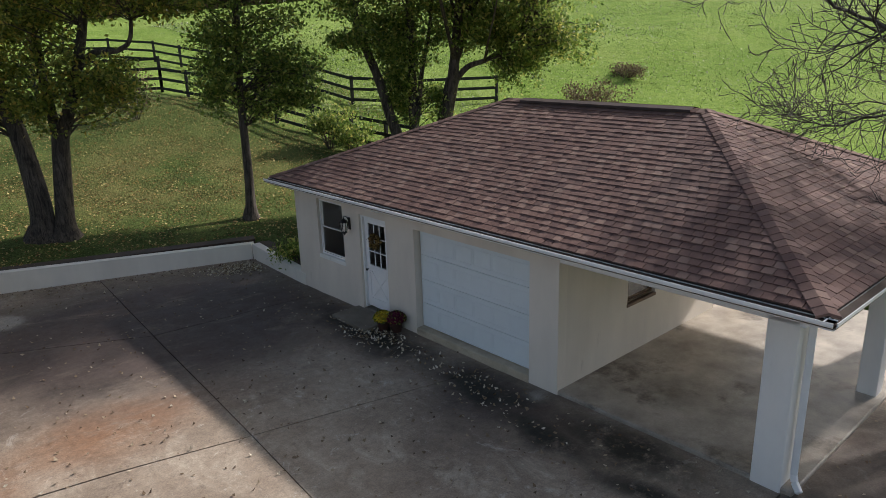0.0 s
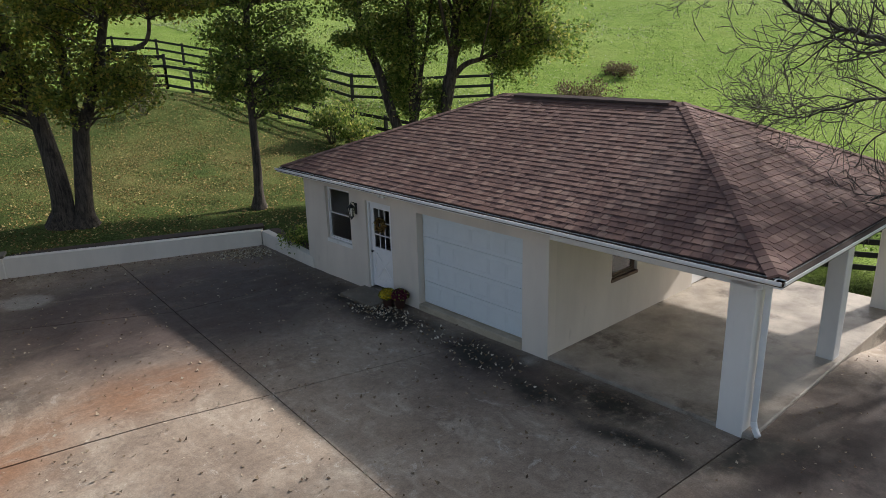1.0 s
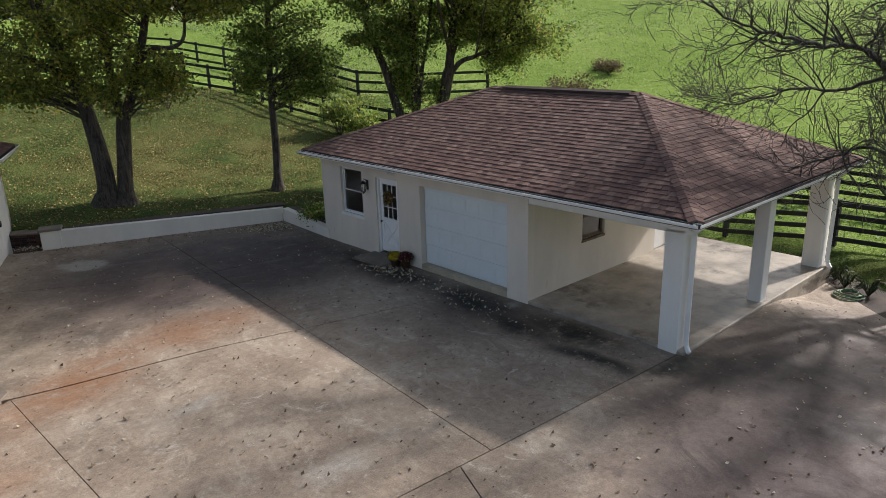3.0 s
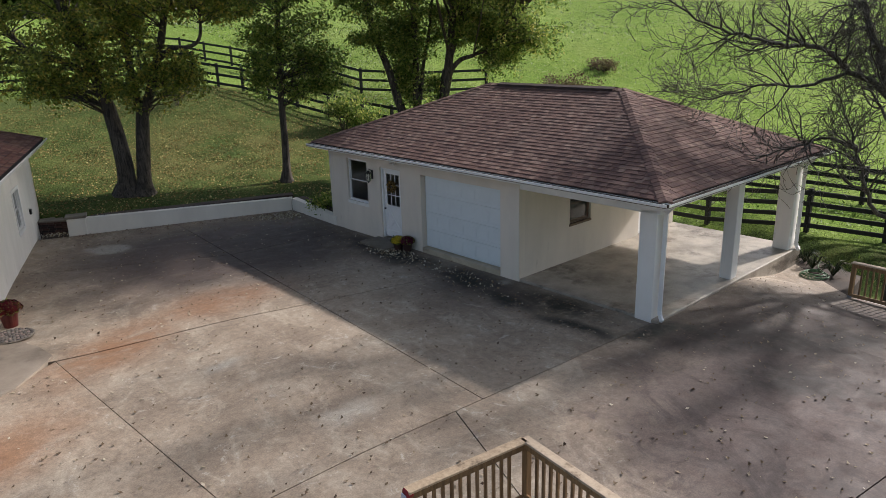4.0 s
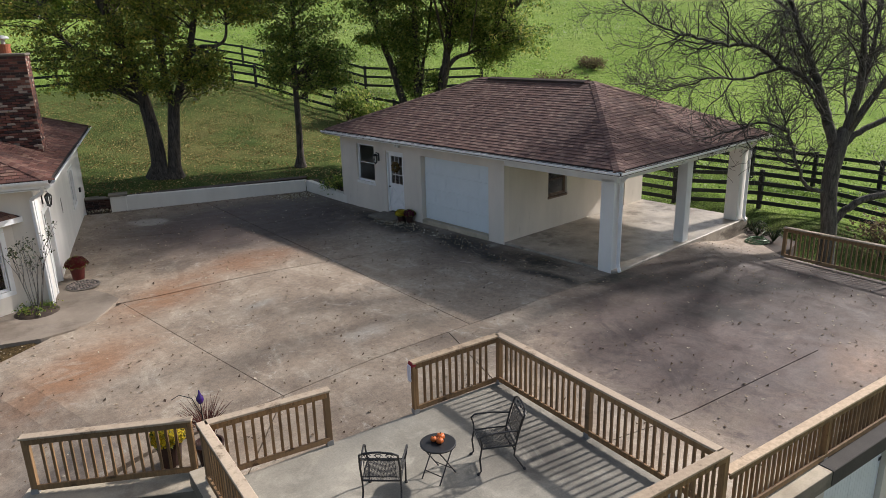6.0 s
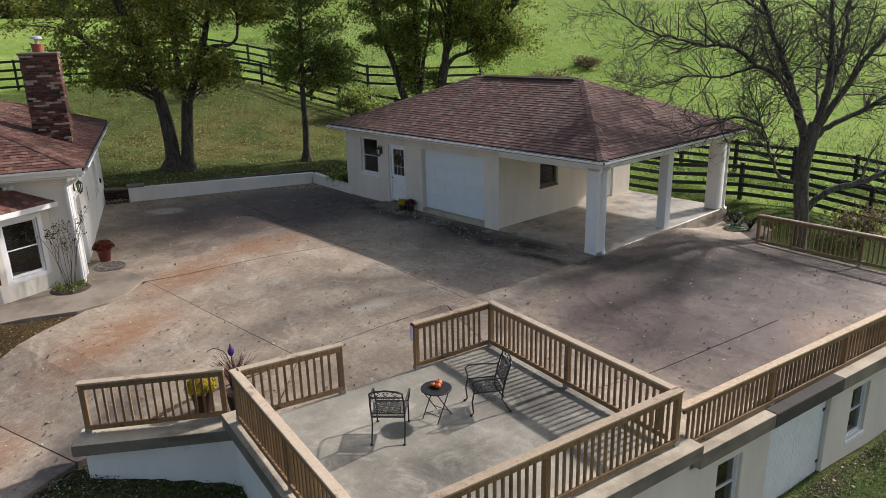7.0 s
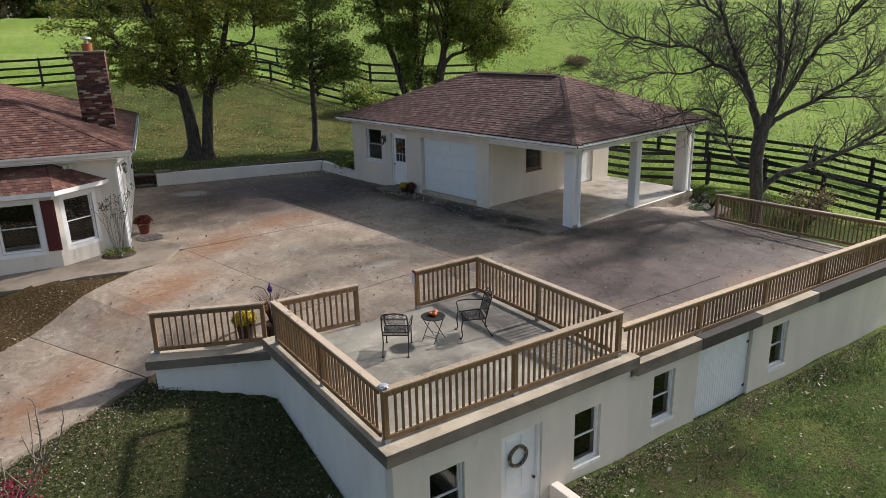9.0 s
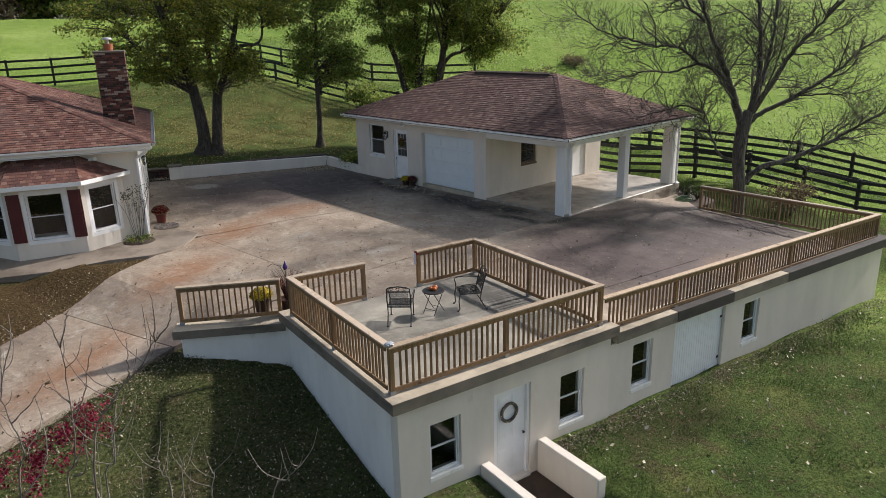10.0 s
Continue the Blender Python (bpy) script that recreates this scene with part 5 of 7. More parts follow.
# ---- plank fences ----
def fence(points, label, rails=4, top=1.35, space=2.4):
    f = empty("plank_fence", Matrix(), label, "fence", "pasture fences")
    for (ax, ay), (bx, by) in zip(points, points[1:]):
        L = math.hypot(bx - ax, by - ay)
        n = max(1, round(L / space))
        prev = None
        for i in range(n + 1):
            x, y = ax + (bx - ax) * i / n, ay + (by - ay) * i / n
            z = float(ground_z(x, y))
            if i or (ax, ay) == points[0]:
                part("post", MB().box((x - 0.07, y - 0.07, z - 0.3), (x + 0.07, y + 0.07, z + top + 0.05), 0.01), M_FENCE, f)
            if prev:
                for k in range(rails):
                    h = top - 0.08 - k * (top - 0.3) / (rails - 1)
                    o = Vector((by - ay, ax - bx, 0)).normalized() * 0.085
                    part("board", MB().beam(Vector((prev[0], prev[1], prev[2] + h)) + o, Vector((x, y, z + h)) + o, 0.03, 0.145, 0.004), M_FENCE, f)
            prev = (x, y, z)


FL = "black plank fence"
fence([(-30, 47.5), (-16, 44.8), (-2.8, 42.9), (3.0, 41.2), (8.7, 39.6)], FL + " along the pasture", top=1.8, space=2.8)
fence([(8.7, 39.6), (12.0, 32.0), (14.0, 28.2), (16.3, 23.0)], FL + " beside the lawn", rails=3, top=1.3, space=2.2)
fence([(6.0, 54.4), (11.0, 51.2), (12.1, 48.9), (13.1, 46.0), (13.5, 42.5), (14.1, 39.0), (16.3, 32.6), (19.3, 31.0), (23.5, 30.0)], FL + " behind the lawn", rails=3, top=1.35, space=2.9)
fence([(15.6, 13.4), (17.3, 9.5), (18.5, 6.7), (21.1, 3.1), (26, -3.8), (34, -14)], FL + " below the carport", space=2.35)
fence([(19.6, 16), (21.8, 9.2), (25.5, 3.3), (31, -5)], FL + " in the pasture", space=2.6)

# ---- trees ----
ACROSS, AWAY = Vector((0.836, -0.549, 0)), Vector((0.549, 0.836, 0))


def flow(pts, k=4):
    """A smooth line through the points, k steps from each to the next."""
    p = [Vector(q) for q in pts]
    p = [p[0] * 2 - p[1]] + p + [p[-1] * 2 - p[-2]]
    out = []
    for i in range(1, len(p) - 2):
        for j in range(k):
            t = j / k
            out.append(0.5 * (2 * p[i] + (p[i + 1] - p[i - 1]) * t + (2 * p[i - 1] - 5 * p[i] + 4 * p[i + 1] - p[i + 2]) * t * t
                              + (3 * p[i] - p[i - 1] - 3 * p[i + 1] + p[i + 2]) * t ** 3))
    return out + [p[-2]]


def grown(a, b, h):
    """A place in a tree: a across the yard, b away from it, h up."""
    return ACROSS * a + AWAY * b + Vector((0, 0, h))


def limb(mb, p, d, length, r0, r1, rng, wob=0.12, lift=0.0, sides=7, segs=5):
    """A bent tapering limb; returns its points and directions."""
    pts, dirs, rad = [Vector(p)], [Vector(d).normalized()], [r0]
    for i in range(segs):
        d = (dirs[-1] + Vector((rng.uniform(-wob, wob), rng.uniform(-wob, wob), rng.uniform(-wob, wob) + lift))).normalized()
        pts.append(pts[-1] + d * (length / segs))
        dirs.append(d)
        rad.append(r0 + (r1 - r0) * (i + 1) / segs)
    mb.tube(pts, rad, sides, caps=False)
    return pts, dirs, rad


def branch(mb, p, d, length, r, depth, rng, ends, spread=0.75, lift=0.05, fork=(2, 3), shrink=(0.62, 0.8), thin=0.62, wob=0.14, droop=-0.7):
    sides = 7 if r > 0.06 else 5 if r > 0.02 else 3
    pts, dirs, rad = limb(mb, p, d, length, r, max(r * thin, 0.006), rng, wob, lift, sides, 5 if r > 0.03 else 3)
    if depth == 0:
        ends += [pts[-1], pts[len(pts) // 2]]
        return
    kids = rng.randint(*fork)
    for k in range(kids + (1 if depth > 1 else 0)):
        i = len(pts) - 1 if k < 2 else rng.randint(1, len(pts) - 2)
        side = Vector((rng.uniform(-1, 1), rng.uniform(-1, 1), rng.uniform(droop, 0.9))).normalized()
        q = (dirs[i] + side * spread * rng.uniform(0.6, 1.2)).normalized()
        branch(mb, pts[i], q, length * rng.uniform(*shrink), rad[i] * (0.78 if k < 2 else 0.55), depth - 1, rng, ends, spread, lift, fork, shrink, thin, wob, droop)


def leaves(points, n, size, spread, rng, name, mat, parent, label, squash=0.8, up=0.0):
    """Single leaves about the twigs, folded along the middle; up: how far they turn to the sky."""
    pts = np.array([tuple(p) for p in points])
    g = np.random.default_rng(rng.randint(0, 99999))
    c = pts[g.integers(0, len(pts), n)] + g.normal(0, 1, (n, 3)) * np.array([spread, spread, spread * squash])
    nrm = g.normal(0, 1, (n, 3)) + np.array([0, 0, up])
    nrm /= np.linalg.norm(nrm, axis=1)[:, None]
    a = np.cross(nrm, g.normal(0, 1, (n, 3)))
    a /= np.linalg.norm(a, axis=1)[:, None]
    b = np.cross(nrm, a)
    s = size * g.uniform(0.55, 1.3, (n, 1))
    fold = nrm * s * g.uniform(-0.25, 0.25, (n, 1))
    v = np.stack([c - a * s, c + b * s * 0.66 - a * s * 0.1 + fold, c + a * s, c - b * s * 0.66 - a * s * 0.1 + fold], 1).reshape(-1, 3)
    me = bpy.data.meshes.new(name)
    f = np.arange(4 * n).reshape(-1, 4)
    me.from_pydata(v.tolist(), [], np.concatenate([f[:, [0, 1, 2]], f[:, [0, 2, 3]]]).tolist())
    me.materials.append(mat)
    ob = new(name, me)
    ob.parent = parent
    tagged(ob, label, kind="stuff")
    return ob


def leafy_tree(at, stems, lobes, seed, per, size, mat, label, spread=0.15):
    """stems: (foot radius, top radius, places); lobes of the crown: (middle, half sizes, number of boughs)."""
    rng = random.Random(seed)
    t = empty("tree", Matrix.Translation((*at, float(ground_z(*at)))), label, "tree", "leafy trees by the driveway")
    wood, ends, spine = MB(), [], []
    for r0, r1, places in stems:
        pts = flow([grown(*p) for p in places], 5)
        n = len(pts) - 1
        rad = [r0 + (r1 - r0) * i / n for i in range(n + 1)]
        if places[0][2] < 0.3:
            rad = [r * (1 + 0.9 * max(0.0, 1 - (p.z + 0.1) / 0.75) ** 2) for r, p in zip(rad, pts)]
            for k in range(5):
                a = k * 1.257 + rng.uniform(-0.3, 0.3)
                out = Vector((math.cos(a), math.sin(a), 0))
                wood.tube([pts[0] + out * r0 * 0.7 + Vector((0, 0, 0.5)), pts[0] + out * r0 * 1.35 + Vector((0, 0, 0.14)), pts[0] + out * r0 * 2.1 - Vector((0, 0, 0.08))], [r0 * 0.4, r0 * 0.38, r0 * 0.2], 7, caps=False)
        wood.tube(pts, rad, 12, caps=False)
        spine += [(p, r) for p, r in zip(pts, rad) if p.z > 2.5 or not places[0][2] < 0.3]
    for (a, b, h), (ra, rb, rh), count in lobes:
        for _ in range(count):
            v = Vector((rng.gauss(0, 1), rng.gauss(0, 1), rng.gauss(0, 1))).normalized() * rng.random() ** 0.45
            tip = grown(a + v.x * ra, b + v.y * rb, h + v.z * rh)
            far = lambda q: (q[0] - tip).length * rng.uniform(0.8, 1.25) + 1.3 * max(0.0, q[0].z - tip.z + 0.3 * (q[0] - tip).to_2d().length)
            root, r = min(spine, key=far)
            d = (tip - root).length
            mid = root.lerp(tip, 0.5) + Vector((rng.gauss(0, 0.07), rng.gauss(0, 0.07), 0.10 + rng.gauss(0, 0.05))) * d
            r = min(r * 0.42, 0.008 + 0.011 * d)
            pts = flow([root, mid, tip], 3)
            wood.tube(pts, [r + (0.006 - r) * i / 6 for i in range(7)], 5, caps=False)
            out = (tip - root).normalized()
            for k in range(4):
                i = 6 if k < 2 else rng.choice((3, 4, 5))
                q = (out + Vector((rng.gauss(0, 0.6), rng.gauss(0, 0.6), rng.gauss(-0.1, 0.35)))).normalized()
                tw = [pts[i], pts[i] + q * 0.25, pts[i] + q * 0.5 - Vector((0, 0, 0.07))]
                wood.tube(tw, [0.007, 0.005, 0.003], 3, caps=False)
                ends += tw[1:]
    part("trunk", wood, M_BARK, t, smooth=True)
    leaves(ends, per * sum(k for _, _, k in lobes), size, spread, rng, "crown", mat, t, "", 0.7, 0.6)
    return t


leafy_tree((1.45, 22.6), [(0.34, 0.13, [(-0.2, 0.0, -0.15), (-0.14, 0.0, 1.0), (-0.28, 0.0, 2.5), (-0.62, 0.0, 4.2), (-1.25, -0.1, 6.2), (-1.9, -0.2, 8.6)]),
                          (0.27, 0.21, [(0.36, 0.1, -0.15), (0.5, 0.1, 1.0), (0.70, 0.1, 2.6), (0.78, 0.1, 3.1)]),
                          (0.17, 0.09, [(0.74, 0.1, 2.7), (0.58, 0.15, 3.6), (0.5, 0.2, 5.0), (0.45, 0.3, 8.0)]),
                          (0.19, 0.09, [(0.76, 0.1, 2.8), (1.15, 0.1, 3.7), (1.6, 0.1, 4.9), (2.0, 0.0, 6.1), (2.5, 0.0, 8.4)]),
                          (0.10, 0.04, [(1.55, 0.1, 4.7), (2.1, 0.0, 5.1), (2.8, -0.1, 5.15), (3.2, -0.1, 5.5), (3.3, -0.1, 6.6)]),
                          (0.12, 0.04, [(-0.75, 0.0, 4.3), (-1.7, -0.2, 4.8), (-2.7, -0.3, 5.2), (-3.4, -0.3, 6.2), (-4.0, -0.3, 7.6)])],
           [((-0.6, 0.0, 10.6), (3.6, 3.2, 2.2), 90), ((0.1, 0.0, 7.6), (4.2, 3.4, 2.2), 185), ((-2.2, -0.3, 5.0), (2.5, 1.9, 1.35), 62), ((0.0, -0.2, 5.8), (1.9, 1.2, 0.9), 34), ((-1.7, -0.5, 4.1), (1.3, 1.0, 0.75), 20), ((2.0, 0.2, 4.4), (0.85, 0.9, 0.8), 24),
            ((0.5, -0.3, 4.9), (1.3, 0.8, 0.9), 16), ((0.3, -0.35, 3.3), (0.9, 0.35, 0.7), 7), ((-2.2, -0.3, 3.9), (1.8, 1.2, 0.55), 15), ((1.9, 0.1, 3.9), (1.3, 1.0, 0.7), 24), ((0.1, -0.4, 3.8), (1.3, 0.5, 0.8), 8), ((3.6, 0.0, 6.9), (1.7, 1.6, 0.9), 40), ((-4.6, -0.2, 6.4), (1.7, 1.4, 0.9), 18)],
           11, 100, 0.06, M_LEAF_Y, "double-trunked tree with turning yellow-green leaves")
leafy_tree((7.05, 21.5), [(0.165, 0.06, [(-0.06, 0, -0.15), (0.0, 0, 1.5), (0.02, 0, 3.9), (0.2, 0, 6.9), (0.3, 0, 10.0)])],
           [((0.4, 0.0, 10.2), (1.3, 1.3, 1.8), 40), ((0.4, 0.0, 7.3), (1.9, 1.8, 2.5), 105), ((0.1, 0.0, 5.0), (1.3, 1.2, 1.0), 34), ((1.45, 0.1, 4.5), (1.0, 0.8, 0.8), 30), ((1.75, 0.1, 3.7), (0.75, 0.6, 0.5), 12), ((-0.55, 0.0, 4.0), (0.5, 0.5, 0.8), 14), ((0.2, 0.0, 3.7), (1.3, 1.0, 0.55), 20)],
           23, 105, 0.057, M_LEAF_G, "slim single-trunk tree with dark green leaves")
# top lobes here and below are unseen, stretched to shade the upper lot
leafy_tree((12.1, 19.8), [(0.21, 0.10, [(0.1, 0, -0.15), (-0.45, 0, 2.2), (-0.75, 0, 3.2), (-1.05, 0, 4.3), (-1.6, 0, 5.9), (-2.1, 0, 8.6)]),
                          (0.18, 0.10, [(0.08, 0.1, -0.15), (0.02, 0.1, 2.8), (0.05, 0.1, 4.8), (0.0, 0.1, 8.8)]),
                          (0.09, 0.05, [(0.05, 0.1, 2.4), (0.22, 0.1, 3.4), (0.38, 0.1, 4.6), (0.65, 0.1, 5.8), (0.9, 0.1, 8.0)])],
           [((-1.0, 0.5, 11.0), (3.4, 3.4, 3.4), 170), ((-0.9, 0.0, 7.4), (2.1, 1.9, 2.2), 130), ((-1.5, 0.0, 5.4), (0.9, 0.9, 0.7), 16), ((-0.25, 0.0, 5.1), (0.9, 0.8, 1.2), 46), ((-0.3, 0.1, 3.7), (0.55, 0.5, 1.0), 24), ((0.5, 0.2, 3.4), (0.35, 0.35, 0.9), 9)],
           31, 118, 0.06, M_LEAF_G, "two-stemmed green tree behind the garage")
leafy_tree((12.45, 19.75), [(0.27, 0.22, [(0.05, 0, -0.15), (0.42, 0, 1.5), (0.82, 0, 3.3), (1.02, 0, 4.2)]),
                            (0.19, 0.09, [(1.0, 0, 4.0), (1.12, 0, 5.0), (1.3, 0, 6.9), (1.4, 0, 9.2)]),
                            (0.12, 0.07, [(1.08, 0, 4.6), (1.45, 0.1, 5.6), (1.9, 0.1, 7.0), (2.3, 0.1, 8.8)]),
                            (0.11, 0.04, [(1.0, 0, 4.0), (1.5, 0, 4.55), (2.2, 0, 4.8), (3.2, 0, 5.5), (4.2, 0, 6.6)])],
           [((2.4, -4.2, 11.4), (5.0, 5.2, 3.6), 350), ((2.6, 0.0, 7.4), (3.0, 2.6, 2.1), 190), ((3.7, 0.0, 5.5), (1.75, 1.4, 0.95), 62), ((2.9, 0.0, 4.7), (0.9, 0.8, 0.6), 18), ((1.5, 0.0, 5.9), (1.0, 0.9, 0.8), 26)],
           37, 118, 0.06, M_LEAF_G, "leaning green tree behind the garage roof")


def crooked(mb, p, d, length, r, depth, rng):
    """A winding twig that carries shorter crooked twigs all along."""
    n = max(3, int(length / 0.17))
    pts, d, rad = [Vector(p)], Vector(d).normalized(), [r]
    dirs, bend = [d], Vector((rng.gauss(0, 0.09), rng.gauss(0, 0.09), rng.gauss(0.02, 0.09)))
    for i in range(n):
        if rng.random() < 0.3:
            bend = Vector((rng.gauss(0, 0.16), rng.gauss(0, 0.16), rng.gauss(0.03, 0.16)))
        d = (d + bend + Vector((rng.gauss(0, 0.13), rng.gauss(0, 0.13), rng.gauss(0, 0.13)))).normalized()
        pts.append(pts[-1] + d * (length / n))
        dirs.append(d)
        rad.append(max(0.0065, r * (1 - 0.75 * (i + 1) / n)))
    mb.tube(pts, rad, 5 if r > 0.02 else 3, caps=False)
    if depth > 0:
        twigs(mb, pts, dirs, rad, length, depth, rng, 0.12, 0.92)


def twigs(mb, pts, dirs, rad, length, depth, rng, start, often):
    n = len(pts) - 1
    for i in range(1, n + 1):
        if i / n < start or rng.random() > often:
            continue
        side = Vector((rng.gauss(0, 1), rng.gauss(0, 1), rng.gauss(0.1, 0.8)))
        side = (side - dirs[i] * side.dot(dirs[i])).normalized()
        ang = rng.uniform(0.55, 1.2)
        l = min(length * rng.uniform(0.25, 0.6) * (1.2 - 0.5 * i / n), 2.1)
        if l > 0.14:
            crooked(mb, pts[i], dirs[i] * math.cos(ang) + side * math.sin(ang), l, min(rad[i] * 0.65, 0.007 + 0.012 * l), depth - 1, rng)


def bare_tree():
    rng = random.Random(77)
    at = (16.3, 3.05)
    t = empty("bare_tree", Matrix.Translation((*at, float(ground_z(*at)))), "leafless grey spreading tree behind the railing", "tree")
    w = MB()
    foot = flow([grown(*p) for p in ((0.05, 0, -0.3), (0.05, 0, 0.4), (0.03, 0, 1.4), (-0.14, 0, 2.7), (-0.06, 0, 3.8), (0.1, 0, 4.4))], 4)
    w.tube(foot, [0.54, 0.42, 0.33, 0.28, 0.25] + [0.23] * 9 + [0.24, 0.25, 0.25, 0.24, 0.22, 0.2, 0.17], 14, caps=False)
    part("trunk", w, M_BARK_G, t, smooth=True)
    for r, places in ((0.20, [(-0.06, 0, 3.7), (-0.5, 0.1, 4.8), (-0.88, 0.1, 5.77), (-1.19, 0.2, 6.55), (-1.61, 0.2, 7.44), (-1.93, 0.2, 8.4), (-2.3, 0.2, 10.0)]),
                      (0.17, [(0.12, 0, 4.3), (0.3, -0.1, 5.5), (0.18, -0.2, 6.8), (-0.07, -0.2, 8.4), (-0.2, -0.3, 10.2)]),
                      (0.16, [(0.14, 0, 4.3), (0.55, 0.3, 5.4), (0.87, 0.5, 6.6), (1.07, 0.7, 7.8), (1.3, 0.9, 10.0)]),
                      (0.15, [(0.2, 0, 4.3), (0.9, -0.1, 5.6), (1.6, -0.2, 6.8), (2.4, -0.3, 7.7), (3.3, -0.4, 9.3)]),
                      (0.13, [(0.1, 0, 3.9), (0.7, 0.1, 4.35), (1.95, 0.2, 4.9), (3.46, 0.3, 5.8), (4.27, 0.4, 6.5), (5.6, 0.4, 7.3)]),
                      (0.15, [(0.1, 0, 1.5), (0.6, -0.2, 2.2), (1.77, -0.3, 2.6), (3.0, -0.4, 3.15), (4.0, -0.4, 3.7), (5.3, -0.4, 4.45), (6.4, -0.4, 5.4)]),
                      (0.11, [(-0.8, 0.1, 5.5), (-1.3, 0.0, 5.9), (-2.0, -0.1, 6.2), (-2.9, -0.2, 6.8), (-3.7, -0.3, 6.85), (-4.7, -0.3, 7.1), (-5.9, -0.4, 7.5), (-7.0, -0.4, 8.3)]),
                      (0.08, [(-0.1, 0, 2.5), (-0.95, -0.2, 2.75), (-1.4, -0.3, 3.6), (-1.75, -0.3, 4.4), (-2.0, -0.3, 5.1), (-2.6, -0.4, 5.9)]),
                      (0.07, [(-1.8, 0.2, 7.7), (-2.5, 0.3, 8.2), (-3.3, 0.4, 8.7), (-4.4, 0.5, 9.6)]),
                      (0.06, [(-1.75, -0.3, 4.4), (-2.6, -0.5, 4.7), (-3.5, -0.7, 4.55), (-4.4, -0.8, 4.3), (-5.0, -0.8, 3.8)]),
                      (0.06, [(-2.0, -0.1, 6.2), (-2.8, 0.3, 5.9), (-3.8, 0.6, 5.9), (-4.9, 0.8, 5.6), (-5.8, 0.9, 5.7)]),
                      (0.07, [(-0.1, 0, 4.0), (-0.4, 0.8, 5.0), (-0.7, 1.8, 6.2), (-0.9, 2.9, 7.8)]),
                      (0.07, [(0.3, 0, 4.4), (0.6, 1.1, 5.2), (1.2, 2.2, 6.2), (1.7, 3.2, 7.6)]),
                      (0.06, [(0.1, 0, 4.2), (0.2, -1.0, 5.4), (0.1, -2.0, 6.8), (-0.2, -2.8, 8.4)]),
                      (0.05, [(-0.5, 0.1, 4.8), (-1.4, -0.8, 5.5), (-2.3, -1.4, 6.6), (-3.1, -1.9, 8.0)]),
                      (0.05, [(1.95, 0.2, 4.9), (2.6, -0.6, 5.0), (3.5, -1.2, 5.1), (4.5, -1.6, 5.6)]),
                      (0.05, [(2.9, -0.4, 3.1), (3.6, 0.3, 3.4), (4.4, 0.9, 3.6), (5.4, 1.3, 4.0)]),
                      (0.05, [(1.6, -0.2, 6.8), (2.6, 0.4, 6.9), (3.7, 0.8, 7.4), (4.8, 1.0, 8.2)]),
                      # unseen upper limbs, added to thin the sun on patio and lot
                      (0.07, [(-1.9, 0.2, 8.3), (-2.9, 0.0, 9.8), (-3.9, -0.4, 11.2), (-4.6, -0.8, 12.8)]), (0.07, [(-1.7, 0.2, 7.7), (-2.2, 1.2, 9.3), (-2.8, 2.4, 11.0), (-3.2, 3.2, 12.6)]),
                      (0.08, [(-0.1, -0.2, 8.3), (-0.6, -1.0, 9.8), (-1.0, -2.0, 11.4), (-1.2, -2.8, 13.0)]), (0.08, [(0.0, -0.2, 8.0), (0.2, 0.4, 10.0), (0.0, 1.0, 11.8), (-0.2, 1.4, 13.4)]),
                      (0.07, [(1.05, 0.7, 7.8), (1.5, 1.8, 9.4), (2.0, 3.0, 11.0), (2.4, 3.8, 12.4)]), (0.07, [(1.2, 0.8, 9.0), (1.6, 0.3, 10.6), (2.2, -0.4, 12.0), (2.5, -1.0, 13.2)]),
                      (0.07, [(2.4, -0.3, 7.7), (3.2, -1.4, 9.2), (3.8, -2.4, 10.8), (4.1, -3.0, 12.0)]), (0.07, [(3.2, -0.4, 9.2), (4.2, 0.2, 10.6), (5.0, 0.6, 12.0)]),
                      (0.06, [(-0.2, -2.8, 8.4), (-1.2, -3.4, 9.8), (-2.0, -4.2, 11.2)]), (0.06, [(-3.1, -1.9, 8.0), (-4.2, -2.6, 9.6), (-5.0, -3.2, 11.0)])):
        m = MB()
        pts = flow([grown(*p) for p in places], 6)
        n = len(pts) - 1
        for i in range(3, n):
            pts[i] = pts[i] + Vector((rng.gauss(0, 0.022), rng.gauss(0, 0.022), rng.gauss(0, 0.022)))
        rad = [max(0.008, r * (1 - 0.85 * i / n)) for i in range(n + 1)]
        dirs = [(pts[min(i + 1, n)] - pts[max(i - 1, 0)]).normalized() for i in range(n + 1)]
        rad = [q * 0.82 for q in rad]
        m.tube(pts, rad, 8 if r > 0.08 else 6, caps=False)
        length = sum((q - p).length for p, q in zip(pts, pts[1:]))
        twigs(m, pts, dirs, rad, min(length, 4.2), 3, rng, 0.3, 1.0)
        twigs(m, pts, dirs, rad, min(length, 2.4), 2, rng, 0.3, 0.9)
        part("limb", m, M_BARK_G, t, smooth=True)


bare_tree()


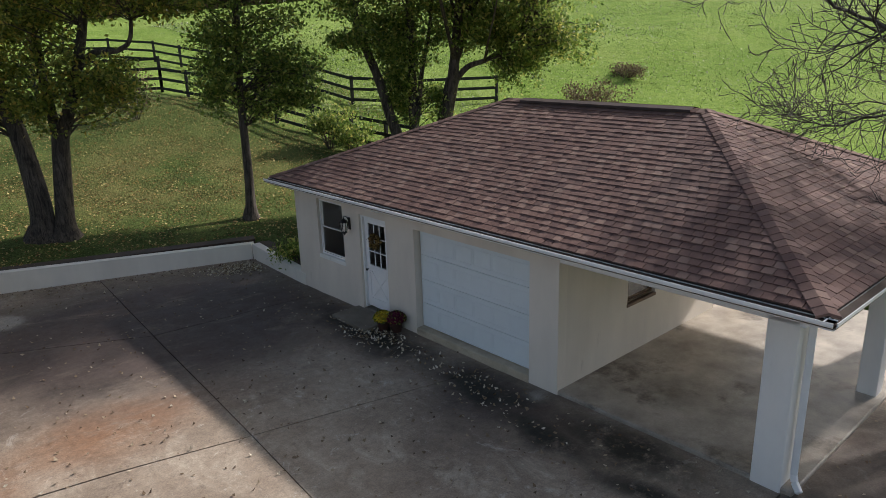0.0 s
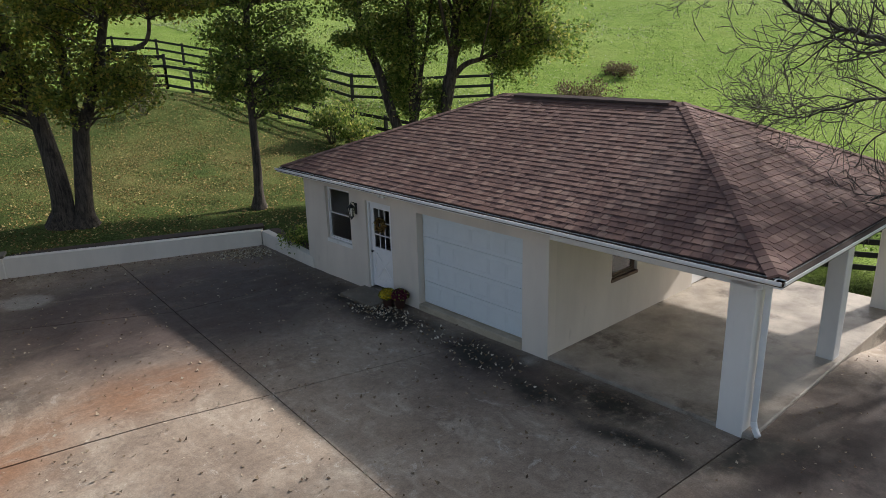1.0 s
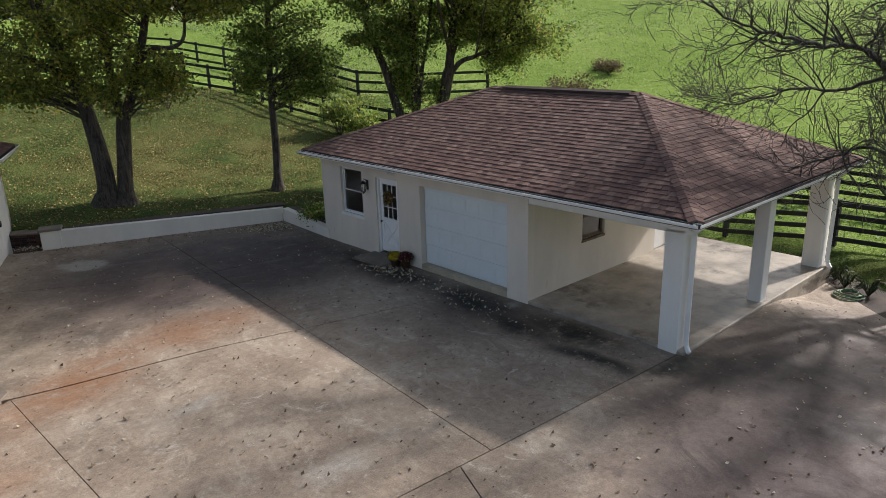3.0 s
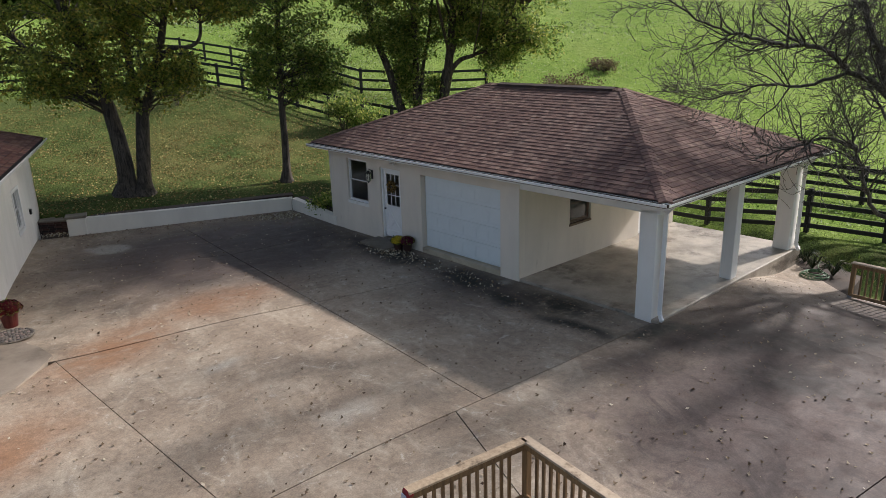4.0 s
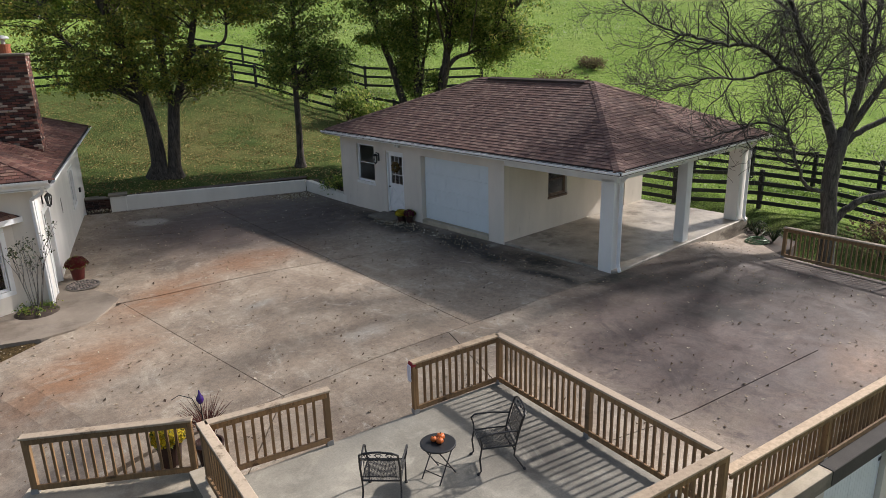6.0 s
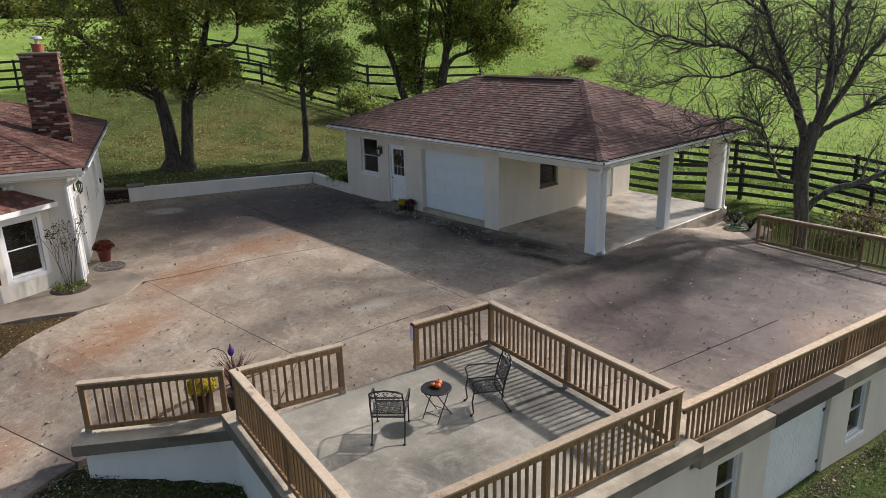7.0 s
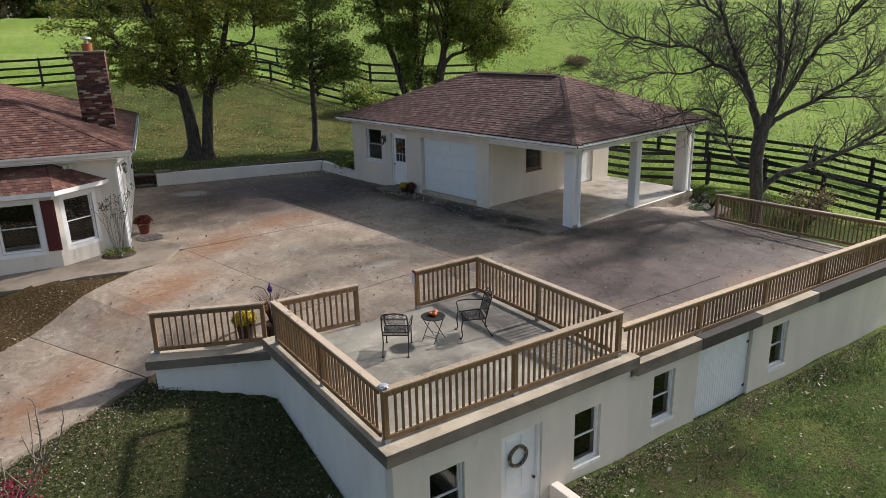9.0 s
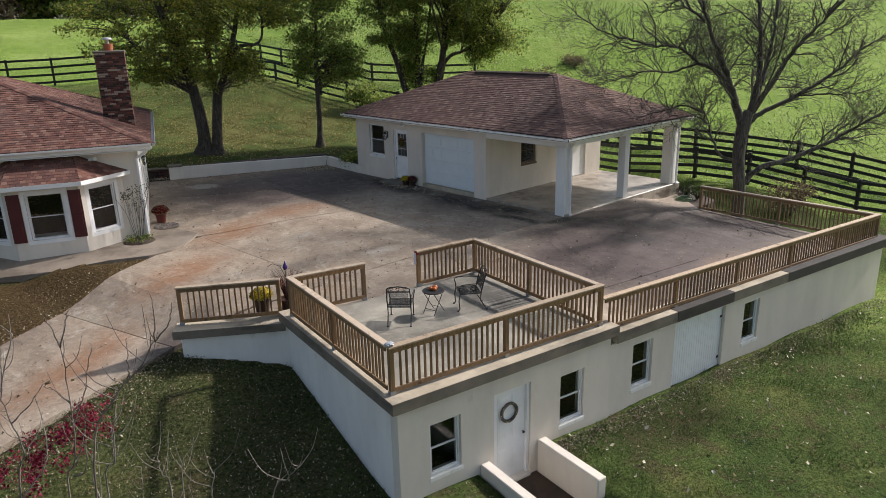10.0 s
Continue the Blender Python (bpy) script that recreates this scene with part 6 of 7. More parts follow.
def scatter(name, n, size, mat, label, place, seed, flat=0.25, kind="stuff", lift=0.012):
    """Single fallen leaves, each a little curled, where place(g, n) gives x, y, z."""
    g = np.random.default_rng(seed)
    c = place(g, n)
    n = len(c)
    th = g.uniform(0, 2 * np.pi, n)
    s = size * g.uniform(0.55, 1.3, n)
    a = np.stack([np.cos(th), np.sin(th), g.normal(0, flat, n)], 1) * s[:, None]
    b = np.stack([-np.sin(th), np.cos(th), g.normal(0, flat, n)], 1) * (s * g.uniform(0.45, 0.8, n))[:, None]
    up = np.zeros((n, 3))
    up[:, 2] = s * g.uniform(0.0, 0.8, n)
    c = c + np.array([0, 0, lift])
    v = np.stack([c - a + up, c - b, c + a + up, c + b], 1).reshape(-1, 3)
    me = bpy.data.meshes.new(name)
    f = np.arange(4 * n).reshape(-1, 4)
    me.from_pydata(v.tolist(), [], np.concatenate([f[:, [0, 1, 3]], f[:, [1, 2, 3]]]).tolist())
    me.materials.append(mat)
    tagged(new(name, me), label, "leaves", kind=kind)


def on_lawn(x0, x1, y0, y1):
    def place(g, n):
        x, y = g.uniform(x0, x1, n), g.uniform(y0, y1, n)
        keep = ~inside(x, y, CUT) & ~((x > -1.3) & (x < 0.56) & (y > -5.4) & (y < -3.1))
        x, y = x[keep], y[keep]
        return np.stack([x, y, ground_z(x, y)], 1)
    return place


def on_drive(g, n):
    x, y = g.uniform(-9, 14, n), g.uniform(-3, 19.8, n)
    # drifts by the garage front, at the wall and along the joints
    k = n // 26
    y[:k] = 4.6 + (y[:k] + 3) * 0.62
    x[:k] = 7.0 - (y[:k] - 9) * 0.14 - np.abs(g.normal(0, 0.7, k)) + 0.2
    j = slice(k, k + n // 6)
    m = n // 6
    y[j] = 19.2 - x[j] * 0.19 - np.abs(g.normal(0, 0.35, m)) + 1.0
    ok = np.zeros(n, bool)
    for r in SLABS:
        ok |= inside(x, y, list(r))
    u = (x - 7.73) * 0.9893 + (y - 3.77) * 0.146
    v = -(x - 7.73) * 0.146 + (y - 3.77) * 0.9893
    ok &= ~((u > 0.45) & (v > 0.2) & (v < 13))
    hx, hy = x + 3.9, y - 11.35
    ok &= ~((-0.978 * hx + 0.208 * hy > -0.1) & (0.208 * hx + 0.978 * hy > -2.3))
    ok &= ~((x > -3.1) & (x < 2.3) & (y < 1.4))
    ok &= ~(y > 20.2 - 0.2 * (x + 0.6))
    x, y = x[ok], y[ok]
    return np.stack([x, y, drive_z(x, y)], 1)


scatter("fallen_leaves", 6300, 0.033, M_LEAF_DRY, "dry curled leaves scattered over the driveway", on_drive, 4)
scatter("lawn_leaves", 34000, 0.044, M_LEAF_FALL, "dense yellow and brown leaf litter on the lawn", on_lawn(-9, 17, 16, 38), 5)
scatter("yard_leaves", 15000, 0.019, M_LEAF_GREY, "small grey-brown leaves scattered on the lower yard", on_lawn(-14, 16, -11, 4), 6, flat=0.45, lift=0.045)
scatter("oak_leaves", 420, 0.05, M_LEAF_PALE, "large pale curled leaves lying on the lower yard", on_lawn(-9, 14, -11, -3.4), 61, flat=0.4, lift=0.05)
scatter("bank_leaves", 9000, 0.02, M_LEAF_DRY, "dry leaf scraps strewn over the grassy bank", on_lawn(-10, -2.95, -9, 3), 62, flat=0.5, lift=0.045)
scatter("wall_leaves", 3600, 0.022, M_LEAF_GREY, "dull leaves lying along the foot of the stucco wall", lambda g, n: (lambda x, y: np.stack([x, y, ground_z(x, y)], 1))(0.7 + 13.5 * g.random(n) ** 1.4, -3.42 - np.abs(g.normal(0, 0.3, n))), 63, flat=0.45, lift=0.03)
scatter("bed_leaves", 3600, 0.027, M_LEAF_DRY, "brown leaves on the mulch bed by the walk", on_lawn(-13, -4, 3, 9.4), 7)


def in_piles(g, n):
    x, y = np.empty(n), np.empty(n)
    piles = ((5.55, 18.35, 0.5, 0.3, 0.5), (6.3, 12.3, 0.25, 0.45, 0.22), (-1.35, 20.75, 0.35, 0.2, 0.14), (6.65, 9.8, 0.3, 1.4, 0.14))
    at, pick = 0, g.random(n)
    for px, py, sx, sy, share in piles:
        k = (pick >= at) & (pick < at + share)
        x[k], y[k] = g.normal(px, sx, k.sum()), g.normal(py, sy, k.sum())
        at += share
    ok = (0.9893 * (x - 7.73) + 0.146 * (y - 3.77) < 0.42) & (y < 20.05 - 0.2 * (x + 0.6)) & (x + 0.098 * (y - 18.95) < 6.08)
    ok |= (x < -0.95) & (y < 21.0)
    x, y = x[ok], y[ok]
    return np.stack([x, y, drive_z(x, y) + 0.04 * g.random(len(x))], 1)


scatter("leaf_drifts", 1500, 0.034, M_LEAF_PALE, "drifts of dry leaves in the corners of the driveway", in_piles, 14, flat=0.5)


def on_bank(g, n):
    k, w = g.random(n), np.abs(g.normal(0, 0.55, n)) + 0.06
    x, y = -5.0 - 12 * k + 0.4233 * w, 3.06 - 5.61 * k - 0.906 * w
    return np.stack([x, y, ground_z(x, y)], 1)


scatter("edge_leaves", 4200, 0.021, M_LEAF_GREY, "brown leaves gathered along the edge of the lane", on_bank, 12, flat=0.4, lift=0.04)


def blades(name, n, h, mat, label, place, seed, patchy=0.0):
    g = np.random.default_rng(seed)
    c = place(g, n)
    x, y = c[:, 0], c[:, 1]
    lush = np.sin(x * 1.9 + 2.1 * np.sin(y * 1.3)) + np.sin(y * 2.3 + 1.7 * np.sin(x * 1.1)) + 0.7 * np.sin(5.1 * x + 3.0 * np.sin(4.3 * y))
    c = c[lush > g.normal(-1.5 + 1.5 * patchy, 0.9, len(c))]
    n = len(c)
    th = g.uniform(0, 2 * np.pi, n)
    s = h * g.uniform(0.5, 1.3, n)
    w = np.stack([np.cos(th), np.sin(th), np.zeros(n)], 1) * (0.009 + 0.1 * s)[:, None] * 0.6
    tip = np.stack([g.normal(0, 0.5, n), g.normal(0, 0.5, n), np.ones(n)], 1) * s[:, None]
    c[:, 2] -= 0.01
    v = np.stack([c - w, c + w, c + tip], 1).reshape(-1, 3)
    me = bpy.data.meshes.new(name)
    me.from_pydata(v.tolist(), [], np.arange(3 * n).reshape(-1, 3).tolist())
    me.materials.append(mat)
    tagged(new(name, me), label, "grass", kind="stuff")


M_BLADE = mat_leaf("grass_blades", [(0.0, (0.03, 0.052, 0.014)), (0.4, (0.064, 0.108, 0.029)), (0.75, (0.105, 0.156, 0.046)), (1.0, (0.155, 0.165, 0.075))], 0.3)
# bank blades tinted darker than the yard's to hold down the sun there
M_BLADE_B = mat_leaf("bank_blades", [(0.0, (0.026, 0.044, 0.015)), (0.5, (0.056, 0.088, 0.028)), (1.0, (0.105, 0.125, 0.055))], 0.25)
M_BLADE_U = mat_leaf("upper_lawn_blades", [(0.0, (0.034, 0.058, 0.019)), (0.4, (0.064, 0.094, 0.03)), (0.75, (0.098, 0.126, 0.047)), (1.0, (0.165, 0.16, 0.085))], 0.3)
M_BLADE_F = mat_leaf("pasture_blades", [(0.0, (0.074, 0.12, 0.018)), (0.5, (0.138, 0.215, 0.033)), (1.0, (0.23, 0.285, 0.09))], 0.35)
blades("lower_grass", 260000, 0.046, M_BLADE, "short green grass of the lower yard", on_lawn(-2.9, 18, -11, 4), 8, 1.35)
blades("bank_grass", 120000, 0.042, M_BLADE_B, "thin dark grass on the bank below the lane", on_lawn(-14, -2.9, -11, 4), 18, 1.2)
blades("lawn_grass", 110000, 0.055, M_BLADE_U, "mown grass of the upper lawn", on_lawn(-9, 17, 15.5, 36), 9)
blades("pasture_grass", 150000, 0.11, M_BLADE_F, "bright pasture grass beyond the fences", lambda g, n: (lambda x, y: np.stack([x, y, ground_z(x, y)], 1)[(x + 0.75 * y > 20) & (x > 15.8)])(15.5 + 60 * g.random(n) ** 1.8, -14 + 70 * g.random(n)), 10)


def by_wall(g, n):
    x, y = g.uniform(0.7, 14.5, n), -3.45 - np.abs(g.normal(0, 0.45, n))
    keep = np.sin(x * 1.7) + np.sin(x * 0.73 + 1) > g.normal(0.1, 0.6, n)
    return np.stack([x[keep], y[keep], ground_z(x[keep], y[keep])], 1)


blades("wall_weeds", 12000, 0.085, M_BLADE, "taller weeds along the foot of the stucco wall", by_wall, 19)


def on_pasture(g, n):
    x, y = 16 + 60 * g.random(n) ** 1.4, -14 + 90 * g.random(n)
    keep = (x + 0.458 * y > 22.5) & ((y < 20) | (x + 0.458 * y > 28))
    # tufts stand in loose drifts
    keep &= np.sin(x * 0.31 + 1.7 * np.sin(y * 0.19)) * np.sin(y * 0.37 + 1.3 * np.sin(x * 0.23)) > g.normal(0, 0.35, n) - 0.15
    return np.stack([x[keep], y[keep], ground_z(x[keep], y[keep])], 1)


M_TUFT_P = mat_leaf("pale_weed", [(0.0, (0.24, 0.29, 0.14)), (0.6, (0.38, 0.42, 0.26)), (1.0, (0.50, 0.52, 0.38))], 0.3)
M_TUFT_D = mat_leaf("dark_weed", [(0.0, (0.05, 0.10, 0.014)), (1.0, (0.11, 0.18, 0.03))], 0.3)
scatter("pale_weeds", 26000, 0.055, M_TUFT_P, "pale weed tufts speckling the pasture", on_pasture, 51, flat=0.6, lift=0.09)
scatter("dark_weeds", 30000, 0.05, M_TUFT_D, "darker green weed tufts in the pasture", on_pasture, 52, flat=0.7, lift=0.03)


def shrub(name, at, w, h, n, size, mat, label, seed, stems=14, bark=None):
    rng = random.Random(seed)
    z = float(ground_z(*at))
    t = empty(name, Matrix.Translation((*at, z)), label, "shrub")
    wood, ends = MB(), []
    for i in range(stems):
        a = 2 * math.pi * i / stems
        d = Vector((math.cos(a) * w / h * rng.uniform(0.2, 1), math.sin(a) * w / h * rng.uniform(0.2, 1), 1))
        branch(wood, (0.1 * math.cos(a), 0.1 * math.sin(a), -0.05), d, h * 0.5 * rng.uniform(0.7, 1.1), 0.02, 2, rng, ends, 0.6, 0.02)
    part("stem", wood, bark or M_BARK, t)
    if n:
        leaves(ends, n, size, 0.16, rng, "foliage", mat, t, "")
    return t


M_LEAF_DEAD = mat_leaf("withered_leaves", [(0.0, (0.10, 0.07, 0.045)), (0.5, (0.19, 0.13, 0.085)), (1.0, (0.25, 0.21, 0.10))], 0.2)
M_LEAF_RED = mat_leaf("crimson_leaves", [(0.0, (0.08, 0.006, 0.018)), (0.5, (0.19, 0.014, 0.04)), (1.0, (0.34, 0.05, 0.085))], 0.4)
shrub("bush", (33.7, 30.2), 2.6, 1.1, 1500, 0.055, M_LEAF_DEAD, "round brown bush in the pasture", 41, 22)
shrub("bush", (25.0, 24.6), 1.7, 2.2, 2200, 0.06, M_LEAF_DEAD, "ragged brown-green bush in the pasture", 42, 20)
shrub("shrub", (12.9, 28.2), 0.9, 1.7, 1900, 0.07, M_LEAF_G, "green shrub beside the plank fence", 43)
shrub("shrub", (13.4, 27.0), 0.9, 1.2, 1300, 0.07, M_LEAF_G, "green shrub beside the plank fence", 44)
shrub("shrub", (14.8, 23.4), 0.6, 1.1, 500, 0.07, M_LEAF_G, "thin green shrub behind the garage", 45)
shrub("shrub", (6.3, 34.5), 0.7, 1.9, 500, 0.06, M_LEAF_DEAD, "small bare shrub at the fence corner", 46, 8)
shrub("shrub", (18.9, 2.4), 1.2, 1.3, 900, 0.06, M_LEAF_DEAD, "tangled brown shrub by the tree foot", 47, 16)
shrub("ivy_patch", (6.65, 17.3), 0.5, 0.5, 900, 0.05, M_LEAF_G, "green weeds on the bank beside the garage", 48, 10)


def sapling(at, stems, seed, mat, label):
    """stems: (girth, places) of the crooked stems, each with its buds and side twigs."""
    rng = random.Random(seed)
    t = empty("sapling", Matrix.Translation((*at, float(ground_z(*at)))), label, "sapling", "bare saplings in the lower yard")
    for girth, places in stems:
        wood, r = MB(), 0.0045 + 0.3 * girth
        pts = flow([grown(*p) for p in places], 5)
        n = len(pts) - 1
        tall = places[0][2] < 1
        pts = [p + Vector((rng.gauss(0, 0.005), rng.gauss(0, 0.005), 0)) if 0 < i < n else p for i, p in enumerate(pts)]
        wood.tube(pts, [r * (1 - 0.6 * i / n) for i in range(n + 1)], 6)
        for i in range(n // 2 if tall else 1, n + 1):
            a = rng.uniform(0, 6.28)
            out = Vector((math.cos(a), math.sin(a), 0.9)).normalized()
            wood.tube([pts[i], pts[i] + out * 0.03], [r * 0.45, r * 0.2], 4)
            if tall and rng.random() < 0.65:
                l = rng.uniform(0.12, 0.5)
                q = flow([pts[i], pts[i] + out * l * 0.5, pts[i] + out * l * 0.8 + Vector((0, 0, l * 0.35))], 3)
                wood.tube(q, [r * 0.4, r * 0.37, r * 0.34, r * 0.3, r * 0.27, r * 0.24, r * 0.2], 4)
        part("stem", wood, mat, t, smooth=True)
    return t


M_BARK_P = mat_bark("pale_bark", (0.12, 0.10, 0.085), (0.34, 0.30, 0.26))
M_BARK_R = mat_bark("brown_twig_bark", (0.11, 0.085, 0.07), (0.27, 0.22, 0.19))
tall = sapling((-8.0, -6.12), [(0.022, [(0, 0, -0.1), (-0.1, 0, 2.0), (-0.06, 0, 4.3), (0.07, 0, 4.74), (0.13, 0, 5.33), (0.14, 0, 5.86)]), (0.009, [(0.14, 0, 5.85), (0.09, 0.02, 6.0), (0.05, 0, 6.15)]),
                               (0.009, [(0.14, 0, 5.85), (0.22, 0, 6.06), (0.27, 0, 6.22)]), (0.010, [(0.12, 0, 5.1), (0.26, 0, 5.38), (0.31, 0, 5.53), (0.41, 0, 5.88)]),
                               (0.008, [(0.13, 0, 5.3), (0.02, 0, 5.43), (-0.08, 0, 5.49)]), (0.009, [(0.02, 0, 4.55), (0.2, -0.1, 4.68), (0.26, -0.1, 5.0), (0.3, -0.1, 5.25)])], 92, M_BARK_R, "tall bare brown sapling with forked twigs")
sapling((-8.4, -5.85), [(0.022, [(0, 0, -0.1), (-0.05, 0, 2.2), (-0.02, 0, 4.33), (0.1, 0, 4.81), (0.04, 0, 5.11), (0.02, 0, 5.42), (0.23, 0, 5.97)]), (0.009, [(0.02, 0, 5.42), (0.06, 0, 5.6), (0.1, 0, 5.85)]),
                        (0.010, [(-0.02, 0, 4.3), (0.2, 0.1, 4.6), (0.26, 0.1, 5.0), (0.24, 0.1, 5.3)]), (0.009, [(0.04, 0, 5.1), (0.2, 0.05, 5.25), (0.36, 0.05, 5.45)])], 94, M_BARK_P, "crooked pale bare sapling beside the lane")
sapling((-7.95, -7.2), [(0.022, [(0, 0, -0.1), (0.02, 0, 3.0), (0.1, 0, 5.3), (0.35, 0, 5.88), (0.57, 0, 6.12), (0.72, 0, 6.35)]), (0.007, [(0.72, 0, 6.34), (0.74, 0, 6.5), (0.74, 0, 6.7)]),
                        (0.007, [(0.72, 0, 6.34), (0.84, 0, 6.48), (0.88, 0, 6.63)]), (0.007, [(0.47, 0, 6.0), (0.5, 0, 6.15), (0.51, 0, 6.36)])], 95, M_BARK_R, "slender brown sapling with a leaning forked tip")
sapling((-7.75, -7.1), [(0.018, [(0.0, 0, -0.1), (-0.02, 0, 2.5), (-0.05, 0, 4.9), (0.04, 0, 5.2), (0.08, 0, 5.5), (0.13, 0, 5.62)]), (0.013, [(0.1, 0, -0.1), (0.3, 0.1, 2.6), (0.42, 0.1, 4.7), (0.36, 0.1, 5.0), (0.34, 0.1, 5.15)]),
                        (0.012, [(0.2, 0, -0.1), (0.55, 0, 2.6), (0.78, 0, 4.75), (0.84, 0, 5.1)]), (0.012, [(0.2, 0.2, -0.1), (0.8, 0.2, 2.6), (1.2, 0.2, 4.6), (1.36, 0.2, 4.85), (1.5, 0.2, 5.0)]),
                        (0.010, [(0.1, 0.3, -0.1), (0.2, 0.6, 2.4), (0.25, 0.7, 4.4), (0.3, 0.7, 4.75)]), (0.009, [(-0.02, 0, 4.6), (-0.15, 0, 4.95), (-0.12, 0, 5.25)])], 96, M_BARK_P, "clump of low pale bare saplings")
red = sapling((-8.1, -4.3), [(0.014, [(0, 0, -0.1), (0.2, 0, 1.6), (0.45, 0, 3.0), (0.55, 0, 3.9)]), (0.013, [(0, 0, -0.1), (-0.1, 0.1, 1.8), (-0.3, 0.1, 3.2), (-0.35, 0.1, 4.1)]), (0.012, [(0, 0, -0.1), (-0.4, 0, 1.6), (-0.9, 0, 2.7), (-1.1, 0, 3.5)]),
                             (0.011, [(0.1, 0, -0.1), (0.5, 0.2, 1.5), (0.8, 0.2, 2.6), (0.9, 0.2, 3.4)])], 93, M_BARK_P, "thin pale sapling with drifts of crimson leaves")
leaves([grown(0.1, 0.0, 5.2), grown(-0.1, 0.1, 5.45), grown(0.16, 0, 5.45)], 7, 0.035, 0.04, random.Random(8), "withered_leaf", M_LEAF_DEAD, tall, "curled brown leaves left on the twigs")
_g = random.Random(5)
leaves([Vector((0.62 - 2.0 * k / 90 + _g.gauss(0, 0.1), _g.gauss(0.1, 0.15), 4.05 - 1.05 * k / 90 + _g.gauss(0, 0.10 + 0.0016 * k))) for k in range(90)], 3600, 0.021, 0.05, _g, "leaf", M_LEAF_RED, red, "crimson autumn leaves")


def far_woods():
    g = random.Random(14)
    pts, ever = [], []
    wood = MB()
    for i in range(46):
        x = -75 + i * 3.0 + g.uniform(-1.5, 1.5)
        y = 97 + g.uniform(-4, 9) + abs(x) * 0.05
        z = float(ground_z(x, y))
        h = g.uniform(8, 13)
        wood.tube([(x, y, z - 0.3), (x + g.uniform(-0.4, 0.4), y, z + h * 0.7)], [0.22, 0.05], 5)
        dst = ever if 3 < x < 12 else pts
        for k in range(40):
            a, r = g.uniform(0, 6.28), g.random() ** 0.5 * 2.4
            dst.append((x + r * math.cos(a), y + r * math.sin(a), z + h * g.uniform(0.0, 0.85)))
    t = empty("far_woods", Matrix(), "brown leafless wood on the far crest", "woods", kind="stuff")
    part("trunks", wood, M_BARK, t, kind="stuff")
    leaves(pts, 80000, 0.42, 0.9, g, "thicket", M_LEAF_DEAD, t, "")
    leaves(ever, 16000, 0.36, 0.7, g, "evergreen", M_LEAF_G, t, "dark evergreen")


far_woods()

# ---- patio furniture ----
M_ORANGE = mat_paint("pumpkin_orange", (0.55, 0.12, 0.015), 0.45)
M_YELLOW = mat_leaf("yellow_petals", [(0.0, (0.22, 0.15, 0.01)), (0.5, (0.45, 0.33, 0.02)), (1.0, (0.70, 0.56, 0.04))], 0.2)
M_WINE = mat_leaf("wine_petals", [(0.0, (0.045, 0.006, 0.016)), (1.0, (0.14, 0.02, 0.045))], 0.2)
M_SCARLET = mat_leaf("dark_red_petals", [(0.0, (0.04, 0.004, 0.006)), (1.0, (0.14, 0.012, 0.014))], 0.2)
M_POT = mat_paint("brown_pot", (0.05, 0.02, 0.014), 0.5, 0.3)
M_POT_RED = mat_paint("wine_red_pot", (0.12, 0.018, 0.014), 0.4, 0.3)
M_HOSE = mat_paint("green_hose", (0.11, 0.22, 0.10), 0.4)
M_TWIG = mat_wood("grapevine", (0.10, 0.07, 0.045), (0.22, 0.17, 0.12), (0.2, 0.17, 0.13))
M_STONE = mat_shingle("pebble", [(0.10, 0.09, 0.085), (0.20, 0.18, 0.16), (0.28, 0.22, 0.19), (0.14, 0.12, 0.11)])


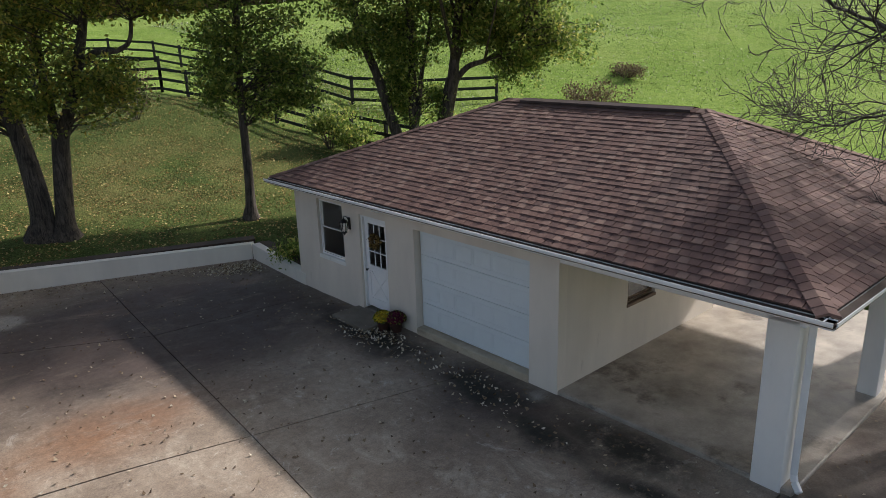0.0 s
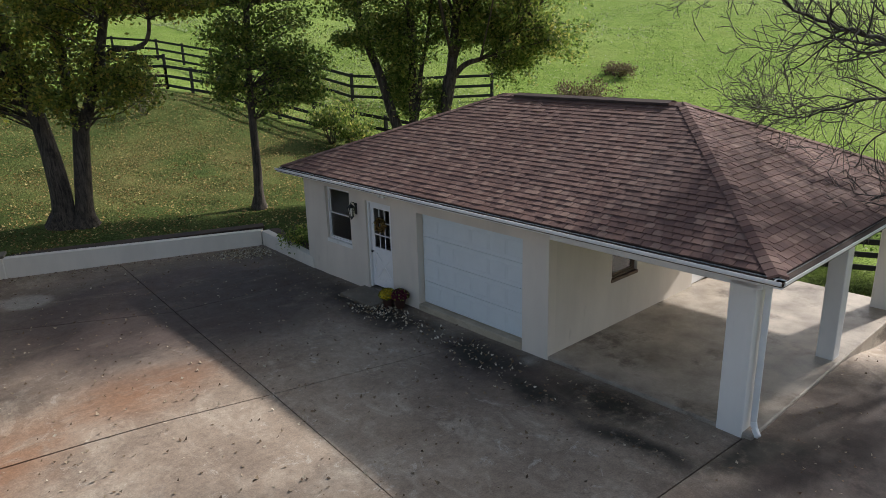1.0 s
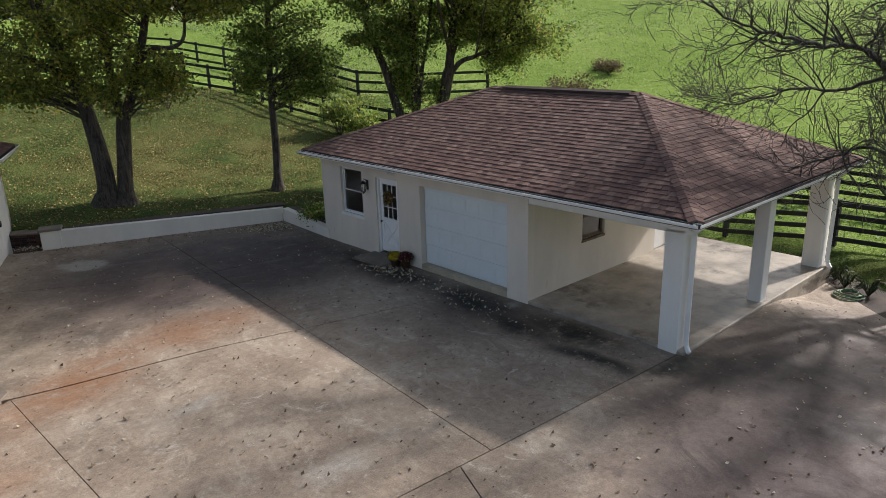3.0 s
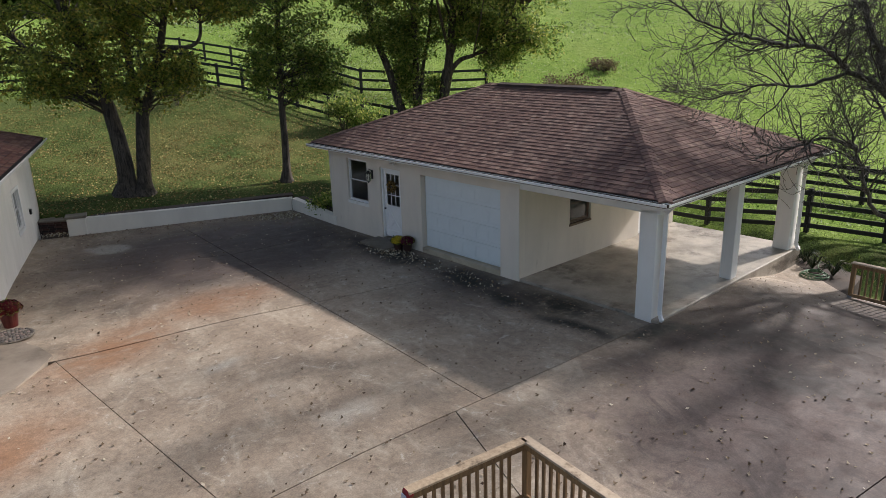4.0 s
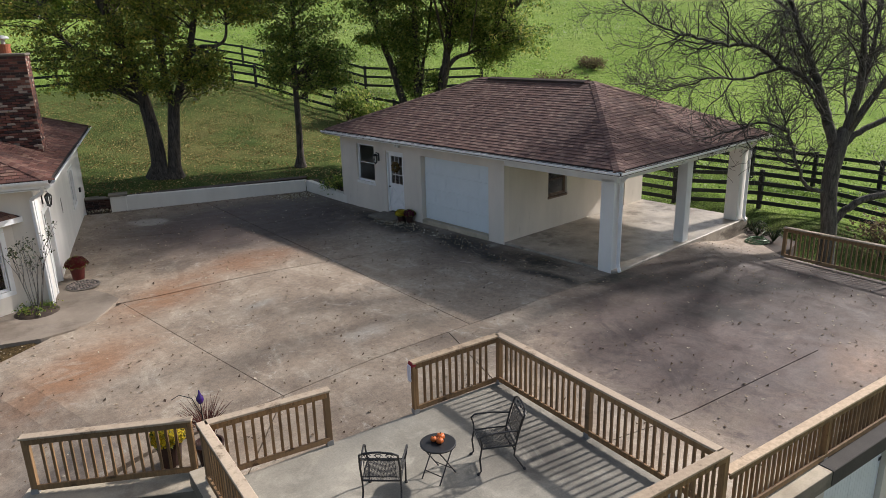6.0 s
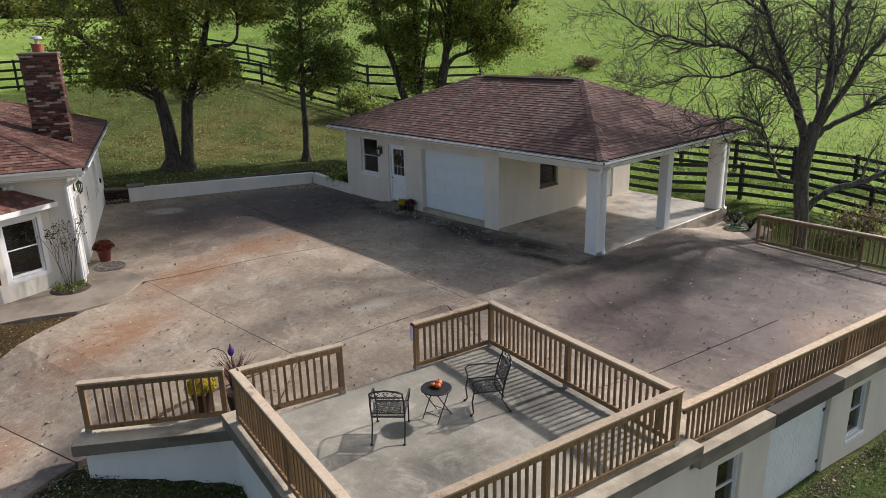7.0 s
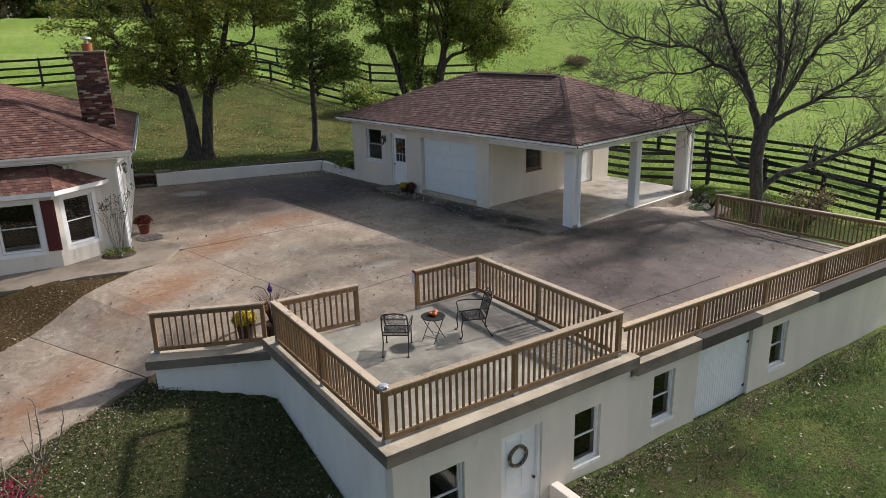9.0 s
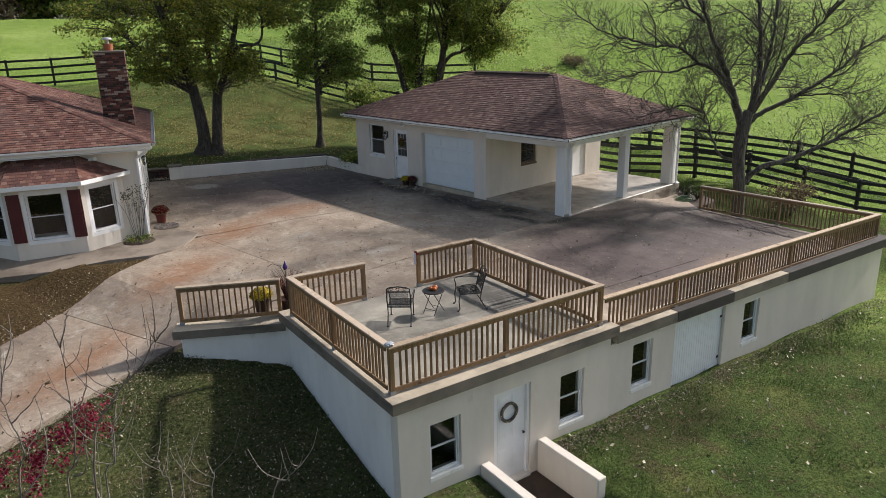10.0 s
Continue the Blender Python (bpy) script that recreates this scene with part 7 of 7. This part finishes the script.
def iron_chair(x, y, turn):
    """A wrought-iron armchair that faces +y of its own pose."""
    c = empty("patio_chair", pose(x, y, 0.146, 0, 0, turn), "black wrought-iron patio armchair with a mesh seat", "chair", "chairs on the patio")
    w, d, sh = 0.25, 0.24, 0.40
    s = MB().tube([(-w, -d, sh), (w, -d, sh), (w, d, sh), (-w, d, sh), (-w, -d, sh)], 0.013, 6)
    for i in range(1, 26):
        k = -w + 2 * w * i / 26
        s.tube([(k, -d, sh), (k, 0, sh - 0.02), (k, d, sh)], 0.0032, 3, caps=False)
        k = -d + 2 * d * i / 26
        s.tube([(-w, k, sh - 0.006), (0, k, sh - 0.02), (w, k, sh - 0.006)], 0.0032, 3, caps=False)
    part("seat", s, M_IRON, c, kind="stuff")
    b = MB().tube([(-w, -d, sh), (-w * 1.02, -d - 0.06, sh + 0.25), (-w * 0.98, -d - 0.13, sh + 0.46), (-w * 0.7, -d - 0.15, sh + 0.50), (0, -d - 0.155, sh + 0.52), (w * 0.7, -d - 0.15, sh + 0.50),
                   (w * 0.98, -d - 0.13, sh + 0.46), (w * 1.02, -d - 0.06, sh + 0.25), (w, -d, sh)], 0.014, 6)
    b.tube([(-w, -d - 0.115, sh + 0.40), (w, -d - 0.115, sh + 0.40)], 0.007, 6)
    lean = lambda u, z: (u, -d - 0.012 - (z - 0.05) * 0.30, sh + z)
    b.tube([lean(-0.2, 0.07), lean(0.2, 0.07), lean(0.2, 0.38), lean(-0.2, 0.38), lean(-0.2, 0.07)], 0.008, 5)
    for z in (0.07, 0.38):
        b.tube([lean(-w, z), lean(w, z)], 0.007, 5)
    for i in range(1, 22):
        k = -0.2 + 0.4 * i / 22
        b.tube([lean(k, 0.07), lean(k, 0.38)], 0.003, 3, caps=False)
    for i in range(1, 17):
        z = 0.07 + 0.31 * i / 17
        b.tube([lean(-0.2, z), lean(0.2, z)], 0.003, 3, caps=False)
    part("backrest", b, M_IRON, c, kind="stuff")
    sc = MB()
    for cx in (-0.14, 0.0, 0.14):
        for sg in (-1, 1):
            sc.tube([(cx + sg * 0.055 * (1 - t / 9) * math.cos(t * 0.9), -d - 0.14, sh + 0.455 + 0.03 * math.sin(t * 0.9)) for t in range(8)], 0.005, 5)
    part("scroll", sc, M_IRON, c)
    for sx in (-1, 1):
        x0 = sx * w
        part("arm", MB().tube([(x0, -d - 0.05, sh + 0.22), (x0 + sx * 0.03, 0, sh + 0.24), (x0 + sx * 0.04, d * 0.9, sh + 0.23), (x0 + sx * 0.035, d + 0.03, sh + 0.19), (x0 + sx * 0.02, d, sh + 0.08), (x0, d, sh)], 0.013, 6), M_IRON, c)
        part("leg", MB().tube([(x0, d, sh), (x0, d + 0.03, sh * 0.6), (x0, d + 0.01, 0.05), (x0, d + 0.05, 0.0)], 0.013, 6).lathe([(0.026, 0), (0.026, 0.012), (0.01, 0.03)], 10, pose(x0, d + 0.05, -0.001)), M_IRON, c)
        part("leg", MB().tube([(x0, -d, sh), (x0, -d + 0.02, sh * 0.6), (x0, -d - 0.08, 0.08), (x0, -d - 0.13, 0.0)], 0.013, 6).lathe([(0.026, 0), (0.026, 0.012), (0.01, 0.03)], 10, pose(x0, -d - 0.13, -0.001)), M_IRON, c)
    return c


iron_chair(-1.12, -0.36, -37)
iron_chair(0.52, -0.62, 66)


def patio_table(x, y):
    t = empty("side_table", pose(x, y, 0.146, 0, 0, 20), "small round black folding metal table", "table")
    top = MB().lathe([(0.235, 0.50), (0.25, 0.505), (0.25, 0.52), (0.235, 0.525)], 28)
    part("tabletop", top, M_IRON, t)
    part("glass_inset", MB().lathe([(0.234, 0.518), (0.234, 0.5235)], 28), mat_paint("dark_glass", (0.03, 0.033, 0.035), 0.12), t)
    for sx in (-1, 1):
        for sy in (-1, 1):
            part("leg", MB().tube([(0.19 * sx, 0.15 * sy, 0.0), (-0.17 * sx, 0.15 * sy, 0.5)], 0.009, 6), M_IRON, t)
        part("crossbar", MB().tube([(0.12 * sx, -0.15, 0.1), (0.12 * sx, 0.15, 0.1)], 0.006, 6), M_IRON, t)


patio_table(-0.3, -0.42)


def gourd(x, y, z, r):
    prof = []
    mb = MB()
    n, k = 20, 8
    for i in range(k + 1):
        a = math.pi * i / k
        for j in range(n):
            b = 2 * math.pi * j / n
            rr = r * math.sin(a) * (1 + 0.07 * math.cos(b * 7)) + 0.002
            mb.v.append((rr * math.cos(b), rr * math.sin(b), r * 0.78 - r * 0.78 * math.cos(a) * (1 - 0.12 * (math.sin(a) < 0.3))))
    mb.f += [(i * n + j, i * n + (j + 1) % n, (i + 1) * n + (j + 1) % n, (i + 1) * n + j) for i in range(k) for j in range(n)]
    g = empty("pumpkin", pose(x, y, z), "little orange pumpkin on the side table", "pumpkin", "pumpkins on the table")
    part("body", mb, M_ORANGE, g, smooth=True)
    part("stalk", MB().tube([(0, 0, r * 1.5), (0.004, 0, r * 1.72), (0.012, 0.004, r * 1.85)], [0.009, 0.006, 0.007], 6), M_TWIG, g)


gourd(-0.29, -0.45, 0.672, 0.052)
gourd(-0.23, -0.38, 0.672, 0.06)
gourd(-0.33, -0.36, 0.672, 0.045)


# ---- flower pots ----
def mum(x, y, z, r, petal, pot_mat, label, ph=0.24, pr=0.15, n=900):
    p = empty("potted_mum", pose(x, y, z), label, "flower pot", "potted autumn flowers")
    part("pot", MB().lathe([(pr * 0.72, 0), (pr * 0.95, ph * 0.85), (pr * 1.06, ph * 0.86), (pr * 1.08, ph), (pr * 0.95, ph), (pr * 0.9, ph * 0.9)], 24), pot_mat, p, smooth=False)
    g = np.random.default_rng(int(1000 * (x + y)) % 9973)
    d = g.normal(0, 1, (n, 3))
    d /= np.linalg.norm(d, axis=1)[:, None]
    d[:, 2] = np.abs(d[:, 2]) * 1.0 - 0.25
    c = d * r * g.uniform(0.75, 1.06, (n, 1)) * np.array([1, 1, 0.8]) + np.array([0, 0, ph + r * 0.28])
    leaf_pts = [tuple(q) for q in (c * np.array([0.9, 0.9, 0.95]))[: n // 3]]
    leaves(leaf_pts, n, 0.026, 0.02, random.Random(3), "foliage", M_LEAF_G, p, "")
    a = np.cross(d, g.normal(0, 1, (n, 3)))
    a /= np.linalg.norm(a, axis=1)[:, None]
    b = np.cross(d, a)
    s = 0.024 * g.uniform(0.7, 1.2, (n, 1))
    v = np.stack([c - a * s, c - b * s, c + a * s, c + b * s], 1).reshape(-1, 3)
    me = bpy.data.meshes.new("blossom")
    me.from_pydata(v.tolist(), [], np.arange(4 * n).reshape(-1, 4).tolist())
    me.materials.append(petal)
    part("blossom", me, None, p, kind="stuff")
    return p


mum(6.62, 12.22, 0.0, 0.21, M_YELLOW, M_POT, "yellow chrysanthemum in a pot by the garage door", n=1100)
mum(6.80, 12.00, 0.0, 0.22, M_WINE, M_POT, "wine-red chrysanthemum in a pot by the garage door", n=1200)
mum(-3.12, 13.05, -0.11, 0.30, M_SCARLET, M_POT_RED, "dark red chrysanthemum in a tall wine-red pot", 0.36, 0.2, 1200)
mum(-3.2, 2.62, float(drive_z(-3.2, 2.62)), 0.27, M_YELLOW, M_POT, "yellow chrysanthemum in a pot behind the low railing", 0.42, 0.2, 1200)


def grass_pot():
    x, y = -2.72, 2.15
    p = empty("grass_planter", pose(x, y, float(drive_z(x, y))), "purple fountain grass in a brown planter", "planter")
    part("pot", MB().lathe([(0.14, 0), (0.2, 0.36), (0.22, 0.37), (0.22, 0.42), (0.19, 0.42), (0.18, 0.36)], 24), M_POT, p)
    g = random.Random(8)
    b = MB()
    for i in range(150):
        a, l, o = g.uniform(0, 6.283), g.uniform(0.45, 0.8), g.uniform(0.1, 0.42)
        q = [(0.05 * math.cos(a), 0.05 * math.sin(a), 0.38), (0.4 * o * math.cos(a), 0.4 * o * math.sin(a), 0.38 + l * 0.6), (o * math.cos(a), o * math.sin(a), 0.38 + l * g.uniform(0.8, 1.0))]
        b.tube(q, [0.006, 0.004, 0.002], 3, caps=False)
    part("grass", b, mat_leaf("purple_grass", [(0.0, (0.06, 0.018, 0.018)), (0.6, (0.15, 0.05, 0.042)), (1.0, (0.26, 0.13, 0.085))], 0.25), p, kind="stuff")
    o = empty("garden_ornament", pose(x - 0.08, y - 0.2, float(drive_z(x, y))), "violet glass ball on a thin garden stake", "ornament")
    part("stake", MB().tube([(0, 0, 0), (0, 0, 1.2)], 0.008, 6), M_BLACK, o)
    part("ball", MB().lathe([(0.005, 1.18), (0.035, 1.2), (0.055, 1.25), (0.05, 1.29), (0.025, 1.33), (0.01, 1.39), (0.003, 1.41)], 16), mat_paint("violet_glass", (0.05, 0.015, 0.16), 0.08), o, smooth=True)
    part("hook", MB().tube([(0, 0, 1.0), (-0.1, 0.05, 1.28), (-0.25, 0.1, 1.36), (-0.36, 0.14, 1.30)], 0.006, 5), M_BLACK, o)


grass_pot()


# ---- lanterns, wreaths and small fixtures ----
def lantern(parent_pose, label):
    """A carriage lamp; its back at the pose, y out of the wall."""
    l = empty("wall_lantern", parent_pose, label, "wall lamp", "black carriage lanterns")
    part("backplate", MB().box((-0.045, 0, -0.14), (0.045, 0.02, 0.14), 0.008), M_BLACK, l)
    part("bracket", MB().tube([(0, 0.01, 0.06), (0, 0.07, 0.16), (0, 0.14, 0.19), (0, 0.15, 0.13)], 0.010, 6), M_BLACK, l)
    part("roof", MB().lathe([(0.10, 0.05), (0.07, 0.09), (0.035, 0.12), (0.012, 0.135), (0.012, 0.16)], 6, pose(0, 0.15, 0)), M_BLACK, l)
    cage = MB()
    for i in range(6):
        a = 2 * math.pi * i / 6
        cage.beam((0.055 * math.cos(a), 0.15 + 0.055 * math.sin(a), -0.17), (0.09 * math.cos(a), 0.15 + 0.09 * math.sin(a), 0.05), 0.012, 0.012)
    part("cage", cage, M_BLACK, l)
    part("glass", MB().lathe([(0.05, -0.165), (0.084, 0.048)], 6, pose(0, 0.15, 0)), M_GLASS, l)
    part("base", MB().lathe([(0.01, -0.24), (0.03, -0.2), (0.065, -0.185), (0.06, -0.165)], 6, pose(0, 0.15, 0)), M_BLACK, l)


lantern(GPOSE @ pose(WU, 10.08, 1.98, 0, 0, 90), "black carriage lantern beside the garage window")
lantern(HPOSE @ pose(-0.004, -1.15, 2.48, 0, 0, 90), "black carriage lantern on the house wall")


def floodlight(m, label):
    f = empty("floodlight", m, label, "floodlight", "twin floodlights")
    part("box", MB().box((-0.05, 0, -0.04), (0.05, 0.04, 0.04), 0.01), M_TRIM, f)
    for s in (-1, 1):
        part("lamp_head", MB().lathe([(0.02, 0), (0.035, 0.03), (0.055, 0.10), (0.05, 0.105)], 12, pose(0.05 * s, 0.03, 0, -65, 35 * s, 0)), M_TRIM, f)


floodlight(GPOSE @ pose(WU, 8.95, 2.45, 0, 0, 90), "twin grey floodlight under the garage eave")
floodlight(HPOSE @ pose(1.3, 0.0, 2.75), "twin white floodlight under the house eave")


def wreath(m, r, mat, label, leafy=None):
    w = empty("wreath", m, label, "wreath", "door wreaths")
    rng = random.Random(6)
    mb = MB()
    for k in range(16):
        ph = rng.uniform(0, 6.28)
        pts = []
        for i in range(25):
            a = 2 * math.pi * i / 24
            q = r + 0.032 * math.cos(5 * a + ph)
            pts.append((q * math.cos(a), 0.035 + 0.03 * math.sin(5 * a + ph), q * math.sin(a)))
        mb.tube(pts, 0.007, 4, caps=False)
    part("ring", mb, mat, w, "twisted vines")
    if leafy:
        pts = [Vector((r * math.cos(a / 9), 0.06, r * math.sin(a / 9))) for a in range(57)]
        leaves(pts, 420, 0.035, 0.03, rng, "foliage", leafy, w, "")


M_STRAW = mat_leaf("straw", [(0.0, (0.08, 0.05, 0.025)), (0.5, (0.22, 0.14, 0.05)), (1.0, (0.40, 0.27, 0.07))], 0.2)
wreath(pose(-0.42, -3.205, -1.03, 0, 0, 180), 0.19, M_TWIG, "round grapevine wreath on the lower door")
wreath(GPOSE @ pose(WU + 0.09, 9.22, 1.72, 0, 0, 90), 0.13, M_TWIG, "dry straw wreath on the garage entry door", M_STRAW)
bag = MB()
for i in range(9):
    a = math.pi * i / 8
    for j in range(14):
        b = 2 * math.pi * j / 14
        q = 1 + 0.16 * math.sin(5 * b + 2 * i) + 0.1 * math.sin(9 * b - i)
        bag.v.append((0.085 * q * math.sin(a) * math.cos(b), 0.075 * q * math.sin(a) * math.sin(b), 0.035 - 0.035 * math.cos(a)))
bag.f += [(i * 14 + j, i * 14 + (j + 1) % 14, (i + 1) * 14 + (j + 1) % 14, (i + 1) * 14 + j) for i in range(8) for j in range(14)]
thing("plastic_bag", bag, mat_paint("grey_plastic", (0.42, 0.44, 0.47), 0.3, 0.3), "crumpled grey plastic bag on the railing corner", "bag", pose(-2.95, -3.1, 1.073))
cloth = empty("cloth", pose(0.30, 1.2, 1.06), "white rag with a red end tied to the railing post", "cloth")
part("red_end", MB().box((-0.05, -0.06, -0.08), (0.05, 0.07, 0.012), 0.02), mat_paint("cloth_red", (0.30, 0.03, 0.035), 0.9, 0.4), cloth)
part("rag", MB().box((-0.075, -0.05, -0.32), (-0.052, 0.05, -0.03), 0.01), mat_paint("cloth_white", (0.62, 0.60, 0.66), 0.9, 0.2), cloth)


def plaque(m):
    thing("wall_plaque", MB().lathe([(0.09, 0), (0.1, 0.01), (0.08, 0.02)], 14, Matrix.Diagonal((0.75, 2.6, 1, 1))), M_BLACK, "tall black plaque on the house wall", "plaque", m)


plaque(HPOSE @ pose(-0.004, -4.3, 1.62, 0, -90, 180) @ pose(0, 0, 0, 0, 0, 90))


# ---- door step, mat, hose and planting ----
thing("door_step", MB().box((-0.62, -0.62, -0.06), (0.12, 0.62, 0.055), 0.015), M_BAND, "worn concrete step before the garage entry door", "step", GPOSE @ pose(WU - 0.12, 9.3, 0.02))


def stone_mat(x, y, z):
    m = empty("stone_mat", pose(x, y, z), "round mosaic stepping mat of grey pebbles", "stepping stone")
    part("base", MB().lathe([(0.42, 0), (0.43, 0.02), (0.41, 0.03)], 28), M_BAND, m)
    g = random.Random(4)
    pm = MB().lathe([(0.02, 0.02), (0.034, 0.03), (0.03, 0.042), (0.012, 0.048)], 7).mesh("pebble", M_STONE)
    for ring in range(1, 6):
        n = ring * 6
        for i in range(n):
            a = 2 * math.pi * (i + 0.5 * (ring % 2)) / n
            part("pebble", pm, None, m, m=pose(ring * 0.073 * math.cos(a), ring * 0.073 * math.sin(a), 0, 0, 0, g.uniform(0, 360)))


stone_mat(-3.12, 12.35, -0.112)


def hose(x, y, z):
    mb = MB()
    pts = []
    for i in range(150):
        a = i * 0.30
        r = 0.36 - 0.0011 * i + 0.03 * math.sin(i * 0.7)
        pts.append((r * math.cos(a), r * math.sin(a), 0.015 + 0.0008 * i + 0.008 * math.sin(i * 1.3)))
    pts += [(0.5, 0.1, 0.02), (0.8, 0.35, 0.02), (1.2, 0.5, 0.02)]
    mb.tube(pts, 0.012, 6)
    thing("garden_hose", mb, M_HOSE, "coiled pale green garden hose on the ground", "hose", pose(x, y, z), smooth=True)


hose(14.75, 4.35, -0.42)
bed = [(14.0, 3.1), (15.7, 3.6), (16.3, 5.6), (15.6, 5.7), (15.2, 5.2)]
thing("planting_bed", MB().prism(bed, -0.9, -0.43), M_SOIL, "dark mulch bed beside the carport slab", "bed", kind="structure")
M_LEAF_DK = mat_leaf("hosta_leaves", [(0.0, (0.02, 0.035, 0.014)), (0.6, (0.05, 0.065, 0.025)), (1.0, (0.13, 0.12, 0.07))], 0.2)
for i, (x, y) in enumerate(((15.35, 4.75), (15.75, 5.2), (15.2, 4.1))):
    rng = random.Random(60 + i)
    p = empty("low_plant", pose(x, y, -0.44), "dark strappy plant in the mulch bed", "plant", "plants beside the carport")
    mb = MB()
    for k in range(46):
        a, l = rng.uniform(0, 6.28), rng.uniform(0.25, 0.5)
        mb.tube([(0, 0, 0), (l * 0.5 * math.cos(a), l * 0.5 * math.sin(a), l * 0.75), (l * math.cos(a), l * math.sin(a), l * rng.uniform(0.2, 0.7))], [0.012, 0.016, 0.002], 3, caps=False)
    part("foliage", mb, M_LEAF_DK, p, kind="stuff")


def climber(x, y, z):
    rng = random.Random(21)
    p = empty("climbing_shrub", pose(x, y, z), "thin leggy climbing shrub in a mulch ring", "shrub")
    wood, ends = MB(), []
    for i in range(9):
        a = rng.uniform(0, 6.28)
        branch(wood, (0.1 * math.cos(a), 0.1 * math.sin(a), 0), (0.2 * math.cos(a), 0.2 * math.sin(a), 1), rng.uniform(0.9, 1.25), 0.012, 2, rng, ends, 0.35, 0.05, (1, 2), (0.4, 0.6), 0.6, 0.08)
    part("stem", wood, M_BARK_G, p)
    leaves(ends, 260, 0.03, 0.06, rng, "foliage", M_LEAF_DK, p, "")
    part("mulch_ring", MB().lathe([(0.5, 0), (0.42, 0.05), (0.1, 0.06)], 20), M_SOIL, p, "ring of dark mulch")
    pts = [Vector((0.3 * math.cos(k), 0.3 * math.sin(k), 0.1)) for k in range(12)]
    leaves(pts, 260, 0.035, 0.08, rng, "ground_cover", M_LEAF_G, p, "low green leaves")


climber(-4.3, 10.98, -0.118)
